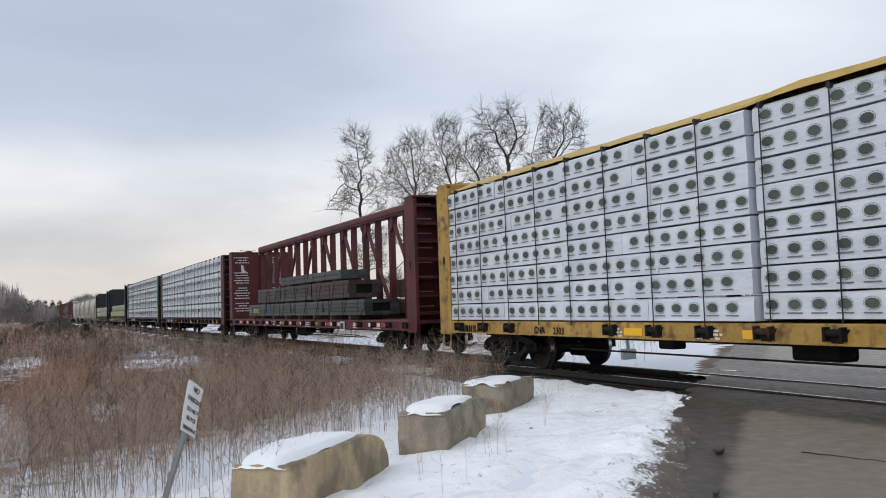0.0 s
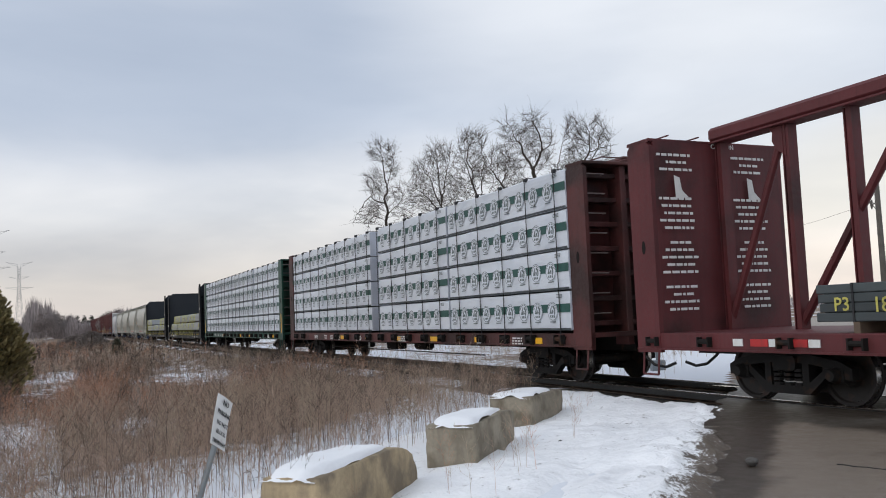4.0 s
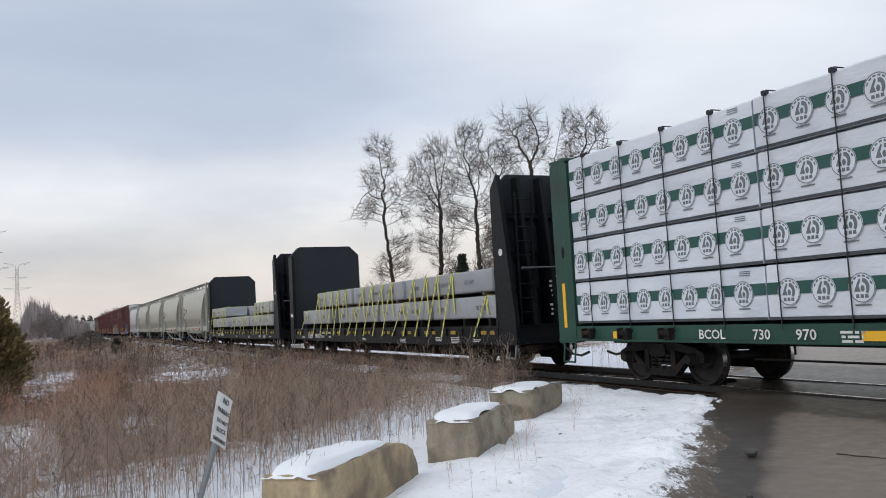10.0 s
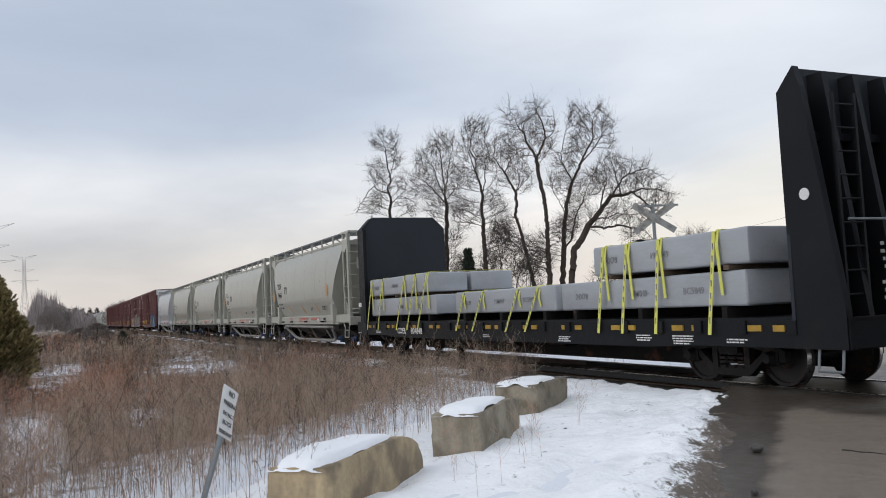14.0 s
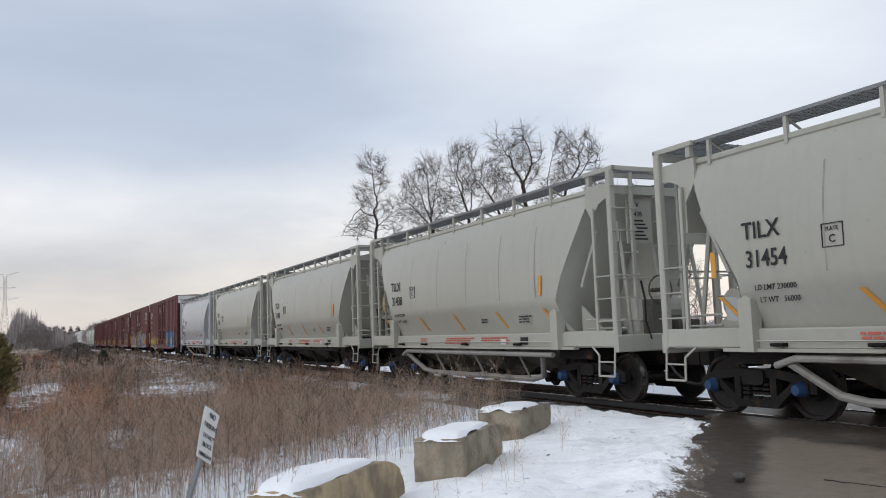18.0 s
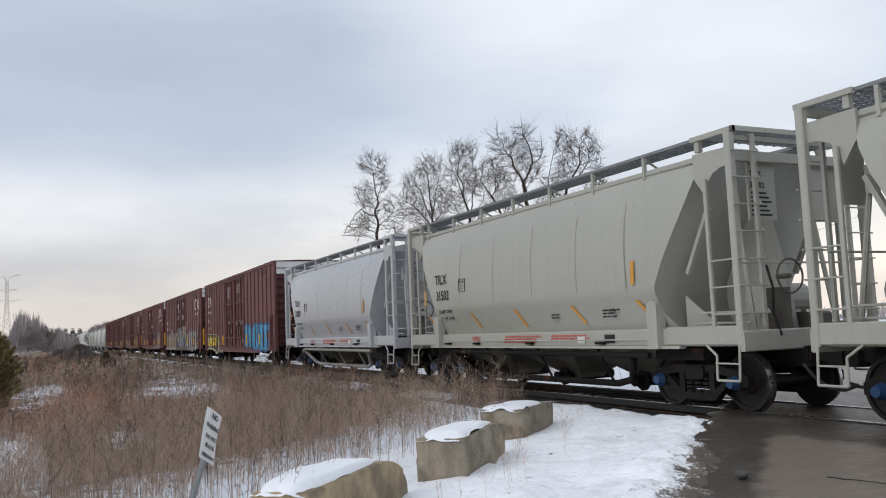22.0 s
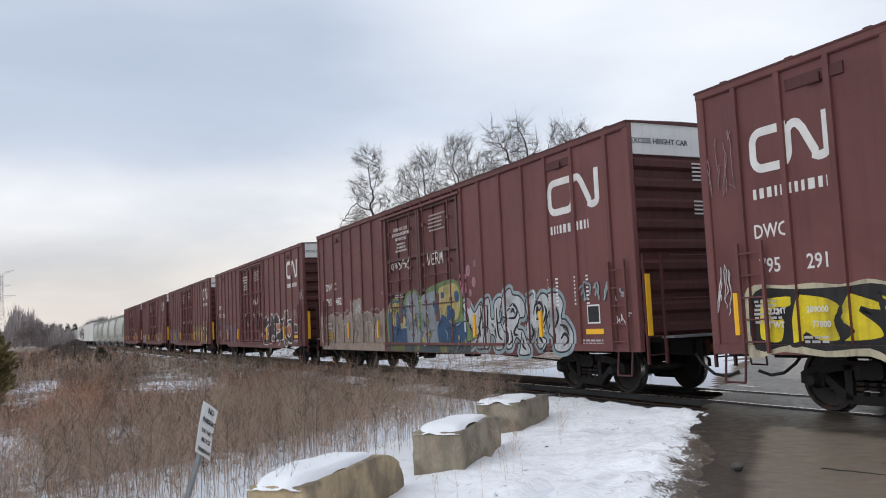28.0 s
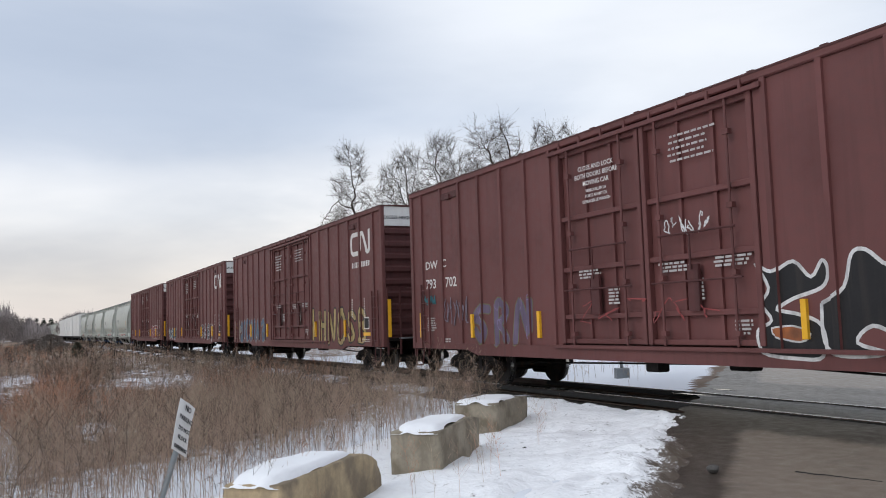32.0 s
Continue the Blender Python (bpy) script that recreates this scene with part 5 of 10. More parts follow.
SIG = polar(141.75, 27.0, -0.45)
signal = thing("crossing_signal", "level crossing signal with crossbuck and red lamps", "crossing signal", at=SIG)
FACE = 141.75 - 90 + 12
sm = pose(0, 0, 0, 0, 0, FACE)
g = G().cyl((0, 0.06, 0), (0, 0.06, 4.86), 0.055, n=10).box(-0.2, 0.2, -0.14, 0.26, 0, 0.35, 0.03)
part("mast", g, M_galv, signal).matrix_basis = sm
part("cap_bar", G().box(-0.55, 0.78, 0.02, 0.07, 4.74, 4.80), M_galv, signal).matrix_basis = sm
for s in (-1, 1):
    bl = part("crossbuck_blade", G().box(-0.76, 0.76, -0.012, 0.0, -0.10, 0.10), M_backlit_white, signal, "weathered crossbuck blade, its white greyed for backlight")
    bl.matrix_basis = sm @ pose(0, -0.015 * (s + 1) - 0.01, 4.39, 0, 34 * s, 0)
part("lamp_arm", G().box(-0.48, 0.48, 0.0, 0.05, 3.42, 3.47), M_black, signal).matrix_basis = sm
for s, lens in ((-1, M_lamp_red), (1, M_lamp_off)):
    g = G()
    n = 20
    rings = [[(s * 0.47 + r * math.cos(6.2832 * i / n), y, 3.44 + r * math.sin(6.2832 * i / n)) for i in range(n)] for r, y in ((0.30, -0.06), (0.30, -0.02), (0.16, 0.14))]
    lp = part("lamp", g.loft(rings), M_black, signal)
    lp.matrix_basis = sm
    hood = G()
    hood.loft([[(s * 0.47 + 0.17 * math.cos(a), y, 3.44 + 0.17 * math.sin(a)) for a in [math.pi * (i / 12) * 1.2 - 0.314 for i in range(13)]] for y in (-0.30, -0.06)], closed=False, caps=False)
    part("hood", hood, M_black, lp)
    part("lens", G().cyl((s * 0.47, -0.075, 3.44), (s * 0.47, -0.06, 3.44), 0.15, n=20), lens, lp)


# ---- the train: each car is one thing, x forward, near side at -y, rail level at z = 0 ----
WHEEL_R = 0.457
MESHES = {}


def shared(key, build, mats, smooth=False):
    if key not in MESHES:
        MESHES[key] = build().mesh(key.split("|")[0], mats, smooth)
    return MESHES[key]


def wheelset_mesh():
    g, n = G(), 28
    for s in (-1, 1):
        prof = [(0.085, 0.60), (0.20, 0.655), (0.375, 0.665), (0.40, 0.685), (0.487, 0.685), (0.487, 0.715), (0.459, 0.725), (0.452, 0.82), (0.40, 0.82), (0.385, 0.775), (0.19, 0.745), (0.15, 0.80), (0.085, 0.80)]
        rings = [[(r * math.cos(6.28318 * i / n), s * y, r * math.sin(6.28318 * i / n)) for i in range(n)] for r, y in prof]
        k = len(g.f)
        g.loft(rings if s < 0 else [r[::-1] for r in rings], caps=False)
        for i in range(k + 6 * n, k + 7 * n):
            g.m[i] = 1
    g.cyl((0, -1.08, 0), (0, 1.08, 0), 0.085, n=12)
    return g


def sideframe_mesh():
    g = G()
    for s in (-1, 1):
        a, b = s * 0.93, s * 1.07
        # a cast frame with two windows: top chord, bottom chord, columns, journal ends
        g.prism([(-1.16, 0.40), (-1.16, 0.56), (-0.95, 0.66), (-0.42, 0.74), (0.42, 0.74), (0.95, 0.66), (1.16, 0.56), (1.16, 0.40), (1.0, 0.40), (0.96, 0.52), (0.40, 0.61), (-0.40, 0.61), (-0.96, 0.52), (-1.0, 0.40)], "y", a, b)
        g.prism([(-0.86, 0.54), (-0.72, 0.55), (-0.34, 0.27), (0.34, 0.27), (0.72, 0.55), (0.86, 0.54), (0.40, 0.15), (-0.40, 0.15)], "y", a, b)
        for x in (-0.36, 0.36):
            g.box(x - 0.06, x + 0.06, min(a, b), max(a, b), 0.2, 0.68)
        for x in (-0.89, 0.89):
            g.box(x - 0.14, x + 0.14, min(a, b) - 0.02, max(a, b) + 0.02, 0.36, 0.56, 0.03)
        for x in (-0.2, 0.0, 0.2):
            for z in (0.27, 0.34, 0.41, 0.48):
                g.cyl((x, s * 1.0, z), (x, s * 1.0, z + 0.045), 0.085, n=8)
    g.box(-0.22, 0.22, -1.12, 1.12, 0.5, 0.72, 0.04)
    g.box(-0.15, 0.15, -0.3, 0.3, 0.7, 0.86)
    for x in (-0.55, 0.55):
        g.box(x - 0.05, x + 0.05, -0.8, 0.8, 0.30, 0.42)
    return g


WHEELSETS = {-1: [], 1: []}


def add_trucks(car, half, cap=None):
    """Two trucks with two turning wheelsets each."""
    for x in (-half, half):
        tr = part("truck", shared("truck", sideframe_mesh, M_truck), parent=car, at=(x, 0, 0), label="grimy cast-steel truck")
        for s in (-1, 1):
            ws = part("wheelset", shared("wheelset", wheelset_mesh, [M_wheel, M_tread], True), parent=tr, at=(s * 0.89, 0, WHEEL_R))
            WHEELSETS[s].append(ws)
            for y in (-1, 1):
                g = lambda: G().cyl((0, -1.20, 0), (0, -1.07, 0), 0.075, 0.12, n=12).cyl((0, -1.07, 0), (0, -0.95, 0), 0.12, n=12)
                bc = part("bearing_cap", shared("bearing_cap|" + (cap or M_truck).name, g, cap or M_truck, True), parent=tr, at=(s * 0.89, 0, WHEEL_R))
                if y > 0:
                    bc.rotation_euler = (0, 0, math.pi)


def add_couplers(car, end):
    for s in (-1, 1):
        def build():
            g = G().box(0, 0.62, -0.09, 0.09, 0.76, 0.94, 0.02)
            g.prism([(0.55, -0.16), (0.80, -0.18), (0.86, -0.02), (0.72, 0.03), (0.84, 0.10), (0.80, 0.18), (0.56, 0.14)], "z", 0.70, 1.0)
            g.box(-0.6, 0.0, -0.25, 0.25, 0.70, 1.02)
            return g
        c = part("coupler", shared("coupler", build, M_under), parent=car, at=(s * (end + 0.02), 0, 0))
        if s < 0:
            c.rotation_euler = (0, 0, math.pi)
        hose = lambda: G().tube([(0.05, -0.45, 0.75), (0.22, -0.44, 0.56), (0.42, -0.38, 0.40), (0.62, -0.28, 0.36), (0.78, -0.16, 0.44)], 0.028, 6)
        h = part("brake_hose", shared("brake_hose", hose, M_hose, True), parent=car, at=(s * end, 0, 0))
        if s < 0:
            h.rotation_euler = (0, 0, math.pi)


def ladder_g(x, y, z0, z1, w, n, along="x", r=0.013):
    """A ladder of two rails and n rungs that lies along x or y."""
    g = G()
    ax = (lambda t: (x + t, y)) if along == "x" else (lambda t: (x, y + t))
    for t in (0, w):
        a = ax(t)
        g.box(a[0] - 0.022, a[0] + 0.022, a[1] - 0.022, a[1] + 0.022, z0, z1)
    for i in range(n):
        z = z0 + (z1 - z0) * (i + 0.5) / n
        g.cyl((*ax(0), z), (*ax(w), z), r, n=6)
    return g


def words(car, s, x, z, size, m, y, align="LEFT", squeeze=1.0):
    ob = part("lettering", font_mesh(s, size, m, align), parent=car)
    ob.matrix_basis = pose(x, y, z, 90, 0, 0) @ Matrix.Diagonal((squeeze, 1, 1, 1))
    return ob


def bars(car, x, z, w, rows, m, y, seed=0, h=0.045, gap=0.075, name="small_lettering", piece=(0.06, 0.2), space=0.035):
    """Lines of small writing as plain bars."""
    g, r = G(), random.Random(seed)
    for i in range(rows):
        x1, end = x + r.uniform(0, w * 0.08), x + w * r.uniform(0.75, 1.0)
        while x1 < end:
            w1 = r.uniform(*piece)
            g.box(x1, min(x1 + w1, end), y - 0.003, y, z - i * gap - h, z - i * gap)
            x1 += w1 + space
    return tagged(part(name, g, m, car), kind="stuff")


def stroke(g, pts, w, y, depth, mi=0):
    """A ribbon of even width along points (x, z) on a side face at y."""
    n = len(pts)
    L, R = [], []
    for i in range(n):
        a, b = Vector(pts[max(0, i - 1)]), Vector(pts[min(n - 1, i + 1)])
        d = (b - a)
        d = d.normalized() if d.length else Vector((1, 0))
        nn = Vector((-d.y, d.x)) * (w[i] if isinstance(w, list) else w) / 2
        L.append(Vector(pts[i]) + nn)
        R.append(Vector(pts[i]) - nn)
    for i in range(n - 1):
        q = [L[i], L[i + 1], R[i + 1], R[i]]
        vs = [(p.x, y - depth, p.y) for p in q]
        g.add(vs + [(p.x, y, p.y) for p in q], [(0, 1, 2, 3), (0, 4, 5, 1), (2, 6, 7, 3)], mi)


def arc(cx, cz, rx, rz, a0, a1, n=10):
    return [(cx + rx * math.cos(radians(a0 + (a1 - a0) * i / n)), cz + rz * math.sin(radians(a0 + (a1 - a0) * i / n))) for i in range(n + 1)]


# ---- boxcars ----
BOX_L, BOX_W = 18.75, 1.60
RIBS = [0.68, 1.80, 2.77, 3.72, 4.72, 5.72, 6.66]
NARROW_RIBS = [0.78, 1.62, 2.45, 3.32, 4.18, 5.02, 5.86, 6.66]


def boxcar_base(ribs):
    car = thing("boxcar", "oxide-red high-cube boxcar with double plug doors", "boxcar", "boxcars of the train")
    h, w = BOX_L / 2, BOX_W
    z0, z1 = 0.98, 4.92
    for s in (-1, 1):
        part("side_panel", G().box(-h, -2.5, s * (w - 0.10), s * (w - 0.04), z0, z1), M_boxcar, car)
        part("side_panel", G().box(2.5, h, s * (w - 0.10), s * (w - 0.04), z0, z1), M_boxcar, car)
        part("door_recess", G().box(-2.5, 2.5, s * (w - 0.25), s * (w - 0.19), z0, z1), M_boxcar, car)
    part("floor", G().box(-h, h, -w + 0.1, w - 0.1, 1.0, 1.08), M_under, car)
    for s in (-1, 1):
        for e in (-1, 1):
            for d in ribs:
                x = e * (h - d)
                rib = lambda: G().prism([(-0.052, 0.0), (0.052, 0.0), (0.046, -0.046), (-0.046, -0.046)], "z", z0, z1 - 0.05)
                o = part("side_post", shared("side_post", rib, M_boxcar), parent=car, at=(x, s * (w - 0.04), 0))
                if s > 0:
                    o.rotation_euler = (0, 0, math.pi)
            x = e * h
            g = G().box(x - e * 0.14, x + e * 0.01, s * (w - 0.12), s * w, z0 - 0.14, z1, 0.015)
            part("corner_post", g, M_boxcar, car)
        g = G().box(-h, h, s * (w - 0.12), s * (w + 0.01), 4.82, 4.95, 0.02)
        part("top_chord", g, M_boxcar, car)
        g = G().prism([(-h, 0.98), (h, 0.98), (h, 0.84), (h - 3.0, 0.84), (h - 3.5, 0.72), (-h + 3.5, 0.72), (-h + 3.0, 0.84), (-h, 0.84)], "y", s * (w - 0.10), s * (w - 0.01))
        part("side_sill", g, M_boxcar, car)
    # roof with cross ribs
    g = G()
    g.prism([(-w - 0.02, 4.93), (w + 0.02, 4.93), (w + 0.02, 4.96), (0.4, 5.0), (-0.4, 5.0), (-w - 0.02, 4.96)], "x", -h - 0.02, h + 0.02)
    for i in range(15):
        x = -h + 0.6 + i * (BOX_L - 1.2) / 14
        g.prism([(-w, 4.96), (w, 4.96), (w, 4.985), (0.4, 5.03), (-0.4, 5.03), (-w, 4.985)], "x", x - 0.06, x + 0.06)
    part("roof", g, M_boxshade, car)
    # corrugated ends with a white top panel
    for e in (-1, 1):
        g = G()
        x = e * (h - 0.02)
        prof = []
        for i in range(9):
            a = 1.02 + i * 0.37
            prof += [(a, 0.0), (a + 0.10, 0.0), (a + 0.16, 0.075), (a + 0.27, 0.075), (a + 0.33, 0.0)]
        prof += [(4.38, 0.0)]
        pts = [(x - e * 0.08, prof[0][0])] + [(x - e * 0.03 + e * d, z) for z, d in prof] + [(x - e * 0.08, prof[-1][0])]
        g.prism(pts, "y", -w + 0.12, w - 0.12)
        part("corrugated_end", g, M_boxshade, car)
        part("end_panel", G().box(x - e * 0.06, x + e * 0.015, -w + 0.03, w - 0.03, 4.36, 4.93), M_white, car, "white painted panel over the end")
        for s in (-1, 1):
            part("end_ladder", ladder_g(x + e * 0.10, s * (w - 0.32) - 0.2, 0.62, 2.55, 0.40, 6, "y"), M_boxshade, car)
            part("side_ladder", ladder_g(x - e * 0.68, s * (w + 0.05), 0.86, 2.48, 0.46, 5, "x"), M_boxcar, car)
            g = G().tube([(x - e * 0.62, s * (w - 0.04), 0.95), (x - e * 0.62, s * (w + 0.02), 0.42), (x - e * 0.22, s * (w + 0.02), 0.42), (x - e * 0.22, s * (w - 0.04), 0.95)], 0.018, 6)
            part("stirrup_step", g, M_boxshade, car)
        g = G().box(x + e * 0.02, x + e * 0.34, -1.1, 1.1, 1.06, 1.10)
        part("crossover_platform", g, M_grate, car)
        g = G().tube([(x + e * 0.12, -0.9, 2.52), (x + e * 0.12, 0.9, 2.52)], 0.018).tube([(x + e * 0.12, -0.9, 1.75), (x + e * 0.12, 0.9, 1.75)], 0.018)
        part("end_grab_iron", g, M_boxshade, car)
    g = G()
    n = 20
    g.tube([(h + 0.24, 0.55 + 0.28 * math.cos(6.2832 * i / n), 2.15 + 0.28 * math.sin(6.2832 * i / n)) for i in range(n + 1)], 0.018, 5)
    for i in range(3):
        g.cyl((h + 0.24, 0.55, 2.15), (h + 0.24, 0.55 + 0.28 * math.cos(2.09 * i), 2.15 + 0.28 * math.sin(2.09 * i)), 0.014, n=5)
    g.cyl((h, 0.55, 2.15), (h + 0.25, 0.55, 2.15), 0.04, n=8).box(h, h + 0.16, 0.38, 0.72, 1.55, 2.0, 0.03)
    part("hand_brake", g, M_under, car)
    # doors: two on the near side, two on the far side
    for s in (-1, 1):
        for a in (-2.48, 0.02):
            b = a + 2.46
            y = s * (w - 0.17)
            yo = s * (w - 0.005)
            g = G().box(a, b, y, s * (w - 0.12), 1.02, 4.72)
            d = part("plug_door", g, M_boxcar, car)
            g = G()
            for x in (a + 0.05, b - 0.05):
                g.box(x - 0.05, x + 0.05, s * (w - 0.12), yo, 1.02, 4.72, 0.01)
            for z in (1.06, 1.52, 2.42, 3.40, 4.66):
                g.box(a, b, s * (w - 0.12), s * (w - 0.04), z - 0.045, z + 0.045, 0.01)
            for x in (a + 0.85, a + 1.62):
                g.box(x - 0.03, x + 0.03, s * (w - 0.12), s * (w - 0.07), 1.02, 4.72)
            part("door_frame", g, M_boxcar, d)
            for x in (a + 0.42, b - 0.48):
                g = G().cyl((x, s * (w + 0.01), 1.0), (x, s * (w + 0.01), 4.75), 0.022, n=6)
                for z in (1.2, 2.1, 3.1, 4.2):
                    g.box(x - 0.06, x + 0.06, s * (w - 0.05), s * (w + 0.035), z - 0.04, z + 0.04)
                part("lock_rod", g, M_boxcar, d)
            mid = (a + b) / 2
            g = G().box(mid - 0.22, mid + 0.02, s * (w - 0.05), s * (w + 0.02), 1.55, 2.28, 0.01)
            g.cyl((mid - 0.1, s * (w + 0.05), 2.2), (mid - 0.1, s * (w + 0.05), 2.75), 0.018, n=6).cyl((a + 0.4, s * (w + 0.03), 2.78), (b - 0.4, s * (w + 0.03), 2.78), 0.018, n=6)
            part("door_gear", g, M_boxshade, d)
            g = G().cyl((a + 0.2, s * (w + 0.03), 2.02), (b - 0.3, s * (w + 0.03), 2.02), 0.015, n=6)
            part("door_handle", g, M_boxshade, d)
        part("door_sill", G().box(-2.75, 4.6, s * (w - 0.05), s * (w + 0.05), 0.93, 0.99), M_boxcar, car)
        g = G().box(-2.7, 2.7, s * (w - 0.05), s * (w + 0.045), 4.70, 4.77)
        for i in range(8):
            x = -2.3 + i * 0.66
            g.box(x - 0.025, x + 0.025, s * (w - 0.05), s * (w + 0.03), 4.72, 4.9)
        part("door_track", g, M_boxcar, car)
        for x in (-h + 2.25, h - 2.25):
            g = G().box(x - 0.5, x + 0.45, s * (w - 0.05), s * (w - 0.015), 4.52, 4.68)
            g.box(x - 0.12, x + 0.10, s * (w - 0.05), s * (w + 0.02), 4.5, 4.63, 0.01)
            part("roof_vent", g, M_boxshade, car)
    g = G().box(-h + 0.1, h - 0.1, -0.35, 0.35, 0.72, 1.0)
    for x in (-4.2, -1.4, 1.4, 4.2):
        g.box(x - 0.12, x + 0.12, -w + 0.15, w - 0.15, 0.78, 0.98)
    g.cyl((-2.2, 0.55, 0.74), (-1.1, 0.55, 0.74), 0.2, n=12).box(1.0, 1.4, -0.8, -0.5, 0.58, 0.85, 0.03)
    g.cyl((1.5, -0.4, 0.66), (5.6, -0.3, 0.5), 0.02, n=6).cyl((-5.6, -0.3, 0.5), (1.0, -0.4, 0.66), 0.02, n=6)
    g.box(-0.25, 0.05, -w + 0.15, -w + 0.4, 0.55, 0.75, 0.03)
    part("underframe", g, M_under, car)
    add_trucks(car, 7.05)
    add_couplers(car, h + 0.05)
    # plain markings that all of them share
    y = -w + 0.035
    for x in (-h + 3.3, -h + 6.1, h - 6.2, h - 3.2):
        part("reflector", G().box(x - 0.045, x + 0.045, y - 0.05, y + 0.03, 1.12, 1.66), M_reflect, car)
    bars(car, -2.0, 4.38, 1.0, 6, M_letter_dim, -w + 0.045, 1, 0.045, 0.11, piece=(0.05, 0.14))
    bars(car, 0.65, 4.40, 1.1, 5, M_letter_dim, -w + 0.045, 2, 0.035, 0.10, piece=(0.05, 0.14))
    for x, z, wd, rr, sd in ((-1.9, 2.38, 0.7, 3, 3), (0.3, 2.35, 0.8, 3, 4), (1.55, 2.36, 0.8, 3, 5), (-1.05, 2.0, 0.35, 5, 6), (1.0, 2.06, 0.4, 6, 7), (1.9, 1.4, 0.35, 4, 8), (-h + 0.85, 1.62, 0.55, 6, 9), (-h + 1.7, 1.1, 0.5, 3, 10), (h - 1.9, 1.06, 0.9, 2, 11)):
        bars(car, x, z, wd, rr, M_letter_dim, -w + 0.045 if abs(x) < 2.4 else -w + 0.035, sd, 0.035, 0.06)
    for x in (h - 1.55, h - 1.95, h - 2.6, h - 2.9):
        bars(car, x, 2.3, 0.10, 8, M_letter, -w + 0.035, int(x * 10), 0.035, 0.075)
    g = G().box(h - 1.55, h - 1.15, y - 0.004, y, 1.36, 1.72)
    part("data_plate", g, M_white, car)
    part("data_plate", G().box(h - 1.52, h - 1.18, y - 0.008, y - 0.002, 1.39, 1.69), M_black_letter, car)
    part("data_plate", G().box(h - 1.62, h - 1.06, y - 0.006, y, 1.16, 1.26), M_reflect, car)
    for e in (-1, 1):
        part("reflector", G().box(e * (h - 0.55) - 0.045, e * (h - 0.55) + 0.045, y - 0.05, y + 0.03, 1.12, 1.75), M_reflect, car) if e < 0 else None
    part("reflector", G().box(h + 0.09, h + 0.12, -w + 0.12, -w + 0.22, 1.12, 2.2), M_reflect, car, "yellow reflective strip on the end ladder")
    g = G()
    rr = random.Random(8)
    for z0b, nb in ((4.2, 5), (3.5, 4)):
        for i in range(nb):
            g.box(h + 0.062, h + 0.066, -0.2, 0.7 + rr.uniform(-0.2, 0.2), z0b - i * 0.075, z0b - i * 0.075 + 0.03)
    part("small_lettering", g, M_letter, car)
    ex = part("lettering", font_mesh("EXCESS HEIGHT CAR", 0.14, M_black_letter), parent=car)
    ex.matrix_basis = pose(h + 0.0, -w + 0.08, 4.56, 90, 0, 90)
    return car


def ribbon_mark(car, x0, x1, z0, z1, y):
    """The white ribbon mark: one band that runs round an open oval and on through a zigzag."""
    g = G()
    w, h = x1 - x0, z1 - z0
    t = h * 0.19
    a, b = x0 + t / 2, z0 + t / 2
    top = z1 - t / 2
    r = h * 0.25
    mid = x0 + w * 0.50
    pts = [(mid - 0.02, top)] + [(a + r, top)] + arc(a + r, top - r, r, r, 90, 180, 6) + arc(a + r, b + r, r, r, 180, 270, 6) + [(mid - r, b)] + arc(mid - r, b + r, r, r, 270, 360, 6)
    q = x0 + w * 0.60
    pts += [(mid, top - r * 0.9)] + arc(q - 0.02, top - r * 0.75, q - 0.02 - mid, r * 0.75, 180, 60, 6)
    e = x1 - t / 2
    pts += [(q + w * 0.08, top - r * 0.6), (e - w * 0.14, b + r * 0.45)] + arc(e - w * 0.09, b + r * 0.4, w * 0.09, r * 0.4, 230, 360, 5) + [(e, top + t / 2)]
    stroke(g, pts, t, y, 0.004)
    return part("ribbon_logo", g, M_letter, car)


GP = {}


def gpaint(name, col):
    if name not in GP:
        GP[name] = mat("spray_" + name, col, 0.55, var=0.22, scale=2.5, bump=0.05, dirt=tuple(x * 0.45 + 0.012 for x in col), dirt_amount=0.32, dirt_scale=2.2, streak=0.45, streak_col=(0.06, 0.045, 0.04))
    return GP[name]


def smooth_line(pts, k=5):
    """A rounded line through points."""
    if len(pts) < 3:
        return [(pts[0][0] + (pts[-1][0] - pts[0][0]) * t / k, pts[0][1] + (pts[-1][1] - pts[0][1]) * t / k) for t in range(k + 1)]
    P = [pts[0]] + list(pts) + [pts[-1]]
    out = []
    for a, b, c, d in zip(P[:-3], P[1:-2], P[2:-1], P[3:]):
        for i in range(k):
            t = i / k
            out.append(tuple(0.5 * (2 * b[q] + (c[q] - a[q]) * t + (2 * a[q] - 5 * b[q] + 4 * c[q] - d[q]) * t * t + (3 * b[q] - a[q] - 3 * c[q] + d[q]) * t ** 3) for q in (0, 1)))
    return out + [pts[-1]]


def fat(g, pts, w, y, mi, taper=0.0):
    """A spray stroke with round ends; taper thins it towards its ends."""
    fine = smooth_line(pts)
    n = len(fine) - 1
    ws = [w * (1 - taper * abs(2 * i / n - 1) ** 2) for i in range(n + 1)]
    stroke(g, fine, ws, y, 0.0008, mi)
    for k in (0, n):
        g.prism(arc(*fine[k], ws[k] / 2, ws[k] / 2, 0, 330, 11), "y", y - 0.0010, y, mi)


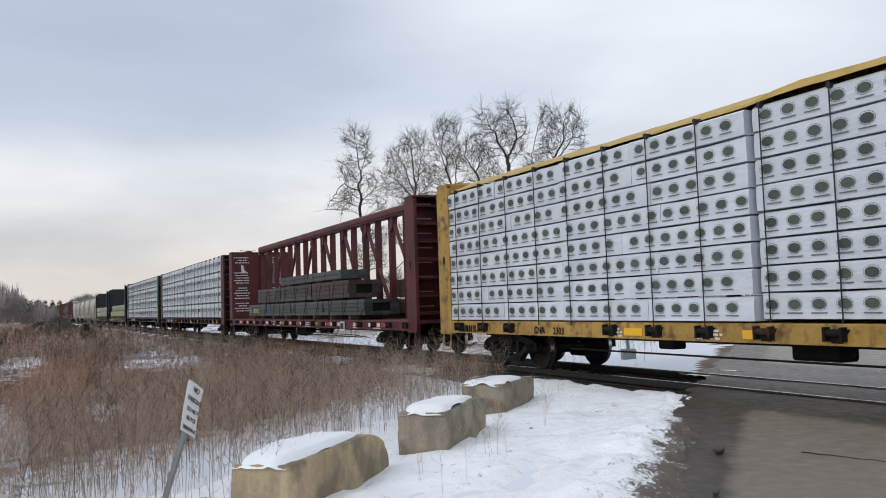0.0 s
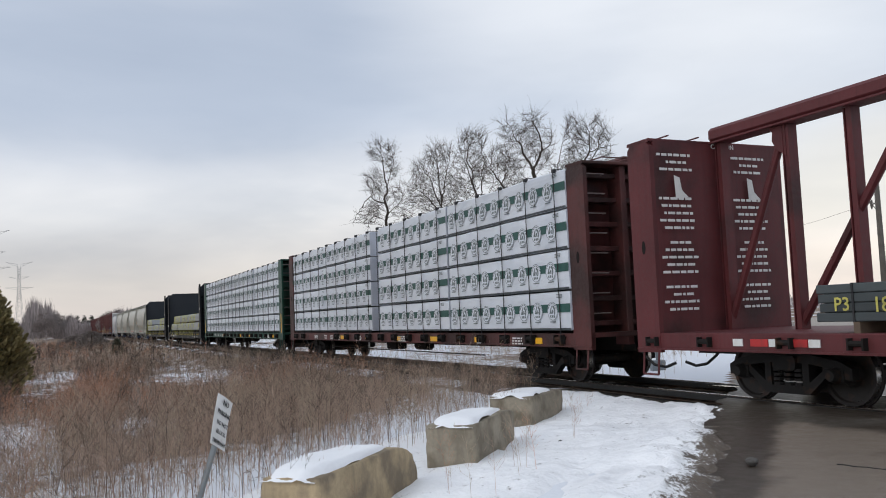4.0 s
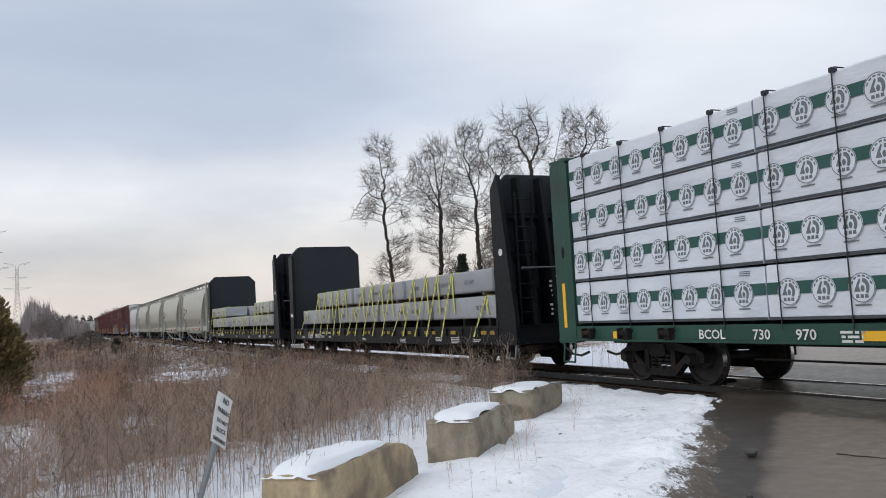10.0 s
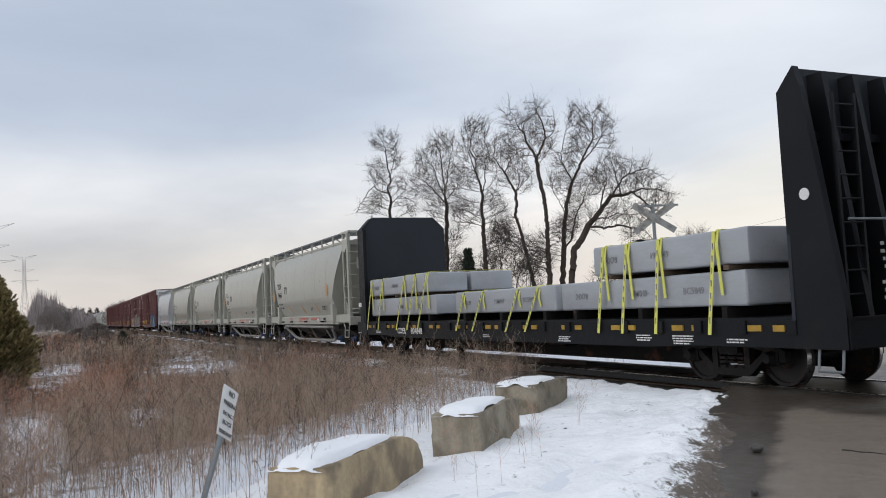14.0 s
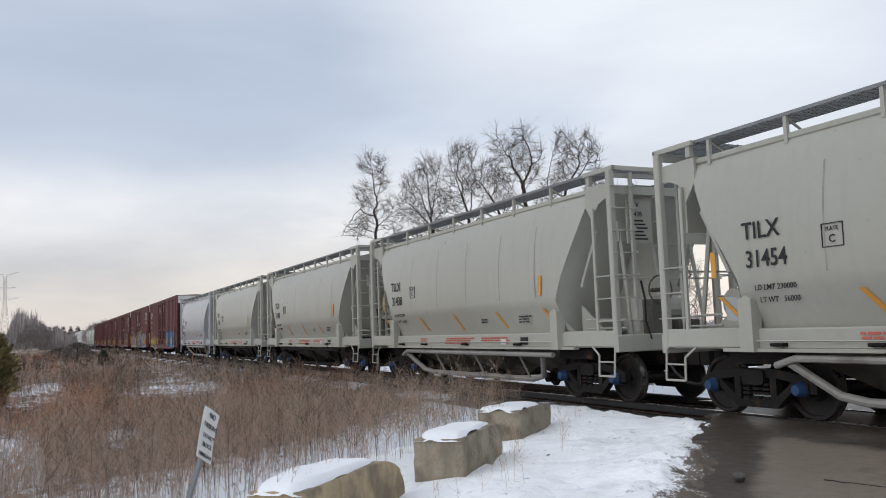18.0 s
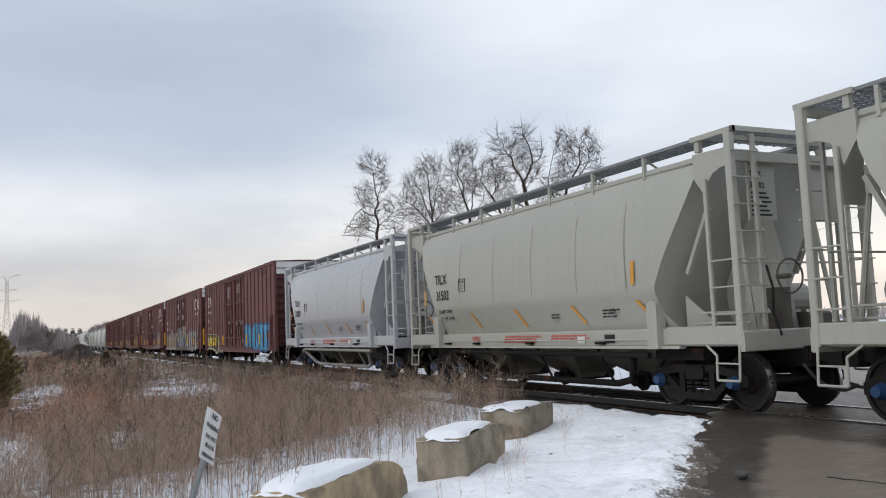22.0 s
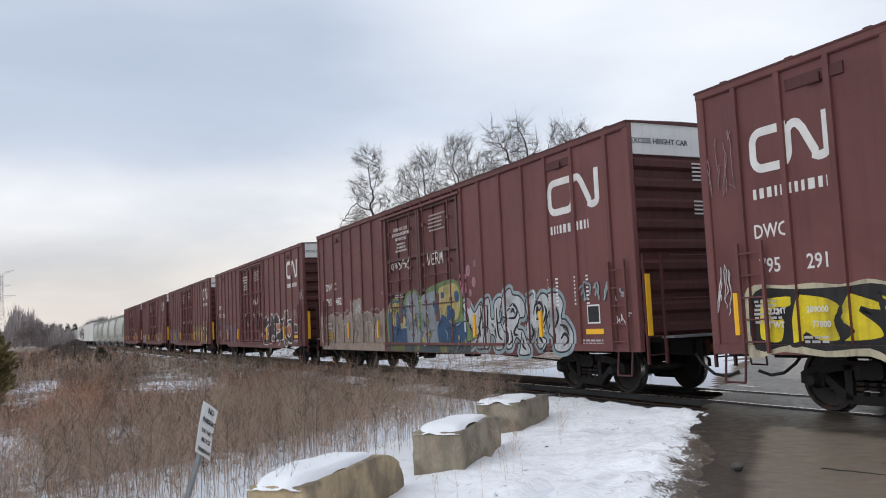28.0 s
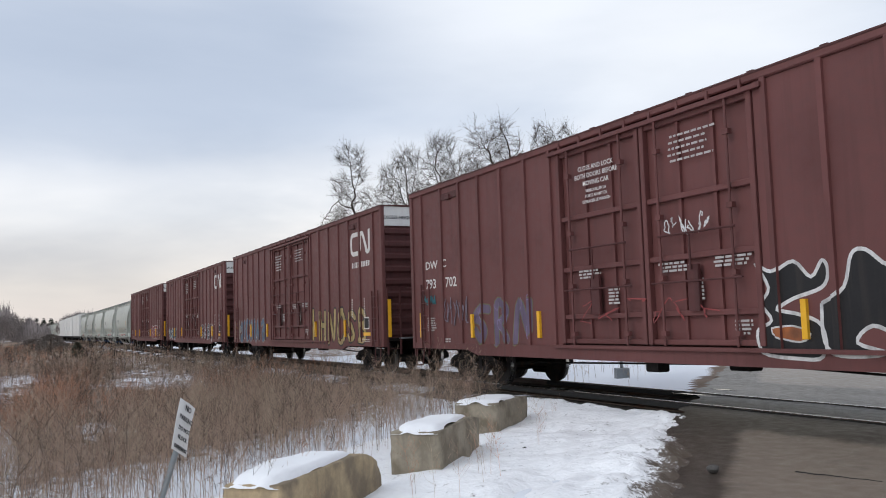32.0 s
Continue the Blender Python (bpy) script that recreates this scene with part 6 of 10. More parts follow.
LETTERS = {
    "F": [[(0.1, 0.0), (0.12, 1.0)], [(0.12, 0.92), (0.9, 1.0)], [(0.12, 0.48), (0.75, 0.55)]],
    "E": [[(0.9, 0.95), (0.2, 0.9), (0.15, 0.1), (0.9, 0.05)], [(0.2, 0.5), (0.75, 0.5)]],
    "S": [[(0.9, 0.85), (0.5, 1.0), (0.15, 0.75), (0.5, 0.5), (0.85, 0.25), (0.5, 0.02), (0.1, 0.15)]],
    "K": [[(0.15, 1.0), (0.15, 0.0)], [(0.95, 1.0), (0.25, 0.48), (0.95, 0.0)]],
    "O": [[(0.5, 1.0), (0.1, 0.75), (0.1, 0.25), (0.5, 0.0), (0.9, 0.25), (0.9, 0.75), (0.5, 1.0)]],
    "D": [[(0.2, 0.0), (0.2, 1.0)], [(0.2, 1.0), (0.75, 0.9), (0.85, 0.4), (0.2, 0.0)]],
    "N": [[(0.15, 0.0), (0.2, 0.95), (0.8, 0.05), (0.85, 1.0)]],
    "R": [[(0.15, 0.0), (0.15, 1.0), (0.8, 0.85), (0.7, 0.55), (0.2, 0.5)], [(0.4, 0.5), (0.95, 0.0)]],
    "B": [[(0.15, 0.0), (0.15, 1.0), (0.75, 0.9), (0.7, 0.58), (0.2, 0.52)], [(0.5, 0.52), (0.9, 0.35), (0.75, 0.05), (0.15, 0.0)]],
    "T": [[(0.5, 0.0), (0.5, 0.95)], [(0.05, 0.9), (0.95, 1.0)]],
    "C": [[(0.95, 0.9), (0.4, 1.0), (0.1, 0.5), (0.4, 0.0), (0.95, 0.12)]],
    "A": [[(0.1, 0.0), (0.5, 1.0), (0.9, 0.0)], [(0.25, 0.4), (0.75, 0.4)]],
    "H": [[(0.15, 0.0), (0.15, 1.0)], [(0.85, 0.0), (0.85, 1.0)], [(0.15, 0.5), (0.85, 0.5)]],
    "I": [[(0.5, 0.0), (0.5, 1.0)]],
    "Y": [[(0.1, 1.0), (0.5, 0.5), (0.9, 1.0)], [(0.5, 0.5), (0.45, -0.1)]],
    "V": [[(0.0, 1.0), (0.35, 0.0), (0.9, 0.95)]],
    "M": [[(0.05, 0.0), (0.25, 0.95), (0.5, 0.35), (0.75, 1.0), (0.95, 0.0)]],
    "Z": [[(0.05, 0.85), (0.45, 1.0), (0.6, 0.6), (0.2, 0.35), (0.45, 0.0), (0.95, 0.15)], [(0.45, 0.6), (0.95, 0.75), (0.7, 0.2)]],
    "W": [[(0.0, 0.6), (0.35, 1.0), (0.4, 0.3), (0.1, 0.1), (0.6, -0.05), (0.9, 0.4), (0.6, 0.75), (1.0, 1.0)]],
}


def clip(poly, axis, lo, hi):
    """The piece of a flat polygon of (x, z) points that lies between lo and hi along one axis."""
    for bound, sign in ((lo, 1), (hi, -1)):
        out = []
        for p, q in zip(poly, poly[1:] + poly[:1]):
            a, b = sign * (p[axis] - bound), sign * (q[axis] - bound)
            if a >= 0:
                out.append(p)
            if (a >= 0) != (b >= 0):
                t = a / (a - b)
                out.append((p[0] + (q[0] - p[0]) * t, p[1] + (q[1] - p[1]) * t))
        poly = out
        if len(poly) < 3:
            return []
    return poly


def drape(g, y0, ribs):
    """Lays flat paint onto a boxcar's side: over the sheets, the posts that stand proud, and the sill below."""
    posts = [e * (BOX_L / 2 - d) for e in (-1, 1) for d in ribs]
    out = G()
    for f, mi in zip(g.f, g.m):
        vs = [g.v[i] for i in f]
        if max(v[1] for v in vs) - min(v[1] for v in vs) > 1e-6:
            continue
        lift = -0.0015 + 0.4 * (vs[0][1] - y0)
        poly = [(v[0], v[2]) for v in vs]
        if sum(p[0] * q[1] - q[0] * p[1] for p, q in zip(poly, poly[1:] + poly[:1])) < 0:
            poly = poly[::-1]
        lo, hi = min(p[0] for p in poly), max(p[0] for p in poly)
        for piece, y in [(clip(poly, 1, 0.982, 9), -BOX_W + 0.04), (clip(poly, 1, 0.5, 0.978), -BOX_W + 0.01)] + [
                (clip(clip(poly, 0, x - 0.046, x + 0.046), 1, 0.982, 9) if clip(poly, 0, x - 0.046, x + 0.046) else [], -BOX_W - 0.006) for x in posts if lo < x + 0.046 and hi > x - 0.046]:
            if len(piece) > 2:
                out.add([(p[0], y + lift, p[1]) for p in piece], [tuple(range(len(piece)))], mi)
    return out


def spray_piece(car, letters, mats, edge, ribs, halo=0.0, fills=(), lines=(), line_w=0.03, accents=(), y=-BOX_W - 0.008):
    """Letters as rounded shapes with an outline: mats are fill, outline, halo, inner lines, accents."""
    g = G()
    k = 0
    for i, ol in enumerate(fills):
        g.prism(smooth_line(list(ol) + [ol[0]], 3)[:-1], "y", y - 0.001 - 0.001 * i, y, 2 if i == 0 else 1)
    if halo:
        for ol in letters:
            k += 1
            stroke(g, smooth_line(list(ol) + [ol[0]], 4), 2 * (edge + halo), y - 0.0001 * k, 0.0005, 2)
    for ol in letters:
        k += 1
        fine = smooth_line(list(ol) + [ol[0]], 4)
        g.prism(fine[:-1], "y", y - 0.004 - 0.0004 * k, y, 0)
        stroke(g, fine, 2 * edge, y - 0.0042 - 0.0004 * k, 0.0004, 1)
    for ol in accents:
        k += 1
        g.prism(smooth_line(list(ol) + [ol[0]], 3)[:-1], "y", y - 0.005 - 0.0004 * k, y, 4)
        stroke(g, smooth_line(list(ol) + [ol[0]], 3), edge, y - 0.0054 - 0.0004 * k, 0.0004, 1)
    for ol in lines:
        k += 1
        fat(g, ol, line_w, y - 0.006 - 0.0004 * k, 3, 0.6)
    return part("graffiti", drape(g, y, ribs), mats, car)


def graffiti(car, x0, x1, z0, z1, shapes, fill, line, seed, glow=None, inner=None, slant=0.1, y=-BOX_W - 0.008, weight=0.24, edge=0.07, halo=0.07, accents=(), drips=0, jag=0.03, strokes=2, ribs=None):
    """Spray-painted letters: halo, outline, fill, fine inner strokes and patches of colour."""
    r = random.Random(seed)
    n, H = len(shapes), z1 - z0
    wl = (x1 - x0) / n
    mats = [fill, line, glow or line, inner or line] + list(accents)
    g, lines = G(), []
    w = weight * H
    for i, ch in enumerate(shapes):
        up = r.uniform(-0.06, 0.06) * H
        wide = wl * r.uniform(0.86, 1.06)
        for seg in LETTERS[ch]:
            pts = []
            for a, b in seg:
                z = z0 + w * 0.5 + (H - w) * b + up * b + r.uniform(-jag, jag)
                pts.append((x0 + wl * i + wide * (0.12 + 0.76 * a) + slant * (z - z0) + r.uniform(-jag, jag), z))
            lines.append((i, pts))
    k = 0
    for layer, extra in ((2, 2 * edge + 2 * halo), (1, 2 * edge), (0, 0.0)):
        if layer == 2 and not glow:
            continue
        for i, pts in lines:
            k += 1
            fat(g, pts, w + extra, y - 0.0002 * k - (0.003 if layer < 2 else 0) - (0.003 if layer == 0 else 0), layer)
    base = y - 0.0002 * k - 0.008
    for i, pts in lines:
        for _ in range(strokes):
            px, pz = pts[r.randrange(len(pts))]
            a = r.uniform(0, 360)
            stroke(g, arc(px, pz, w * r.uniform(0.3, 0.8), w * r.uniform(0.3, 1.0), a, a + r.uniform(60, 150), 6), w * 0.09, base, 0.001, 3)
    if accents:
        for i in range(n):
            px, pz = x0 + wl * (i + r.uniform(0.3, 0.7)), z0 + H * r.uniform(0.3, 0.75)
            g.prism(arc(px, pz, w * r.uniform(0.4, 0.8), w * r.uniform(0.4, 0.8), 0, 330, 11), "y", y - 0.0036, y, 4 + i % len(accents))
    for _ in range(drips):
        px, pz, q = r.uniform(x0 - 0.1, x1 + 0.15), z1 + r.uniform(-0.05, 0.12), r.uniform(0.05, 0.10)
        g.prism(arc(px, pz, q, q, 0, 330, 11), "y", y - 0.0030, y, 2)
    return part("graffiti", drape(g, y, ribs or RIBS), mats, car)


def patch(car, outline, m, y):
    """One flat shape of spray paint with a rounded outline of (x, z) points."""
    pts = smooth_line(list(outline) + [outline[0]], 4)[:-1]
    return part("paint_patch", G().prism(pts, "y", y - 0.001, y), m, car)


def scrawl(car, x0, x1, z0, z1, n, m, seed, w=0.022, y=-BOX_W + 0.018):
    """A thin hand-drawn scrawl."""
    r, g = random.Random(seed), G()
    for i in range(n):
        cx = x0 + (x1 - x0) * (i + 0.5) / n
        pts = [(cx + r.uniform(-0.6, 0.6) * (x1 - x0) / n, r.uniform(z0, z1)) for _ in range(5)]
        fine = []
        for a, b in zip(pts[:-1], pts[1:]):
            fine += [(a[0] + (b[0] - a[0]) * k / 4 + 0.02 * math.sin(k * 1.7), a[1] + (b[1] - a[1]) * k / 4) for k in range(4)]
        stroke(g, fine, w, y, 0.004)
    return part("scrawl", g, m, car)


def wash(car, x0, x1, z0, z1, m, seed, y=-BOX_W + 0.026, jag=0.2):
    """A patch of overspray with an uneven top."""
    r, g = random.Random(seed), G()
    n = max(8, int((x1 - x0) / 0.22))
    top = [z1 + r.uniform(-jag, jag) for _ in range(n + 1)]
    top = [(top[max(0, i - 1)] + 2 * top[i] + top[min(n, i + 1)]) / 4 for i in range(n + 1)]
    g.prism([(x0 + (x1 - x0) * i / n, top[i]) for i in range(n + 1)] + [(x1, z0), (x0, z0)], "y", y - 0.006, y)
    return part("overspray", g, m, car)


BOX0, BOX_PITCH = -219.04, 20.78
CARS = []


def place(car, x):
    car.location = (x, TRACK_Y, 0)
    CARS.append((car, x))
    return car


def take_wheels(car):
    for o in car.children_recursive:
        if o.name.startswith("wheelset"):
            WHEELSETS[-1 if o.location.x < 0 else 1].append(o)


box = [boxcar_base(NARROW_RIBS), boxcar_base(RIBS)]
for k in range(2, 6):
    c = copy_thing(box[1], Matrix())
    take_wheels(c)
    box.append(c)
for k, c in enumerate(box):
    place(c, BOX0 - BOX_PITCH * k - (0.25 if k == 0 else 0.0))
h = BOX_L / 2
YF = -BOX_W + 0.036
YG = -BOX_W - 0.008
white, black = gpaint("white", (0.66, 0.66, 0.66)), gpaint("black", (0.012, 0.012, 0.014))
tan, silver, dkgrey = gpaint("tan", (0.30, 0.235, 0.195)), gpaint("silver", (0.47, 0.485, 0.50)), gpaint("slate", (0.055, 0.065, 0.08))
blue, navy, yel = gpaint("sky_blue", (0.045, 0.30, 0.52)), gpaint("navy", (0.02, 0.06, 0.16)), gpaint("yellow", (0.70, 0.55, 0.02))
buff, ochre, teal, pink = gpaint("buff", (0.40, 0.31, 0.13)), gpaint("rust_orange", (0.40, 0.13, 0.045)), gpaint("teal", (0.05, 0.20, 0.24)), gpaint("pink", (0.45, 0.16, 0.24))
# outlines of the painted letters, in metres from the car's middle and over the rail
BLUE_A = [(2.67, 2.08), (3.15, 2.18), (3.7, 2.13), (3.96, 1.97), (3.96, 1.58), (3.69, 1.0), (3.13, 0.95), (2.79, 1.0), (2.62, 1.19), (2.74, 1.61)]
BLUE_B = [(4.01, 1.99), (4.27, 2.08), (4.52, 1.95), (4.62, 1.56), (4.63, 1.08), (4.31, 0.94), (3.86, 0.95), (3.88, 1.38)]
BLUE_C = [(4.67, 2.04), (5.13, 2.16), (5.5, 2.17), (5.62, 2.04), (5.49, 1.54), (5.67, 1.17), (5.58, 0.91), (5.0, 0.89), (4.72, 0.99), (4.71, 1.46)]
BLUE_D = [(5.66, 2.07), (6.04, 2.16), (6.55, 2.11), (6.82, 2.01), (6.89, 1.76), (6.74, 1.55), (6.94, 1.16), (6.86, 0.9), (6.42, 0.85), (6.0, 0.9), (5.75, 1.08), (5.71, 1.53)]
BLUE_E = [(6.86, 2.09), (7.42, 2.12), (8.08, 2.11), (8.17, 2.0), (8.05, 1.8), (7.65, 1.73), (7.77, 1.48), (7.98, 1.15), (7.88, 0.91), (7.44, 0.82), (6.99, 0.89), (7.06, 1.33), (7.07, 1.67), (6.82, 1.77)]
BLUE = [BLUE_A, BLUE_B, BLUE_C, BLUE_D, BLUE_E]
YELLOW_A = [(-8.41, 1.67), (-7.8, 1.68), (-7.85, 1.49), (-8.14, 1.47), (-8.15, 1.36), (-7.96, 1.35), (-8.03, 1.01), (-8.35, 1.0), (-8.47, 1.13)]
YELLOW_B = [(-7.7, 1.71), (-7.22, 1.63), (-7.01, 1.48), (-7.12, 1.3), (-7.06, 1.03), (-7.4, 1.01), (-7.62, 1.12), (-7.65, 1.01), (-7.87, 1.01), (-7.81, 1.43)]
YELLOW_C = [(-6.88, 1.69), (-6.42, 1.53), (-6.28, 1.39), (-6.59, 1.4), (-6.74, 1.44), (-6.45, 1.22), (-6.47, 1.04), (-7.06, 1.01), (-6.88, 1.16), (-7.08, 1.34)]
YELLOW_D = [(-6.46, 1.66), (-6.17, 1.52), (-6.13, 1.42), (-5.77, 1.64), (-5.47, 1.6), (-5.8, 1.31), (-5.53, 1.04), (-5.92, 1.02), (-6.15, 1.18), (-6.32, 1.01), (-6.39, 1.26)]
YELLOW_E = [(-5.33, 1.43), (-5.1, 1.52), (-4.86, 1.45), (-4.79, 1.23), (-4.84, 1.02), (-5.37, 1.02), (-5.52, 1.11), (-5.43, 1.27)]
YELLOW = [YELLOW_A, YELLOW_B, YELLOW_C, YELLOW_D, YELLOW_E]
YEL_BACK_A = [(-8.57, 1.66), (-8.36, 1.79), (-7.74, 1.75), (-6.98, 1.74), (-6.55, 1.76), (-6.15, 1.69), (-5.76, 1.7), (-5.31, 1.63), (-4.89, 1.55), (-4.73, 1.35), (-4.8, 0.99), (-5.01, 0.74), (-5.41, 0.65), (-5.75, 0.85), (-6.24, 0.79), (-6.63, 0.94), (-7.29, 0.9), (-7.88, 0.98), (-8.52, 0.91)]
YEL_BACK_B = [(-8.66, 1.68), (-8.49, 1.85), (-7.91, 1.81), (-7.43, 1.82), (-6.98, 1.77), (-6.6, 1.82), (-6.24, 1.75), (-6.04, 1.82), (-5.76, 1.72), (-5.52, 1.75), (-5.31, 1.66), (-5.09, 1.67), (-4.84, 1.61), (-4.65, 1.61), (-4.61, 1.47), (-4.69, 1.11), (-4.7, 0.83), (-4.85, 0.68), (-5.33, 0.57), (-5.69, 0.59), (-5.85, 0.8), (-6.25, 0.71), (-6.64, 0.84), (-7.3, 0.82), (-8.01, 0.88), (-8.58, 0.77), (-8.67, 0.97)]
YEL_BACK = [YEL_BACK_A, YEL_BACK_B]
SILVER_A = [(2.6, 1.94), (2.84, 1.99), (3.0, 1.85), (3.16, 1.72), (3.39, 1.89), (3.61, 1.97), (3.64, 1.7), (3.53, 1.41), (3.58, 1.12), (3.66, 0.88), (3.29, 0.85), (3.23, 1.06), (3.04, 0.88), (2.68, 0.87), (2.78, 1.18), (2.54, 1.31), (2.65, 1.5), (2.84, 1.55)]
SILVER_B = [(3.72, 2.02), (3.9, 2.04), (3.97, 1.8), (3.97, 1.57), (4.12, 1.56), (4.15, 1.9), (4.39, 2.03), (4.52, 1.96), (4.39, 1.67), (4.45, 1.39), (4.56, 1.27), (4.61, 1.0), (4.45, 0.84), (4.16, 0.86), (4.11, 1.11), (3.93, 1.17), (3.86, 0.88), (3.62, 0.88), (3.7, 1.29), (3.63, 1.64)]
SILVER_C = [(4.51, 1.83), (4.72, 2.14), (4.93, 2.2), (5.02, 2.06), (5.31, 2.01), (5.51, 1.82), (5.48, 1.56), (5.26, 1.52), (5.17, 1.31), (5.39, 1.26), (5.52, 1.05), (5.69, 0.9), (5.67, 0.75), (5.24, 0.74), (5.3, 0.95), (5.09, 1.11), (4.9, 0.87), (4.66, 0.89), (4.76, 1.16), (4.57, 1.33), (4.73, 1.54), (4.56, 1.6)]
SILVER_D = [(5.67, 1.96), (5.89, 2.04), (5.98, 1.86), (6.19, 2.02), (6.41, 1.98), (6.51, 1.76), (6.42, 1.57), (6.3, 1.39), (6.16, 1.15), (6.32, 1.05), (6.13, 0.86), (5.95, 1.0), (5.89, 1.25), (5.7, 1.05), (5.54, 1.26), (5.69, 1.5), (5.62, 1.76)]
SILVER_E = [(6.45, 2.0), (6.78, 2.01), (7.01, 1.8), (6.91, 1.5), (7.08, 1.45), (7.3, 1.2), (7.24, 0.91), (6.95, 0.81), (6.67, 0.86), (6.62, 1.11), (6.41, 1.21), (6.56, 1.56)]
SILVER = [SILVER_A, SILVER_B, SILVER_C, SILVER_D, SILVER_E]
SILVER_LINES_A = [[(3.07, 1.64), (3.19, 1.33), (2.97, 1.06)], [(3.47, 1.83), (3.49, 1.62), (3.39, 1.38), (3.42, 1.12)], [(2.9, 1.43), (2.94, 1.24), (2.87, 1.0)], [(3.82, 1.87), (3.8, 1.52), (3.75, 1.23)]]
SILVER_LINES_B = [[(4.25, 1.78), (4.26, 1.45), (4.3, 1.17), (4.46, 1.06)], [(3.99, 1.43), (4.13, 1.31), (4.18, 1.11)], [(4.74, 1.7), (5.0, 1.84), (5.18, 1.71), (5.07, 1.55), (4.8, 1.54)], [(4.91, 1.67), (5.02, 1.73), (5.06, 1.63)]]
SILVER_LINES_C = [[(4.87, 1.27), (4.92, 1.05), (4.77, 0.95)], [(5.22, 1.44), (5.0, 1.21), (5.16, 1.16)], [(5.37, 1.1), (5.42, 0.93), (5.53, 0.85)], [(5.87, 1.6), (5.95, 1.79), (6.15, 1.83), (6.24, 1.68), (6.14, 1.51), (5.97, 1.49)]]
SILVER_LINES_D = [[(5.97, 1.59), (6.03, 1.74), (6.07, 1.61), (6.15, 1.73)], [(5.76, 1.38), (5.83, 1.2), (5.74, 1.13)], [(6.04, 1.3), (6.08, 1.1), (6.18, 1.0)], [(6.31, 1.77), (6.37, 1.62), (6.24, 1.41)]]
SILVER_LINES_E = [[(6.75, 1.71), (6.81, 1.51), (6.68, 1.31)], [(6.87, 1.08), (7.02, 1.18), (7.13, 1.06), (7.0, 0.94)], [(6.86, 1.36), (7.07, 1.3), (7.16, 1.15)]]
SILVER_LINES = SILVER_LINES_A + SILVER_LINES_B + SILVER_LINES_C + SILVER_LINES_D + SILVER_LINES_E
BLACK_A = [(2.35, 2.2), (2.65, 2.06), (3.02, 2.18), (3.29, 1.95), (3.48, 2.16), (3.56, 2.01), (3.45, 1.8), (2.98, 1.67), (2.73, 1.53), (3.08, 1.45), (3.41, 1.3), (3.43, 0.9), (3.03, 0.86), (2.43, 0.93), (2.33, 1.23), (2.59, 1.38), (2.43, 1.62), (2.57, 1.84)]
BLACK_B = [(3.43, 1.59), (3.78, 1.79), (3.92, 2.2), (4.13, 2.24), (4.41, 2.03), (4.62, 2.15), (4.96, 2.25), (5.17, 2.05), (5.26, 2.14), (5.38, 1.94), (5.14, 1.73), (4.78, 1.81), (4.48, 1.69), (4.75, 1.48), (4.92, 1.34), (4.53, 1.18), (4.15, 1.29), (3.92, 1.08), (4.32, 0.95), (3.7, 0.91), (3.44, 1.08)]
BLACK_C = [(4.74, 1.35), (5.11, 1.41), (5.46, 1.46), (5.81, 1.58), (5.67, 1.83), (5.24, 1.92), (5.51, 1.96), (6.0, 1.99), (6.18, 2.16), (6.34, 2.32), (6.41, 2.21), (6.16, 1.92), (5.97, 1.63), (6.11, 1.44), (6.32, 1.2), (6.59, 0.97), (6.72, 0.83), (6.43, 0.8), (6.08, 1.08), (5.76, 1.08), (5.59, 1.02), (5.24, 0.83), (5.08, 1.08), (4.71, 1.02), (4.53, 1.18)]
BLACK_D = [(6.39, 2.03), (6.64, 2.33), (6.85, 2.28), (6.81, 2.0), (6.67, 1.83), (6.96, 1.92), (7.36, 1.91), (7.5, 1.73), (7.44, 1.41), (7.38, 1.09), (7.43, 0.95), (6.87, 0.97), (6.67, 1.08), (6.41, 1.32), (6.69, 1.26), (7.03, 1.2), (7.25, 1.41), (7.21, 1.69), (6.94, 1.76), (6.58, 1.61), (6.44, 1.67)]
BLACK = [BLACK_A, BLACK_B, BLACK_C, BLACK_D]
ORANGE = [
    [(4.77, 1.71), (5.14, 1.79), (5.66, 1.74), (5.56, 1.58), (5.21, 1.53), (4.9, 1.57)],
    [(6.73, 1.66), (7.01, 1.7), (7.13, 1.58), (6.9, 1.31), (6.73, 1.28), (6.64, 1.49)],
    [(2.58, 1.27), (2.95, 1.3), (3.23, 1.19), (3.05, 1.08), (2.64, 1.16)]]
# first boxcar: mark at its rear end, yellow and blue graffiti
c = box[0]
tagged(c, "oxide-red boxcar with yellow and sky-blue graffiti")
for o in list(c.children):
    kind = o.name.split(".")[0]
    xs = [v.co.x for v in o.data.vertices] if kind in ("data_plate", "small_lettering", "reflector") else [0]
    if (kind == "data_plate" and min(xs) > h - 2.5) or (kind == "small_lettering" and h - 3.2 < min(xs) < h - 0.5) or (kind == "reflector" and min(xs) > h):
        bpy.data.objects.remove(o)
bars(c, h - 1.02, 2.22, 0.22, 9, M_letter_dim, YF, 31, 0.04, 0.09, piece=(0.05, 0.1))
scrawl(c, h - 0.52, h - 0.28, 1.3, 2.0, 3, M_letter_dim, 34, 0.02)
ribbon_mark(c, -h + 1.0, -h + 2.42, 3.46, 4.12, YF)
bars(c, -h + 0.98, 3.24, 1.5, 1, M_letter, YF, 3, 0.15, 0.2, piece=(0.035, 0.11), space=0.06)
words(c, "DWC", -h + 0.96, 2.52, 0.29, M_letter, YF, squeeze=0.86)
words(c, "795", -h + 1.02, 2.02, 0.29, M_letter, YF, squeeze=0.92)
words(c, "291", -h + 1.86, 2.02, 0.29, M_letter, YF, squeeze=0.92)
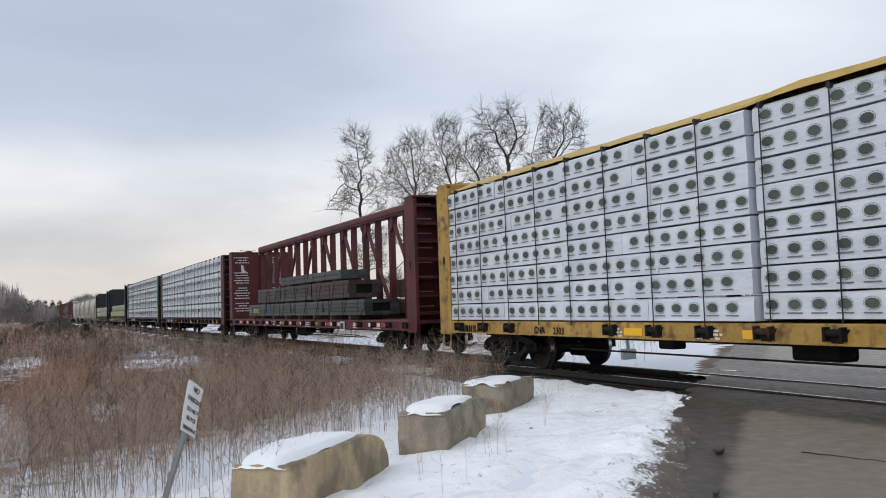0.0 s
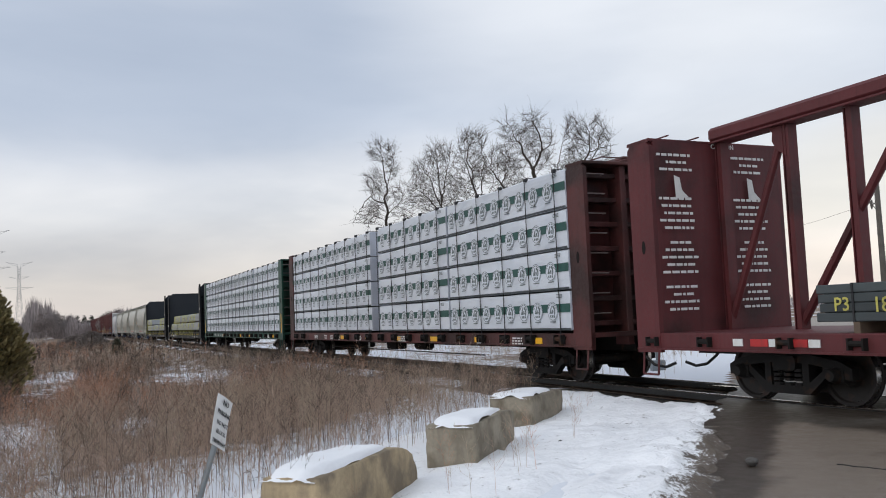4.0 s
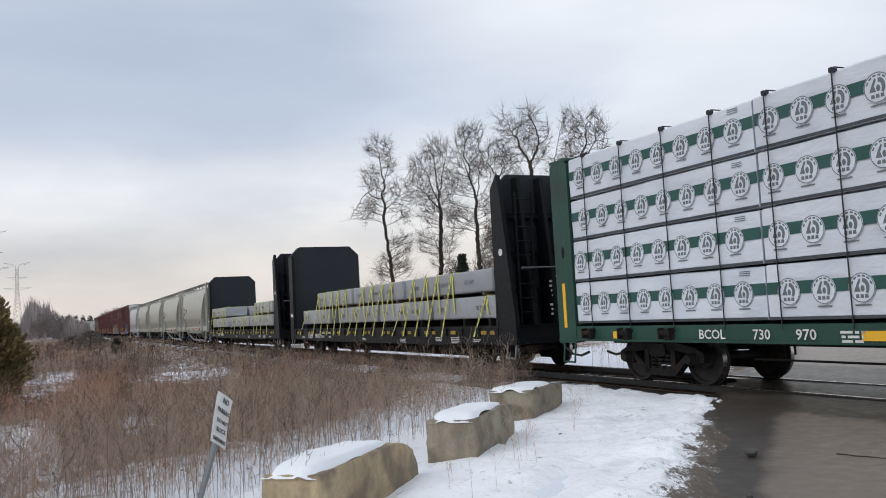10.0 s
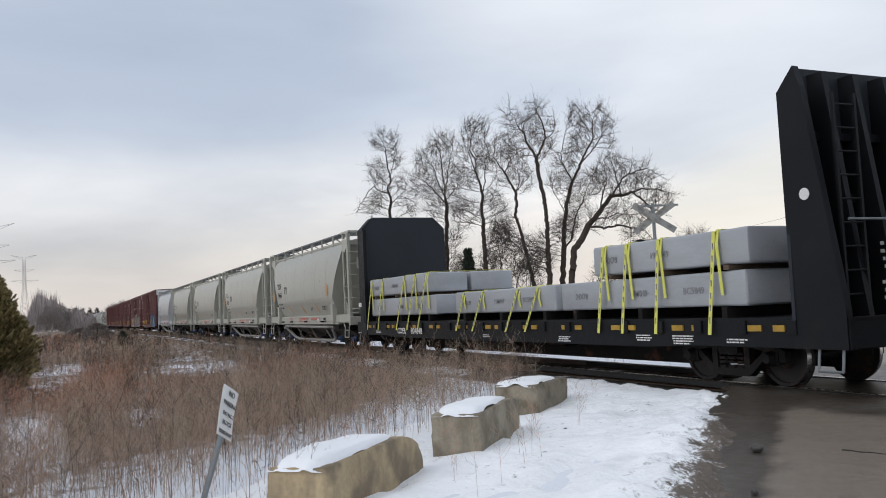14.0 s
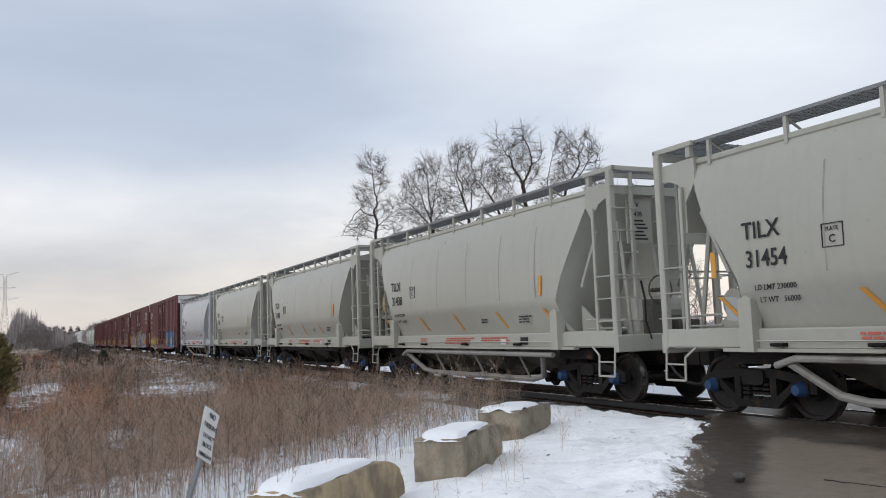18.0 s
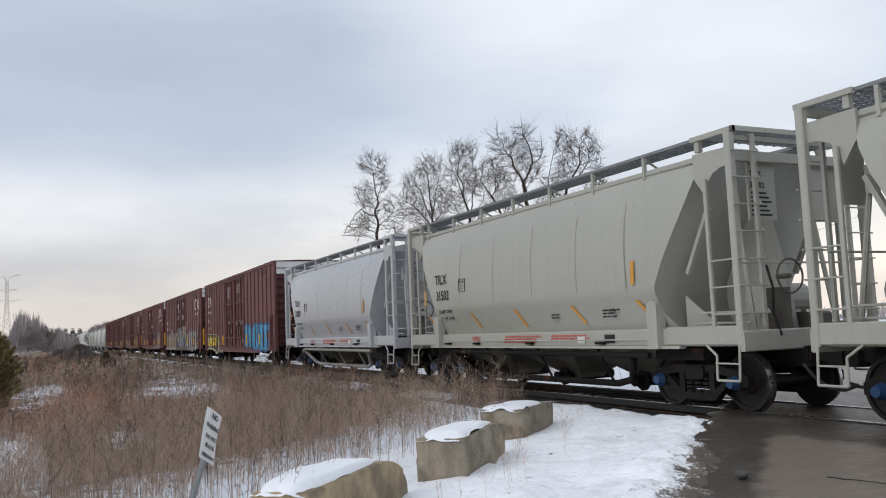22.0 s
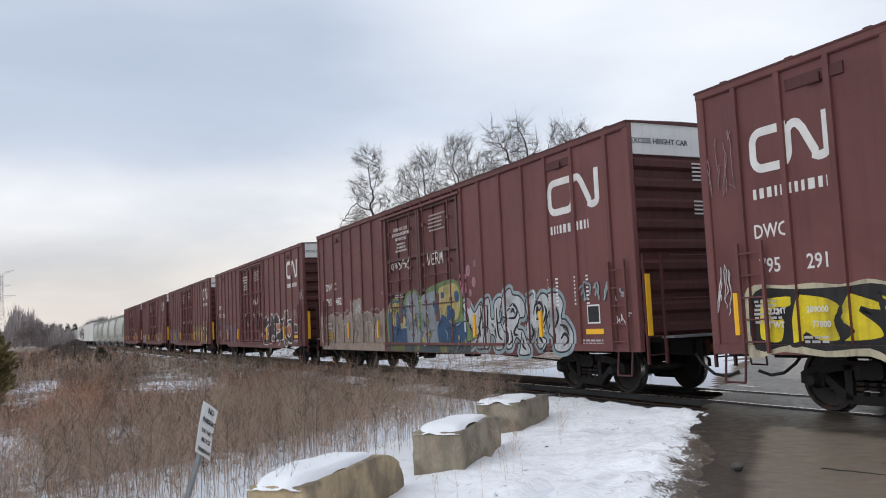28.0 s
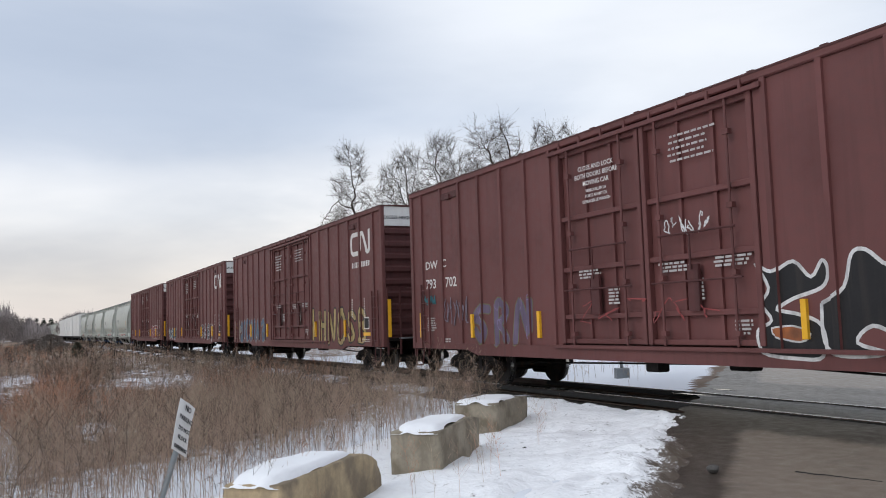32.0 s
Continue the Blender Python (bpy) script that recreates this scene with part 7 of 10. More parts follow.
cream, dull_yellow = gpaint("cream", (0.50, 0.45, 0.32)), gpaint("dull_yellow", (0.45, 0.36, 0.02))
spray_piece(c, YELLOW, [yel, black, cream, dull_yellow, black], 0.036, NARROW_RIBS, fills=YEL_BACK[::-1], accents=[[(-5.16, 1.30), (-5.02, 1.32), (-5.0, 1.08), (-5.18, 1.06)]])
graffiti(c, -4.45, -3.35, 0.66, 0.84, "FESKO", cream, cream, 7, slant=0.0, weight=0.14, edge=0.004, halo=0, jag=0.01, strokes=0, ribs=NARROW_RIBS)
words(c, "LD LMT", -h + 1.1, 1.42, 0.12, M_letter, YG - 0.024)
words(c, "LT WT", -h + 1.1, 1.22, 0.12, M_letter, YG - 0.024)
words(c, "209000", -h + 1.85, 1.42, 0.12, M_letter, YG - 0.024)
words(c, "77000", -h + 1.93, 1.22, 0.12, M_letter, YG - 0.024)
hatch = [[(x, 1.72), (x + 0.09, 1.58), (x + 0.01, 1.52), (x + 0.11, 1.38), (x + 0.03, 1.30), (x + 0.12, 1.12)] for x in (3.12, 4.05, 6.30)]
spray_piece(c, BLUE, [blue, navy, gpaint("deep_blue", (0.02, 0.17, 0.36)), gpaint("dull_navy", (0.015, 0.07, 0.15)), navy], 0.035, NARROW_RIBS, halo=0.025, lines=hatch, line_w=0.06)
scrawl(c, -h + 0.15, -h + 0.5, 1.4, 2.2, 3, white, 2, 0.014)
scrawl(c, -h + 0.1, -h + 0.7, 3.2, 4.3, 4, gpaint("chalk_pink", (0.30, 0.20, 0.20)), 3, 0.012)
# second boxcar: faded tan, a blue and yellow mural on the doors, silver letters
c = box[1]
tagged(c, "oxide-red boxcar with silver letters and a door mural")
ribbon_mark(c, h - 2.72, h - 0.95, 3.56, 4.30, YF)
bars(c, h - 2.7, 3.36, 1.75, 1, M_letter, YF, 4, 0.17, 0.2, piece=(0.035, 0.11), space=0.06)
words(c, "DW  C", -h + 0.80, 2.84, 0.36, M_letter, YF, squeeze=1.15)
words(c, "793", -h + 0.82, 2.30, 0.36, M_letter, YF, squeeze=1.2)
words(c, "482", -h + 1.93, 2.30, 0.36, M_letter, YF, squeeze=1.2)
wash(c, -h + 0.15, -h + 6.72, 0.98, 1.96, tan, 1, jag=0.13)
g = G()
stroke(g, [(-h + 0.2 + 0.13 * i, 2.0 + 0.06 * math.sin(i * 0.62) + 0.05 * math.sin(i * 1.7)) for i in range(50)], 0.022, -BOX_W + 0.017, 0.001)
part("paint_line", g, gpaint("dusty_white", (0.47, 0.46, 0.45)), c)
wash(c, -h + 3.5, -h + 4.7, 1.6, 2.42, gpaint("pale_tan", (0.315, 0.27, 0.245)), 9, y=-BOX_W + 0.0275, jag=0.14)
wash(c, -h + 0.4, -h + 6.6, 0.73, 0.97, tan, 5, y=-BOX_W + 0.006, jag=0.015)
for q, d in enumerate(RIBS):
    o = part("overspray", G().box(-h + d - 0.047, -h + d + 0.047, -BOX_W + 0.012, -BOX_W - 0.009, 0.985, 1.9 + 0.14 * math.sin(q * 2.3)), tan, c)
# worn pale and grey-green swirls in the tan paint, no letters left
swirl_m = [gpaint("pale_tan", (0.36, 0.30, 0.265)), gpaint("grey_green", (0.17, 0.19, 0.16)), gpaint("dim_tan", (0.20, 0.155, 0.13)), gpaint("dusty_white", (0.47, 0.46, 0.45))]
rs = random.Random(77)
YS = -BOX_W + 0.016
for q in range(13):
    x, z = -h + 0.5 + q * 0.47 + rs.uniform(-0.15, 0.15), rs.uniform(1.15, 1.75)
    a = rs.uniform(0, 360)
    pw, ph = rs.uniform(0.10, 0.26), rs.uniform(0.14, 0.36)
    ol = [(x + pw * rs.uniform(0.5, 1.2) * math.cos(t * 1.047), z + ph * rs.uniform(0.4, 1.2) * math.sin(t * 1.047)) for t in range(6)]
    patch(c, ol, swirl_m[(0, 1, 2, 0, 2)[q % 5]], YS - 0.0012 * q)
for q in range(34):
    x, z = -h + rs.uniform(0.4, 6.5), rs.uniform(1.1, 1.95)
    a = rs.uniform(0, 360)
    g = G()
    stroke(g, arc(x, z, rs.uniform(0.12, 0.42), rs.uniform(0.2, 0.5), a, a + rs.uniform(70, 170), 9), rs.uniform(0.012, 0.035), YS - 0.017 - 0.0002 * q, 0.001)
    for k, v in enumerate(g.v):
        if v[2] < 0.99:
            g.v[k] = (v[0], v[1], 0.99)
    part("paint_line", g, swirl_m[(2, 0, 2, 3, 1)[q % 5]], c)
scrawl(c, -h + 3.7, -h + 4.5, 1.9, 2.4, 3, swirl_m[3], 21, 0.05)
words(c, "LD LMT  207700", -h + 0.98, 1.62, 0.085, M_letter, YG - 0.012)
words(c, "LT WT   78300", -h + 0.98, 1.46, 0.085, M_letter, YG - 0.012)
part("placard", G().box(-h + 1.0, -h + 1.62, YG - 0.006, YG + 0.03, 1.12, 1.34), M_amber, c, "small amber placard with faded lines")
bars(c, -h + 1.08, 1.30, 0.48, 2, dkgrey, YG - 0.008, 12, 0.03, 0.09, piece=(0.08, 0.2))
ym, gm, bm_ = gpaint("mural_yellow", (0.42, 0.345, 0.13)), gpaint("mural_green", (0.13, 0.20, 0.08)), gpaint("mural_blue", (0.022, 0.072, 0.155))
YM = YF - 0.036
MURAL_BACK = [
        ([(-2.45, 1.0), (-2.5, 2.1), (-1.9, 2.62), (-1.2, 2.5), (-0.9, 2.75), (-0.3, 2.85), (0.2, 2.5), (0.5, 2.8), (1.2, 2.95), (2.2, 3.0), (2.6, 2.5), (2.6, 1.9), (2.9, 1.5), (2.7, 1.0)], gm),
        ([(-2.3, 1.0), (-2.35, 2.05), (-1.85, 2.5), (-1.1, 2.35), (-0.95, 1.0)], bm_),
        ([(-2.05, 1.65), (-2.1, 2.35), (-1.6, 2.45), (-1.2, 2.25), (-1.05, 1.6), (-1.5, 1.5)], ym),
        ([(-1.75, 1.3), (-1.75, 1.95), (-1.55, 2.05), (-1.4, 1.3)], navy),
        ([(-0.95, 1.0), (-0.95, 2.45), (-0.6, 2.7), (-0.15, 2.6), (-0.05, 1.0)], gpaint("mural_grey", (0.23, 0.26, 0.29))),
        ([(0.1, 1.0), (0.1, 2.45), (0.5, 2.65), (1.1, 2.7), (1.3, 2.3), (1.25, 1.0)], gpaint("mural_grey", (0.23, 0.26, 0.29)))]
MURAL_FRONT = [
        ([(1.15, 1.0), (1.1, 1.5), (1.5, 1.9), (1.9, 1.6), (2.65, 1.65), (2.8, 1.35), (2.5, 1.0)], bm_),
        ([(1.3, 1.95), (1.25, 2.7), (1.7, 2.85), (2.3, 2.85), (2.5, 2.3), (2.3, 1.75), (1.8, 1.8)], ym),
        ([(1.75, 1.6), (1.7, 2.05), (1.9, 2.2), (2.05, 1.9)], navy),
        ([(2.2, 2.3), (2.2, 2.6), (2.42, 2.6), (2.42, 2.3)], bm_),
        ([(1.4, 2.45), (1.4, 2.62), (1.58, 2.62), (1.58, 2.45)], bm_),
        ([(1.95, 1.75), (1.95, 2.05), (2.15, 2.05), (2.15, 1.75)], bm_),
        ([(-1.35, 1.9), (-1.35, 2.1), (-1.2, 2.1), (-1.2, 1.9)], bm_)]
for q, (ol, m) in enumerate(MURAL_BACK + MURAL_FRONT):
    patch(c, [(a, 1 + (b - 1) * 0.79) for a, b in ol], m, YM - 0.0012 * q)
for q in range(26):
    rr = random.Random(q + 140)
    x, z, k = rr.uniform(-2.15, 2.4), rr.uniform(1.05, 2.0), rr.uniform(0.025, 0.085)
    patch(c, [(x + k * math.cos(t * 1.05) * rr.uniform(0.7, 1.3), z + 1.3 * k * math.sin(t * 1.05) * rr.uniform(0.7, 1.3)) for t in range(6)], (bm_, ym, navy, gm, ym, bm_)[q % 6], YM - 0.0185 - 0.0002 * q)
wash(c, -2.5, 2.95, 0.74, 0.97, gpaint("murky_blue", (0.05, 0.075, 0.085)), 14, y=-BOX_W + 0.006, jag=0.012)
for q, (xa, xb) in enumerate(((-2.3, -1.2), (-0.5, -0.1), (1.2, 1.7))):
    wash(c, xa, xb, 0.75, 0.90, gpaint("murky_green", (0.12, 0.13, 0.05)), 15 + q, y=-BOX_W + 0.0045, jag=0.05)
dusty_pink = gpaint("dusty_pink", (0.36, 0.19, 0.23))
for q, (x, z, k) in enumerate(((2.92, 2.75, 0.13), (3.28, 2.9, 0.08), (3.2, 2.45, 0.11), (2.88, 1.95, 0.12), (3.0, 2.2, 0.08), (3.05, 1.25, 0.10), (-2.72, 1.85, 0.08), (-2.72, 2.22, 0.085), (-2.9, 2.5, 0.05))):
    patch(c, [(x + k * math.cos(t * 1.05), z + 1.15 * k * math.sin(t * 1.05)) for t in range(6)], dusty_pink, -BOX_W + 0.031 - 0.0003 * q)
for q in range(64):
    rr = random.Random(q + 40)
    x, z = rr.uniform(-2.3, 2.4), rr.uniform(1.05, 2.2)
    g = G()
    a = rr.uniform(0, 360)
    stroke(g, arc(x, z, rr.uniform(0.1, 0.25), rr.uniform(0.1, 0.3), a, a + rr.uniform(60, 140), 7), rr.uniform(0.012, 0.03), YM - 0.025, 0.001)
    part("paint_line", g, (navy, dkgrey, black, silver, gm)[q % 5], c)
for o in c.children_recursive:
    if o.name.split(".")[0] in ("door_frame", "door_gear", "door_handle") and o.data.materials:
        o.data = o.data.copy()
        o.data.materials[0] = gpaint("grimy_maroon", (0.115, 0.050, 0.048))

spray_piece(c, SILVER, [silver, black, gpaint("pale_aqua", (0.27, 0.35, 0.375)), black, white], 0.018, RIBS, halo=0.075, lines=SILVER_LINES, line_w=0.075)
rs = random.Random(5)
for q in range(26):
    g = G()
    x, z, a = rs.uniform(2.8, 7.2), rs.uniform(1.0, 1.95), rs.uniform(0, 360)
    stroke(g, arc(x, z, rs.uniform(0.06, 0.2), rs.uniform(0.1, 0.3), a, a + rs.uniform(60, 150), 6), rs.uniform(0.015, 0.045), YG - 0.02 - 0.0004 * q, 0.0004)
    part("paint_line", drape(g, YG, RIBS), (black, white, dkgrey, black)[q % 4], c)
scrawl(c, h - 1.9, h - 0.3, 1.75, 2.2, 6, gpaint("pale_aqua", (0.30, 0.44, 0.48)), 4, 0.04)
scrawl(c, h - 0.75, h - 0.2, 1.3, 1.55, 4, white, 5, 0.02)
scrawl(c, -2.0, -0.6, 3.0, 3.4, 5, white, 6, 0.022, y=YF - 0.03)
g = G()
for i, ch in enumerate("VERM"):
    for seg in LETTERS[ch]:
        fat(g, [(0.62 + 0.25 * i + 0.22 * a, 3.06 + 0.30 * b) for a, b in seg], 0.032, YF - 0.03, 0)
part("scrawl", g, white, c)
for i in range(9):
    rr = random.Random(i)
    a, b, q = 2.45 + rr.uniform(-0.1, 0.35), 1.5 + rr.uniform(-0.5, 1.2), rr.uniform(0.06, 0.14)
    part("paint_spot", G().prism([(p[0], p[1]) for p in arc(a, b, q, q, 0, 330, 11)], "y", YF - 0.022, YF), pink, c)
# third boxcar
c = box[2]
tagged(c, "oxide-red boxcar with black, white and orange lettering graffiti")
ribbon_mark(c, h - 2.60, h - 0.95, 3.64, 4.38, YF)
bars(c, h - 2.58, 3.44, 1.65, 1, M_letter, YF, 5, 0.17, 0.2, piece=(0.035, 0.11), space=0.06)
words(c, "DW  C", -h + 0.82, 2.86, 0.28, M_letter, YF, squeeze=1.4)
words(c, "793", -h + 0.82, 2.36, 0.34, M_letter, YF, squeeze=1.2)
words(c, "702", -h + 1.93, 2.36, 0.34, M_letter, YF, squeeze=1.2)
spray_piece(c, BLACK, [black, white, white, dkgrey, ochre], 0.026, RIBS, accents=ORANGE)
graffiti(c, -h + 3.2, -h + 5.9, 1.0, 1.95, "SRN", gpaint("dusty_lilac", (0.135, 0.10, 0.165)), gpaint("olive_green", (0.14, 0.15, 0.08)), 13, inner=gpaint("lilac", (0.22, 0.17, 0.30)), slant=0.05, weight=0.2, edge=0.025, jag=0.1, strokes=5)
scrawl(c, -h + 1.9, -h + 3.1, 1.35, 2.1, 8, gpaint("grey_violet", (0.20, 0.17, 0.22)), 8, 0.03)
scrawl(c, -h + 0.8, -h + 1.4, 1.95, 2.2, 5, teal, 9, 0.05)
scrawl(c, h - 2.1, h - 0.4, 1.9, 2.35, 7, gpaint("chalk_pink", (0.30, 0.20, 0.20)), 10, 0.022)
scrawl(c, h - 0.8, h - 0.1, 2.7, 3.1, 5, white, 11, 0.022)
scrawl(c, 0.55, 1.6, 2.75, 3.1, 6, white, 12, 0.022, y=YF - 0.03)
scrawl(c, -1.9, 1.9, 1.3, 1.9, 6, gpaint("faint_red", (0.30, 0.06, 0.06)), 13, 0.02, y=YF - 0.03)
for c in box[1:3]:
    for o in list(c.children):
        if o.name.startswith("small_lettering") and min(v.co.z for v in o.data.vertices) > 3.6 and max(v.co.x for v in o.data.vertices) < 0:
            bpy.data.objects.remove(o)
    for i, line in enumerate(("CLOSE AND LOCK", "BOTH DOORS BEFORE", "MOVING CAR")):
        words(c, line, -1.24, 4.24 - 0.145 * i, 0.125, M_letter, YF - 0.012, "CENTER")
    for i, line in enumerate(("VERROUILLER LA", "PORTE AVANT DE", "DEPLACER LE WAGON")):
        words(c, line, -1.24, 3.82 - 0.10 * i, 0.08, M_letter, YF - 0.012, "CENTER")
# fourth to sixth
c = box[3]
tagged(c, "oxide-red boxcar with buff-yellow and blue graffiti")
ribbon_mark(c, h - 2.60, h - 0.95, 3.64, 4.38, YF)
bars(c, h - 2.58, 3.44, 1.65, 1, M_letter, YF, 6, 0.17, 0.2, piece=(0.035, 0.11), space=0.06)
graffiti(c, h - 6.9, h - 1.2, 0.9, 2.0, "IHNOSB", buff, black, 15, inner=black, slant=0.05, weight=0.16, edge=0.05, jag=0.06)
graffiti(c, -h + 1.2, -h + 5.9, 0.9, 1.9, "WCNAZ", gpaint("dusty_blue", (0.07, 0.14, 0.22)), tan, 16, inner=silver, slant=0.05, weight=0.2, edge=0.04)
wash(c, -h + 0.2, -h + 1.2, 0.95, 1.9, tan, 3)
c = box[4]
tagged(c, "oxide-red boxcar with pale scrawled graffiti")
ribbon_mark(c, h - 2.60, h - 0.95, 3.64, 4.38, YF)
graffiti(c, h - 6.4, h - 3.0, 0.95, 1.8, "SAEY", dkgrey, white, 17, inner=white, weight=0.2, edge=0.04)
graffiti(c, -h + 1.0, -h + 4.0, 0.95, 1.7, "ZOW", teal, white, 18, inner=silver, weight=0.2, edge=0.04)
c = box[5]
tagged(c, "oxide-red boxcar with faded red graffiti")
graffiti(c, h - 5.8, h - 2.4, 0.95, 1.9, "RZES", gpaint("faint_red", (0.30, 0.06, 0.06)), white, 19, inner=black, weight=0.2, edge=0.04)


# ---- covered hoppers ----


def hopper_section():
    """Half outline of the tank, from the bottom edge up to the roof's middle: (half width, height)."""
    return [(1.32, 1.34), (1.45, 1.62), (1.565, 1.90), (1.60, 1.98), (1.612, 2.10), (1.62, 2.5), (1.61, 2.85), (1.57, 3.25), (1.50, 3.62), (1.41, 3.92), (1.32, 4.10), (1.12, 4.17), (0.7, 4.25), (0.3, 4.29)]


def slope_x(z):
    """How far the tank's end stands from the car's middle at a height."""
    for (za, xa), (zb, xb) in zip(TANK_EDGE[:-1], TANK_EDGE[1:]):
        if z <= zb:
            return xa + (xb - xa) * max(0.0, z - za) / (zb - za)
    return TANK_EDGE[-1][1]


TANK_EDGE = [(1.34, 4.84), (1.62, 4.58), (2.05, 4.52), (2.58, 4.82), (3.1, 5.18), (3.55, 5.42), (3.9, 5.56), (4.3, 5.56)]


def hopper_base(paint, label):
    car = thing("covered_hopper", label, "hopper car", "covered hoppers of the train")
    half = hopper_section()
    ring0 = [(-a, z) for a, z in half] + [(a, z) for a, z in half[::-1]]
    xs = [-1.0, -0.72, -0.44, -0.16, 0.16, 0.44, 0.72, 1.0]
    g = G()
    rings = []
    for k in xs:
        rings.append([(k * slope_x(z), y * (0.985 if abs(k) == 1 else 1), z) for y, z in ring0])
    g.loft(rings)
    part("tank", g, paint, car, smooth=True)
    for k in (-0.58, -0.23, 0.11, 0.45, 0.76):
        g = G()
        for y, z in zip(half[4:8], half[5:9]):
            x = k * 5.0
            g.add([(x - 0.014, -y[0] - 0.003, y[1]), (x + 0.014, -y[0] - 0.003, y[1]), (x + 0.014, -z[0] - 0.003, z[1]), (x - 0.014, -z[0] - 0.003, z[1])], [(0, 1, 2, 3)])
        part("weld_seam", g, M_seam, car)
    # side sills, roof rails, end frames
    for s in (-1, 1):
        g = G().box(-5.0, 5.0, s * 1.30, s * 1.47, 1.06, 1.36, 0.02)
        g.box(-5.0, 5.0, s * 1.38, s * 1.52, 1.02, 1.07)
        part("side_sill", g, paint, car)
        g = G().box(-5.5, 5.5, s * 1.26, s * 1.36, 4.06, 4.16, 0.02)
        part("roof_rail", g, paint, car)
        for x in (-3.9, -2.3, 0.2, 2.8):
            part("rope_hook", G().box(x - 0.12, x + 0.12, s * 1.46, s * 1.57, 1.10, 1.15, 0.015), M_under, car)
        part("lift_rod", G().cyl((-4.3, s * 1.53, 1.18), (4.3, s * 1.53, 1.18), 0.012, n=5), paint, car)
        for e in (-1, 1):
            x = e * 4.43
            g = G().prism([(x - 0.13, 1.02), (x + 0.13, 1.02), (x + 0.13, 1.80), (x + 0.02, 1.86), (x - 0.13, 1.79)], "y", s * 1.40, s * 1.60)
            part("jacking_bracket", g, paint, car)
            part("sill_box", G().box(e * 4.66, e * 6.30, s * 1.34, s * 1.49, 1.08, 1.38, 0.015), paint, car)
            part("corner_post", G().box(e * 6.35 - 0.065, e * 6.35 + 0.065, s * 1.38, s * 1.51, 1.06, 4.38, 0.02), paint, car)
            arch = [(e * 5.50, 4.06), (e * 5.50, 3.78), (e * 5.74, 3.46), (e * 5.80, 3.66), (e * 5.93, 3.80), (e * 6.12, 3.87), (e * 6.30, 3.88), (e * 6.30, 4.16), (e * 5.50, 4.18)]
            part("end_gusset", G().prism(arch, "y", s * 1.37, s * 1.42), paint, car)
            g = G().box(e * 5.80 - 0.035, e * 5.80 + 0.035, s * 1.44, s * 1.50, 1.36, 3.72, 0.01)
            for z in (1.56, 1.98, 2.40):
                g.cyl((e * 5.80, s * 1.50, z), (e * 6.36, s * 1.50, z), 0.014, n=6)
            part("side_ladder", g, paint, car)
            g = G().box(e * 6.40 - 0.03, e * 6.40 + 0.03, s * 0.98, s * 1.04, 1.36, 4.36)
            for z in (1.56, 1.98, 2.40, 2.82, 3.24, 3.66, 4.08):
                g.cyl((e * 6.44, s * 0.94, z), (e * 6.44, s * 1.52, z), 0.014, n=6)
                g.cyl((e * 6.44, s * 0.94, z), (e * 6.40, s * 0.94, z + 0.06), 0.014, n=6)
            part("end_ladder", g, paint, car)
            g = G().tube([(e * 5.62, s * 1.50, 1.08), (e * 5.86, s * 1.52, 0.92), (e * 5.86, s * 1.54, 0.54), (e * 6.33, s * 1.54, 0.54), (e * 6.33, s * 1.50, 1.08)], 0.02, 6)
            g.cyl((e * 5.86, s * 1.53, 0.80), (e * 6.33, s * 1.53, 0.80), 0.015, n=6)
            part("stirrup_step", g, paint, car)
            g = G().cyl((e * 5.78, s * 0.85, 3.42), (e * 6.12, s * 0.92, 1.12), 0.04, n=6).box(e * 5.70, e * 5.84, s * 0.77, s * 0.93, 3.10, 3.50, 0.02)
            part("end_strut", g, paint, car)
            g = G().cyl((e * 5.58, s * 1.22, 3.30), (e * 5.02, s * 1.24, 2.26), 0.055, n=4)
            part("slope_channel", g, paint, car)
            part("slope_rib", G().prism([(e * 4.80, 1.12), (e * 5.9, 1.12), (e * 4.80, 1.9)], "y", s * 1.10, s * 1.14), paint, car)
    for e in (-1, 1):
        g = G().box(e * 4.6, e * 6.40, -1.40, 1.40, 1.06, 1.12)
        g.box(e * 6.32, e * 6.44, -1.5, 1.5, 0.98, 1.30, 0.02)
        part("end_platform", g, paint, car)
        part("center_web", G().prism([(e * 4.64, 1.12), (e * 6.10, 1.12), (e * 5.95, 2.2), (e * 5.62, 3.42), (e * 5.2, 3.1), (e * 4.64, 2.1)], "y", -0.05, 0.05), paint, car)
        part("end_beam", G().box(e * 6.28, e * 6.36, -1.40, 1.40, 3.93, 4.10, 0.015).box(e * 6.28, e * 6.36, -1.40, 1.40, 4.26, 4.34), paint, car)
        for y in (-1.0, 0.42):
            part("end_panel", G().box(e * 6.20, e * 6.24, y, y + 0.58, 3.02, 3.94), paint, car)
        g = G()
        for i in range(15):
            y = -1.40 + 0.2 * i
            g.box(e * 5.52, e * 6.42, y - 0.012, y + 0.012, 4.42, 4.46)
        for i in range(10):
            x = e * (5.54 + 0.096 * i)
            g.box(x - 0.009, x + 0.009, -1.40, 1.40, 4.43, 4.455)
        part("end_walkway", g, M_grate, car, "galvanised grating platform across the end")
        part("walkway_edge", G().box(e * 6.40, e * 6.46, -1.46, 1.46, 4.38, 4.46).box(e * 5.50, e * 6.46, -1.46, -1.40, 4.38, 4.46).box(e * 5.50, e * 6.46, 1.40, 1.46, 4.38, 4.46), paint, car)
        g = G().cyl((e * 5.75, -0.5, 1.78), (e * 5.75, 0.5, 1.78), 0.26, n=14).box(e * 5.5, e * 6.0, -0.2, 0.2, 1.1, 1.6)
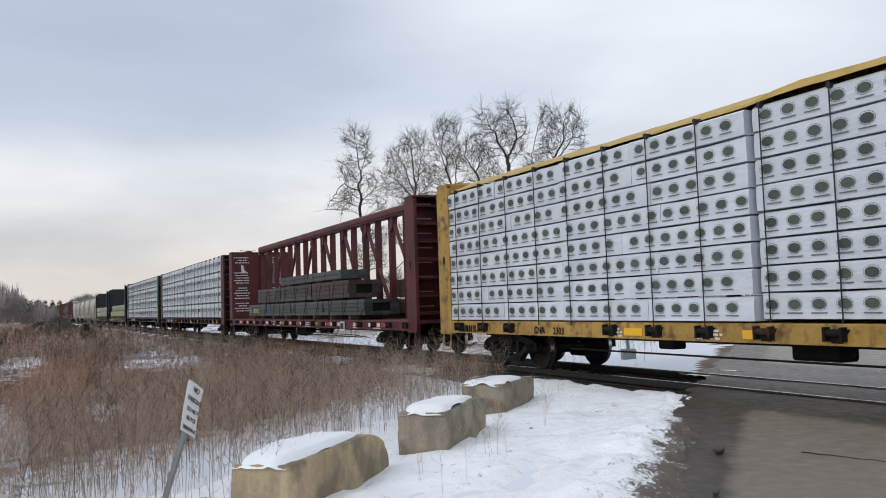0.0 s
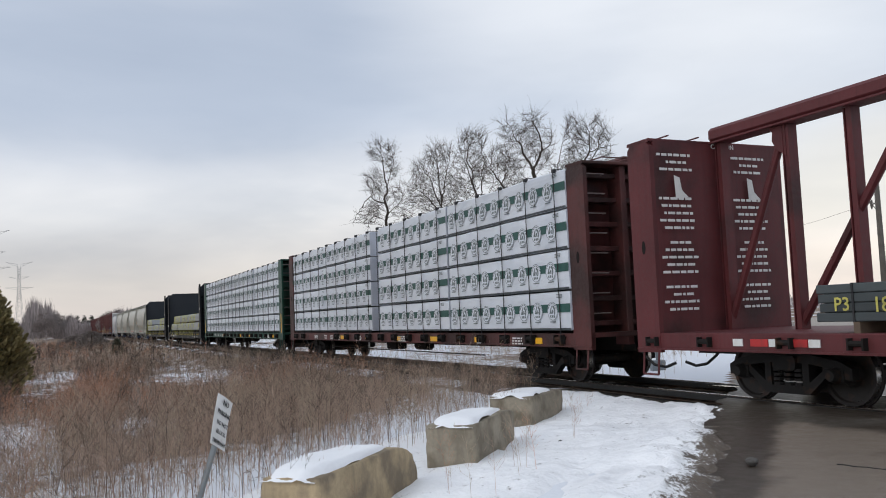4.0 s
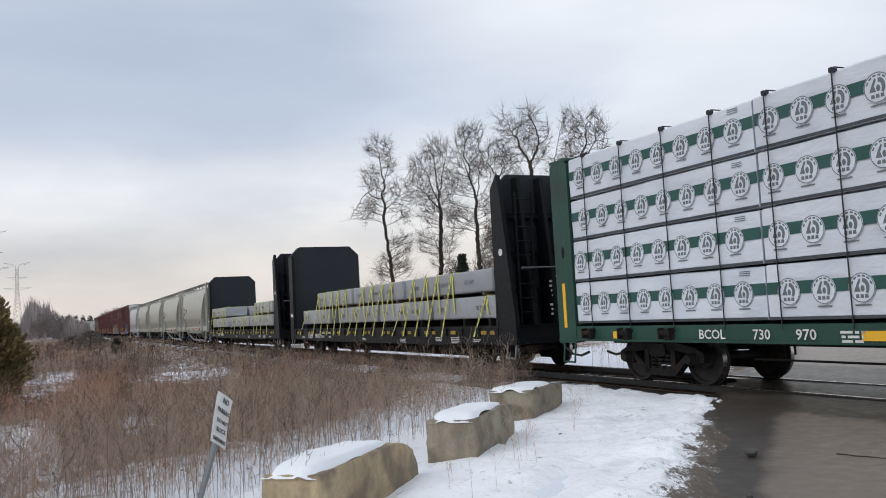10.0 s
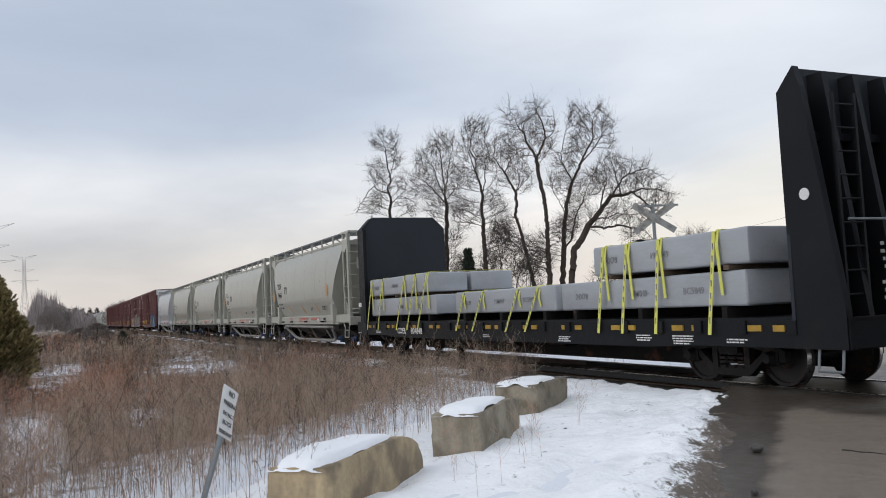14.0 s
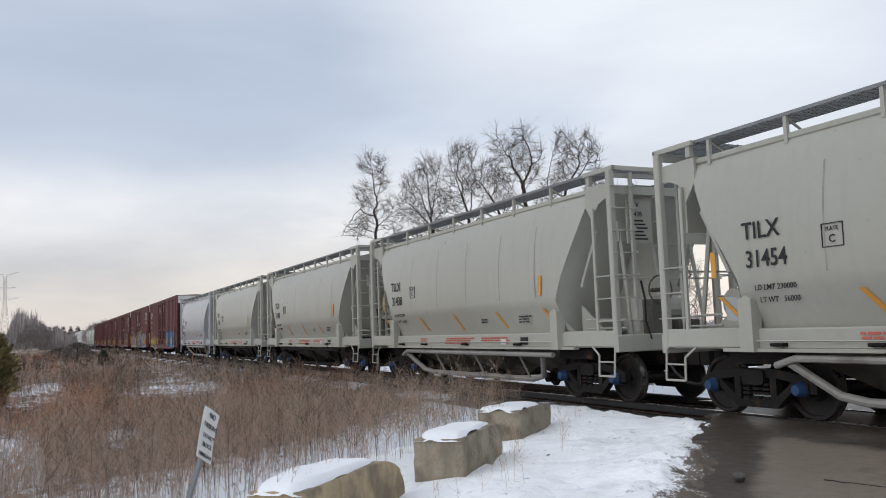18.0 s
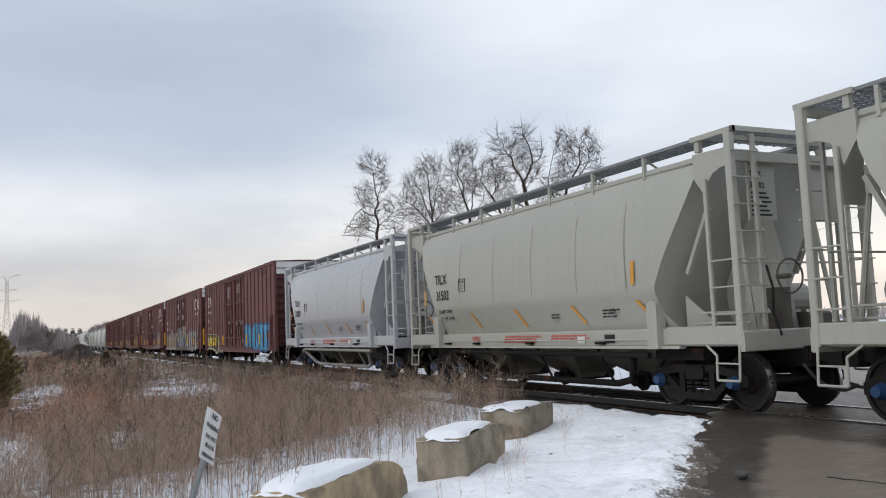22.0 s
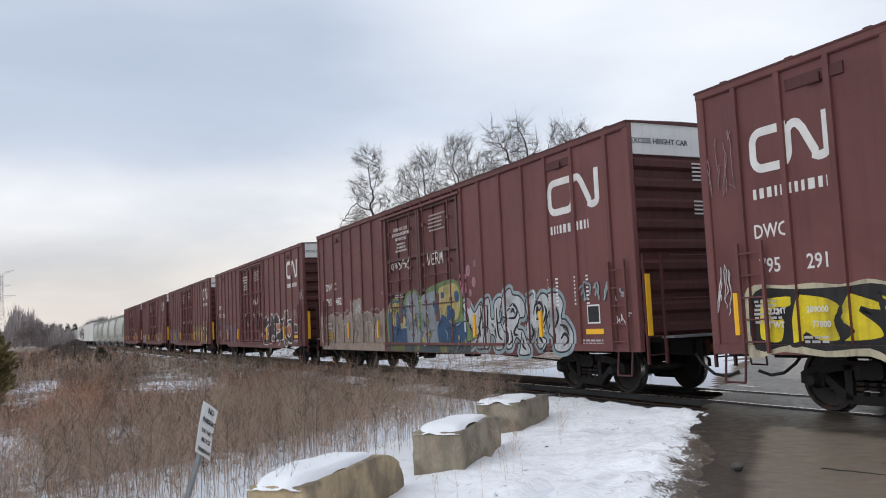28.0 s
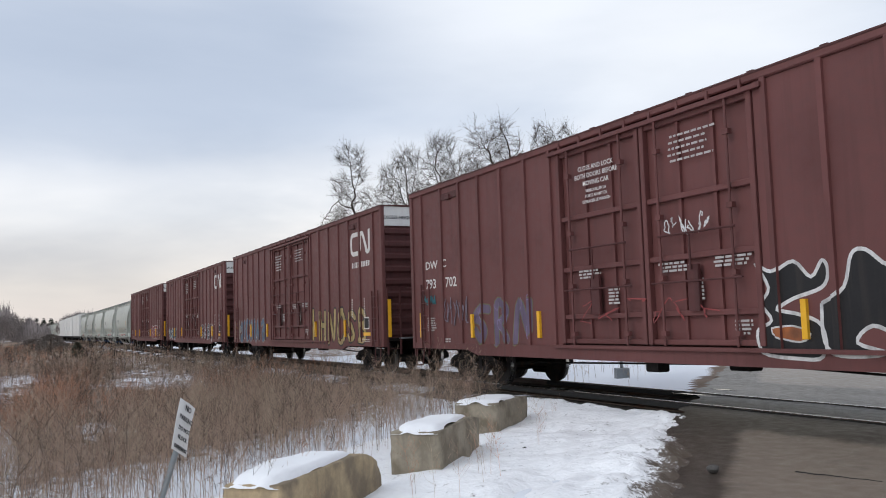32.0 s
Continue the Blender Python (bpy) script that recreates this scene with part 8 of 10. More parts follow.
        part("air_reservoir", g, paint, car)
        g = G().cyl((e * 6.2, -1.3, 2.35), (e * 6.2, 1.3, 2.35), 0.018, n=6).cyl((e * 5.2, -1.30, 1.60), (e * 6.2, -1.10, 1.58), 0.02, n=6).cyl((e * 5.2, -1.30, 1.42), (e * 6.2, -1.10, 1.42), 0.02, n=6)
        part("end_piping", g, paint, car)
    n = 18
    part("brake_stand", G().box(6.05, 6.34, -0.62, -0.34, 1.12, 1.95, 0.03), M_outlet, car)
    part("valve_box", G().box(5.95, 6.25, 0.1, 0.62, 1.12, 1.55, 0.03), M_outlet, car)
    g = G().tube([(6.46, -0.48 + 0.27 * math.cos(6.2832 * i / n), 2.12 + 0.27 * math.sin(6.2832 * i / n)) for i in range(n + 1)], 0.018, 5).cyl((6.2, -0.48, 2.12), (6.46, -0.48, 2.12), 0.04, n=8)
    part("hand_brake", g, M_outlet, car)
    part("air_hose", G().tube([(6.30, -0.80, 2.30), (6.42, -0.82, 1.95), (6.36, -0.78, 1.55), (6.45, -0.74, 1.2)], 0.022, 5), M_hose, car)
    # walkway on the roof: grating bars on posts
    for s in (-1, 1):
        w = G()
        for i in range(7):
            y = s * (0.86 + 0.086 * i)
            w.box(-5.55, 5.55, y - 0.012, y + 0.012, 4.41, 4.46)
        for i in range(75):
            x = -5.5 + i * 0.1486
            w.box(x - 0.010, x + 0.010, s * 0.86, s * 1.38, 4.42, 4.45)
        part("roof_walkway", w, M_grate, car, "galvanised grating walkway")
        for i in range(7):
            x = -5.2 + i * 1.565
            g = G().box(x - 0.03, x + 0.03, s * 1.32, s * 1.38, 4.0, 4.43)
            g.cyl((x, s * 1.34, 4.38), (x, s * 0.85, 4.12), 0.022, n=5)
            part("walkway_post", g, paint, car)
        for e in (-1, 1):
            part("walkway_post", G().box(e * 5.62 - 0.05, e * 5.62 + 0.05, s * 1.345, s * 1.432, 4.20, 4.40), paint, car)
    for x in (-4.0, -1.35, 1.35, 4.0):
        g = G().cyl((x, 0, 4.15), (x, 0, 4.34), 0.38, n=16).cyl((x, 0, 4.34), (x, 0, 4.40), 0.42, 0.2, n=16)
        part("roof_hatch", g, paint, car)
    # outlet hoppers and unloading pipes
    for x in (-2.75, 0.0, 2.75):
        rings = [[(x + a * sx, b * sy, z) for sx, sy in ((-1, -1), (1, -1), (1, 1), (-1, 1))] for a, b, z in ((1.32, 1.30, 1.26), (1.2, 1.15, 0.98), (0.38, 0.35, 0.42), (0.34, 0.30, 0.32))]
        part("outlet_hopper", G().loft([r[::-1] for r in rings]), M_outlet, car)
        part("outlet_valve", G().cyl((x, -0.75, 0.36), (x, 0.75, 0.36), 0.11, n=10).cyl((x, -0.55, 0.36), (x, -0.5, 0.36), 0.2, n=10), M_under, car)
    g = G().tube([(-4.1, -1.38, 0.82), (-3.7, -1.42, 0.93), (4.1, -1.42, 0.90)], 0.055, 8)
    part("air_pipe", g, M_pipe, car)
    g = G().tube([(-3.9, -1.36, 0.88), (-3.3, -1.05, 0.40), (-2.9, -1.0, 0.33), (2.6, -1.0, 0.33), (3.1, -1.05, 0.42), (3.5, -1.3, 0.85)], 0.065, 8)
    part("unloading_pipe", g, M_pipe, car)
    for x in (-2.0, 0.3, 2.5):
        part("pipe_hanger", G().cyl((x, -1.40, 1.05), (x, -1.02, 0.34), 0.025, n=6), M_pipe, car)
    part("underframe", G().box(-6.5, 6.5, -0.28, 0.28, 0.78, 1.02).box(-5.2, -4.0, -1.2, 1.2, 0.82, 1.02).box(4.0, 5.2, -1.2, 1.2, 0.82, 1.02), M_under, car)
    add_trucks(car, 4.85, M_cap_blue)
    add_couplers(car, 6.5)
    # markings that they all carry
    def side_y(z):
        for (a, za), (b, zb) in zip(half[:-1], half[1:]):
            if za <= z <= zb:
                return -(a + (b - a) * (z - za) / (zb - za))
        return -1.5
    for x, z, lean_x, ln in ((-4.98, 2.35, 0.0, 0.40), (-2.30, 1.68, -0.14, 0.36), (-0.15, 1.68, -0.14, 0.40), (2.1, 1.68, -0.14, 0.36), (4.02, 2.36, 0.02, 0.42), (4.16, 1.70, -0.14, 0.36), (-4.80, 1.68, -0.14, 0.36)):
        g = G()
        za, zb = z - ln / 2, z + ln / 2
        q = [(x - lean_x - 0.05, za), (x - lean_x + 0.05, za), (x + lean_x + 0.05, zb), (x + lean_x - 0.05, zb)]
        g.add([(a, side_y(b) - 0.02, b) for a, b in q], [(0, 1, 2, 3)])
        part("reflector", g, M_orange, car, "orange reflective strip")
    for x, wd, rows_ in ((-1.05, 1.75, 3), (1.0, 1.5, 2), (-2.6, 0.55, 2)):
        bars(car, x, 1.29, wd, rows_, M_red_letter, -1.485, int(x * 7) + 9, 0.035, 0.06)
    bars(car, 2.9, 1.75, 0.6, 3, M_black_letter, side_y(1.75) - 0.02, 5, 0.03, 0.06)
    bars(car, 1.1, 1.72, 0.35, 2, M_black_letter, side_y(1.7) - 0.02, 6, 0.03, 0.06)
    part("data_plate", G().box(2.0, 2.25, -1.492, -1.48, 1.12, 1.25), M_white, car)
    part("data_plate", G().box(2.9, 3.2, -1.492, -1.48, 1.12, 1.28), M_black_letter, car)
    g = G()
    for a, b, cc, d in ((-2.94, -2.60, 2.42, 2.43), (-2.94, -2.60, 2.73, 2.74), (-2.94, -2.93, 2.42, 2.74), (-2.61, -2.60, 2.42, 2.74)):
        g.box(a, b, -1.632, -1.60, cc, d)
    part("plate_mark", g, M_black_letter, car)
    words(car, "PLATE", -2.88, 2.64, 0.075, M_black_letter, -1.63)
    words(car, "C", -2.83, 2.48, 0.15, M_black_letter, -1.63)
    g = G()
    q = [(-5.0, 1.50), (-4.86, 1.86), (-4.62, 1.84), (-4.50, 1.46)]
    g.add([(a, side_y(b) - 0.006, b) for a, b in q], [(0, 3, 2, 1)])
    part("repaint_patch", g, M_hopper_w, car, "pale square of fresher paint")
    return car


HOP0, HOP_PITCH = -145.62, 14.09
hop = [hopper_base(M_hopper, "pale grey cylindrical-sided covered hopper with black lettering")]
for k in range(1, 4):
    c = copy_thing(hop[0], Matrix())
    take_wheels(c)
    hop.append(c)
hop.append(hopper_base(M_hopper_w, "whitish covered hopper with black lettering"))
for k, (c, num, ld, lt) in enumerate(zip(hop, ("31454", "31438", "31498", "31502", "30820"), ("230000", "229700", "230000", "230000", "229700"), ("56000", "56300", "56000", "56000", "56300"))):
    place(c, HOP0 - HOP_PITCH * k)
    if k in (2, 3):
        for o in c.children:
            if o.name.split(".")[0] in ("air_pipe", "unloading_pipe", "pipe_hanger"):
                o.data = o.data.copy()
                o.data.materials[0] = M_under
    words(c, "TILX", -4.36, 2.68, 0.355, M_black_letter, -1.628, squeeze=0.98)
    words(c, num, -4.32, 2.26, 0.355, M_black_letter, -1.628, squeeze=0.88)
    words(c, "LD LMT " + ld, -4.20, 1.92, 0.115, M_black_letter, -1.60)
    words(c, "LT WT   " + lt, -4.16, 1.74, 0.115, M_black_letter, -1.545)
    e = part("lettering", font_mesh("TILX", 0.13, M_black_letter), parent=c)
    e.matrix_basis = pose(6.245, -0.97, 3.72, 90, 0, 90)
    e = part("lettering", font_mesh(num, 0.13, M_black_letter), parent=c)
    e.matrix_basis = pose(6.245, -0.97, 3.54, 90, 0, 90)
    g = G()
    for i in range(6):
        g.box(6.240, 6.244, -0.95, -0.62 + 0.05 * (i % 3), 3.44 - i * 0.07, 3.47 - i * 0.07)
    part("small_lettering", g, M_black_letter, c)


# ---- bulkhead flatcars with aluminium slabs ----


def slab_mesh(L, H, W):
    """A cast slab with rounded edges and slightly swollen ends."""
    g, rings = G(), []
    for k, inset in ((0.0, 0.035), (0.004, 0.010), (0.012, 0.0), (0.10, 0.008), (0.90, 0.008), (0.988, 0.0), (0.996, 0.010), (1.0, 0.035)):
        r, ring = 0.05, []
        hw, hh = W / 2 - inset, H / 2 - inset * 0.8
        for cx, cz, a0 in ((hw - r, hh - r, 0), (-hw + r, hh - r, 90), (-hw + r, -hh + r, 180), (hw - r, -hh + r, 270)):
            for i in range(5):
                a = radians(a0 + 22.5 * i)
                ring.append((-L / 2 + L * k, cx + r * math.cos(a), cz + r * math.sin(a)))
        rings.append(ring)
    return g.loft(rings)


def strap(car, x, z_top, y_top, x_foot, y_foot=-1.605, z_foot=0.84, lean_back=0.13, drop=0.6):
    """A webbing strap: up from the deck's side, over the slab, and down again behind."""
    def ribbon(pts, w=0.038):
        g = G()
        for a, b in zip(pts[:-1], pts[1:]):
            a, b = Vector(a), Vector(b)
            n = Vector((1, 0, 0))
            up = (b - a).normalized().cross(n).normalized() * 0.004
            q = [a - n * w, a + n * w, b + n * w, b - n * w]
            g.add([p + up for p in q] + [p - up for p in q], [(0, 1, 2, 3), (7, 6, 5, 4), (0, 4, 5, 1), (1, 5, 6, 2), (2, 6, 7, 3), (3, 7, 4, 0)])
        return g
    s = part("strap", ribbon([(x_foot, y_foot, z_foot), (x, y_top - 0.03, z_top - 0.03), (x, y_top + 0.12, z_top + 0.012), (x, -y_top, z_top + 0.012)]), M_strap, car, "yellow webbing strap")
    a, b = Vector((x_foot, y_foot, z_foot)), Vector((x, y_top - 0.03, z_top - 0.03))
    g = G()
    for i in range(7):
        p = a.lerp(b, 0.14 + 0.12 * i)
        g.box(p.x - 0.008, p.x + 0.008, p.y - 0.014, p.y + 0.002, p.z - 0.05, p.z + 0.05)
    tagged(part("webbing_print", g, M_stencil, s), kind="stuff")
    part("strap_tail", ribbon([(x + 0.04, y_top + 0.02, z_top + 0.01), (x + 0.04 + lean_back * 0.3, y_top - 0.06, z_top - 0.25), (x + lean_back, y_top - 0.05, z_top - drop)], 0.032), M_strap, s)
    return s


def flatcar(label, L, rear=0.92):
    car = thing("bulkhead_flatcar", label, "flatcar", "bulkhead flatcars of the train")
    h, w = L / 2, 1.56
    g = G().box(-h, h, -w + 0.1, w - 0.1, 1.02, 1.10)
    part("deck", g, M_black, car)
    for s in (-1, 1):
        g = G().prism([(-h, 1.10), (h, 1.10), (h, 0.66), (h - 2.9, 0.66), (h - 4.3, 0.61), (-h + 4.3, 0.61), (-h + 2.9, 0.66), (-h, 0.66)], "y", s * (w - 0.09), s * (w - 0.02))
        part("side_sill", g, M_black, car)
        for i in range(20):
            x = -h + 0.95 + i * (L - 1.9) / 19
            g = G().box(x - 0.09, x + 0.09, s * (w - 0.03), s * (w + 0.03), 0.86, 1.06, 0.012)
            part("stake_pocket", g, M_black, car)
    for i in range(12):
        x = -9.06 + i * 1.75
        for a, b in ((0, 0.27), (0.50, 0.72)):
            if x + b < h - 0.9:
                part("reflector", G().box(x + a, x + b, -w - 0.008, -w + 0.02, 0.90, 0.99), M_amber, car, "dull amber reflective strip")
    for e in (-1, 1):
        x0, x1 = e * (h - (0.92 if e > 0 else rear)), e * (h - 0.62)
        face = G()
        poly = [(-1.58, 1.06), (1.62, 1.06), (1.60, 4.32), (1.18, 4.72), (-1.14, 4.72), (-1.54, 4.32)]
        face.prism(poly, "x", x0, x0 + e * 0.06)
        b = part("bulkhead", face, M_blackface, car, "dull charcoal bulkhead plate")
        for s in (-1, 1):
            back = x0 - 0.42
            wing = [(x0, 0.66), (e * (h - 0.02), 0.66), (e * (h - 0.02), 1.2), (e * (h - 0.50), 4.35), (e * (h - 0.60), 4.66), (x0, 4.34)]
            if e < 0:
                k = 0.16 if s < 0 else -0.01
                wing = [(x0 + k, 0.66), (back, 0.66), (back, 4.22), (x0 + k, 4.28)]
                part("bulkhead_cap", G().prism([(s * 1.57, 4.22), (s * 1.57, 4.27), (s * 1.16, 4.70), (s * 1.16, 4.65)], "x", back, x0), M_blackface, b)
            g = G().prism(wing, "y", s * 1.45, s * 1.565)
            part("side_wing", g, M_black, b)
            part("end_ladder", ladder_g(h - 0.20 if e > 0 else back + 0.06, s * 1.1 - 0.2, 0.9, 4.2, 0.42, 10, "y", 0.016), M_black, b)
        g = G()
        for y in (-0.95, -0.32, 0.32, 0.95):
            g.prism([(x0 + e * 0.06, 1.1), (h - 0.12 if e > 0 else back + 0.04, 1.1), (h - 0.60 if e > 0 else back + 0.04, 4.62 if e > 0 else 4.2), (x0 + e * 0.06, 4.62)], "y", y - 0.05, y + 0.05)
        for z in (1.9, 2.8, 3.7):
            g.box(x0 + e * 0.06, x0 + e * 0.22, -1.45, 1.45, z - 0.06, z + 0.06)
        part("bulkhead_frame", g, M_black, b)
        g = G().tube([(h - 0.08 if e > 0 else back, -1.3, 2.42), (h - 0.08 if e > 0 else back, 1.3, 2.42)], 0.02, 6)
        part("grab_iron", g, M_galv, b)
        part("end_sill", G().box(e * (h - 0.4), e * h, -1.5, 1.5, 0.66, 1.1, 0.02), M_black, car)
        g = G().tube([(e * (h - 0.55), -1.5, 0.7), (e * (h - 0.55), -1.55, 0.36), (e * (h - 0.15), -1.55, 0.36), (e * (h - 0.15), -1.5, 0.7)], 0.02, 6)
        part("stirrup_step", g, M_galv, car)
    n = 20
    g = G().tube([(h + 0.0, 0.35 + 0.28 * math.cos(6.2832 * i / n), 2.35 + 0.28 * math.sin(6.2832 * i / n)) for i in range(n + 1)], 0.018, 5)
    g.cyl((h - 0.3, 0.35, 2.35), (h, 0.35, 2.35), 0.05, n=8)
    part("hand_brake", g, M_black, car)
    part("center_sill", G().prism([(-h + 3.4, 0.62), (-h + 4.1, 0.25), (h - 4.1, 0.25), (h - 3.4, 0.62)], "y", -0.62, 0.62), M_under, car)
    part("underframe", G().box(-h + 0.2, h - 0.2, -0.4, 0.4, 0.62, 1.02).cyl((-1.2, -0.8, 0.62), (0.1, -0.8, 0.62), 0.2, n=12).box(1.6, 2.3, -1.0, -0.5, 0.5, 0.9, 0.03).cyl((-6, -0.6, 0.6), (6, -0.6, 0.6), 0.02, n=6), M_under, car)
    part("round_mark", G().cyl((h - 0.55, -1.575, 2.82), (h - 0.55, -1.555, 2.82), 0.085, n=20), M_letter, car)
    part("data_plate", G().box(-h + 0.28, -h + 0.58, -1.58, -1.56, 1.62, 1.76), M_letter, car)
    for x in (-h + 0.06, h - 0.34):
        part("edge_stripe", G().box(x, x + 0.28, -1.545, -1.535, 0.715, 0.735), M_letter, car)
    add_trucks(car, h - 2.75)
    add_couplers(car, h)
    y = -1.545
    for x, z, wd, rr in ((h - 3.6, 0.82, 0.55, 4), (h - 4.6, 0.82, 0.5, 3), (h - 2.3, 0.78, 0.5, 2), (-h + 1.9, 0.80, 0.5, 2), (-0.5, 0.76, 0.4, 2), (3.0, 0.76, 0.5, 3)):
        bars(car, x, z, wd, rr, M_letter, y, int(x * 9), 0.022, 0.042, piece=(0.03, 0.10), space=0.018)
    e = G()
    rr = random.Random(4)
    for i in range(9):
        e.box(h - 0.32, h - 0.30, -0.45 + rr.uniform(0, 0.1), 0.45 - rr.uniform(0, 0.3), 1.3 + i * 0.11, 1.35 + i * 0.11)
    part("small_lettering", e, M_letter, car)
    return car


def load_slabs(car, lower, upper, base, top2, feet):
    """lower, upper: stretches (x0, x1) of slabs; feet: straps (x on top, x at the deck, True for the upper layer)."""
    for layer, (zb, runs) in enumerate(((base, lower), (top2, upper))):
        for i, (a, b) in enumerate(runs):
            for s in (-1, 1):
                dy = 0.74 + 0.02 * ((i + layer) % 2)
                o = part("aluminium_slab", slab_mesh(b - a, 0.57, 1.40), M_slab, car, "grey cast aluminium slab", smooth=True, at=((a + b) / 2, s * dy, zb + 0.285))
                if s < 0:
                    r = random.Random(int(a * 10) + layer)
                    for t, fx in (("24X78", 0.18), ("19M049", 0.52), ("BC5849", 0.80)):
                        if (b - a) > 2.5 and r.random() < 0.85:
                            q = part("stencil", font_mesh(t, 0.16, M_stencil), parent=o)
                            q.matrix_basis = pose(-(b - a) / 2 + fx * (b - a) - 0.4, -0.702, -0.06, 90, 0, 0)
            for x in (a + 0.5, (a + b) / 2, b - 0.5):
                part("dunnage", G().box(x - 0.06, x + 0.06, -1.45, 1.45, zb - (0.20 if layer == 0 else 0.08), zb, 0.005), M_timber if layer else M_under, car)
    for x, xf, up in feet:
        strap(car, x, (top2 if up else base) + 0.57, -1.44, xf, drop=1.05 if up else 0.45)


car4 = place(flatcar("black bulkhead flatcar carrying strapped aluminium slabs", 20.45, 0.55), -105.42)
C = -105.52
load_slabs(car4, [(-113.88 - C, -110.05 - C), (-108.9 - C, -104.7 - C), (-104.5 - C, -100.55 - C), (-100.15 - C, -96.3 - C)],
           [(-111.6 - C, -107.3 - C), (-107.1 - C, -102.4 - C), (-102.1 - C, -96.55 - C)], 1.28, 1.94,
           [(-98.8 - C, -99.34 - C, True), (-99.73 - C, -100.36 - C, True), (-100.5 - C, -101.21 - C, True), (-101.44 - C, -102.13 - C, True), (-102.34 - C, -103.05 - C, False), (-103.28 - C, -103.95 - C, True),
            (-104.15 - C, -104.85 - C, True), (-105.1 - C, -105.77 - C, True), (-106.0 - C, -106.65 - C, True), (-106.95 - C, -107.53 - C, False), (-107.9 - C, -108.47 - C, True), (-108.8 - C, -109.2 - C, True),
            (-109.6 - C, -110.05 - C, True), (-110.5 - C, -110.95 - C, True), (-111.35 - C, -111.97 - C, True), (-113.2 - C, -113.95 - C, False), (-96.9 - C, -97.4 - C, False)])
words(car4, "COER", -112.71 - C, 0.735, 0.25, M_letter, -1.594, squeeze=1.05)
words(car4, "804879", -111.63 - C, 0.735, 0.25, M_letter, -1.594, squeeze=1.16)
words(car4, "LD LM", -110.72 - C, 0.90, 0.12, M_letter, -1.594)
words(car4, "LT WT", -110.72 - C, 0.74, 0.12, M_letter, -1.594)
words(car4, "206 000", -109.9 - C, 0.90, 0.12, M_letter, -1.594)
words(car4, "80000", -109.8 - C, 0.74, 0.12, M_letter, -1.594)
q = part("lettering", font_mesh("804879", 0.2, M_letter), parent=car4)
q.matrix_basis = pose(20.45 / 2 - 0.30, 0.15, 3.35, 90, 0, 90)
car5 = place(flatcar("black bulkhead flatcar partly loaded with aluminium slabs", 20.5, 0.82), -127.95)
C = -128.05
load_slabs(car5, [(-137.05 - C, -131.6 - C), (-130.25 - C, -125.2 - C), (-125.0 - C, -119.7 - C)], [(-137.1 - C, -132.3 - C), (-123.75 - C, -119.6 - C)], 1.28, 1.94,
           [(-136.87 - C, -137.13 - C, True), (-135.85 - C, -136.05 - C, True), (-133.85 - C, -134.38 - C, True), (-133.0 - C, -133.49 - C, True), (-132.1 - C, -132.66 - C, True), (-129.7 - C, -129.99 - C, False), (-128.6 - C, -129.03 - C, False),
            (-126.8 - C, -127.26 - C, False), (-125.9 - C, -126.35 - C, False), (-123.36 - C, -123.48 - C, True), (-122.62 - C, -122.72 - C, True), (-121.7 - C, -121.75 - C, True), (-120.3 - C, -120.4 - C, True)])
words(car5, "COER", -134.3 - C, 0.735, 0.25, M_letter, -1.594, squeeze=1.05)
words(car5, "804848", -133.2 - C, 0.735, 0.25, M_letter, -1.594, squeeze=1.16)


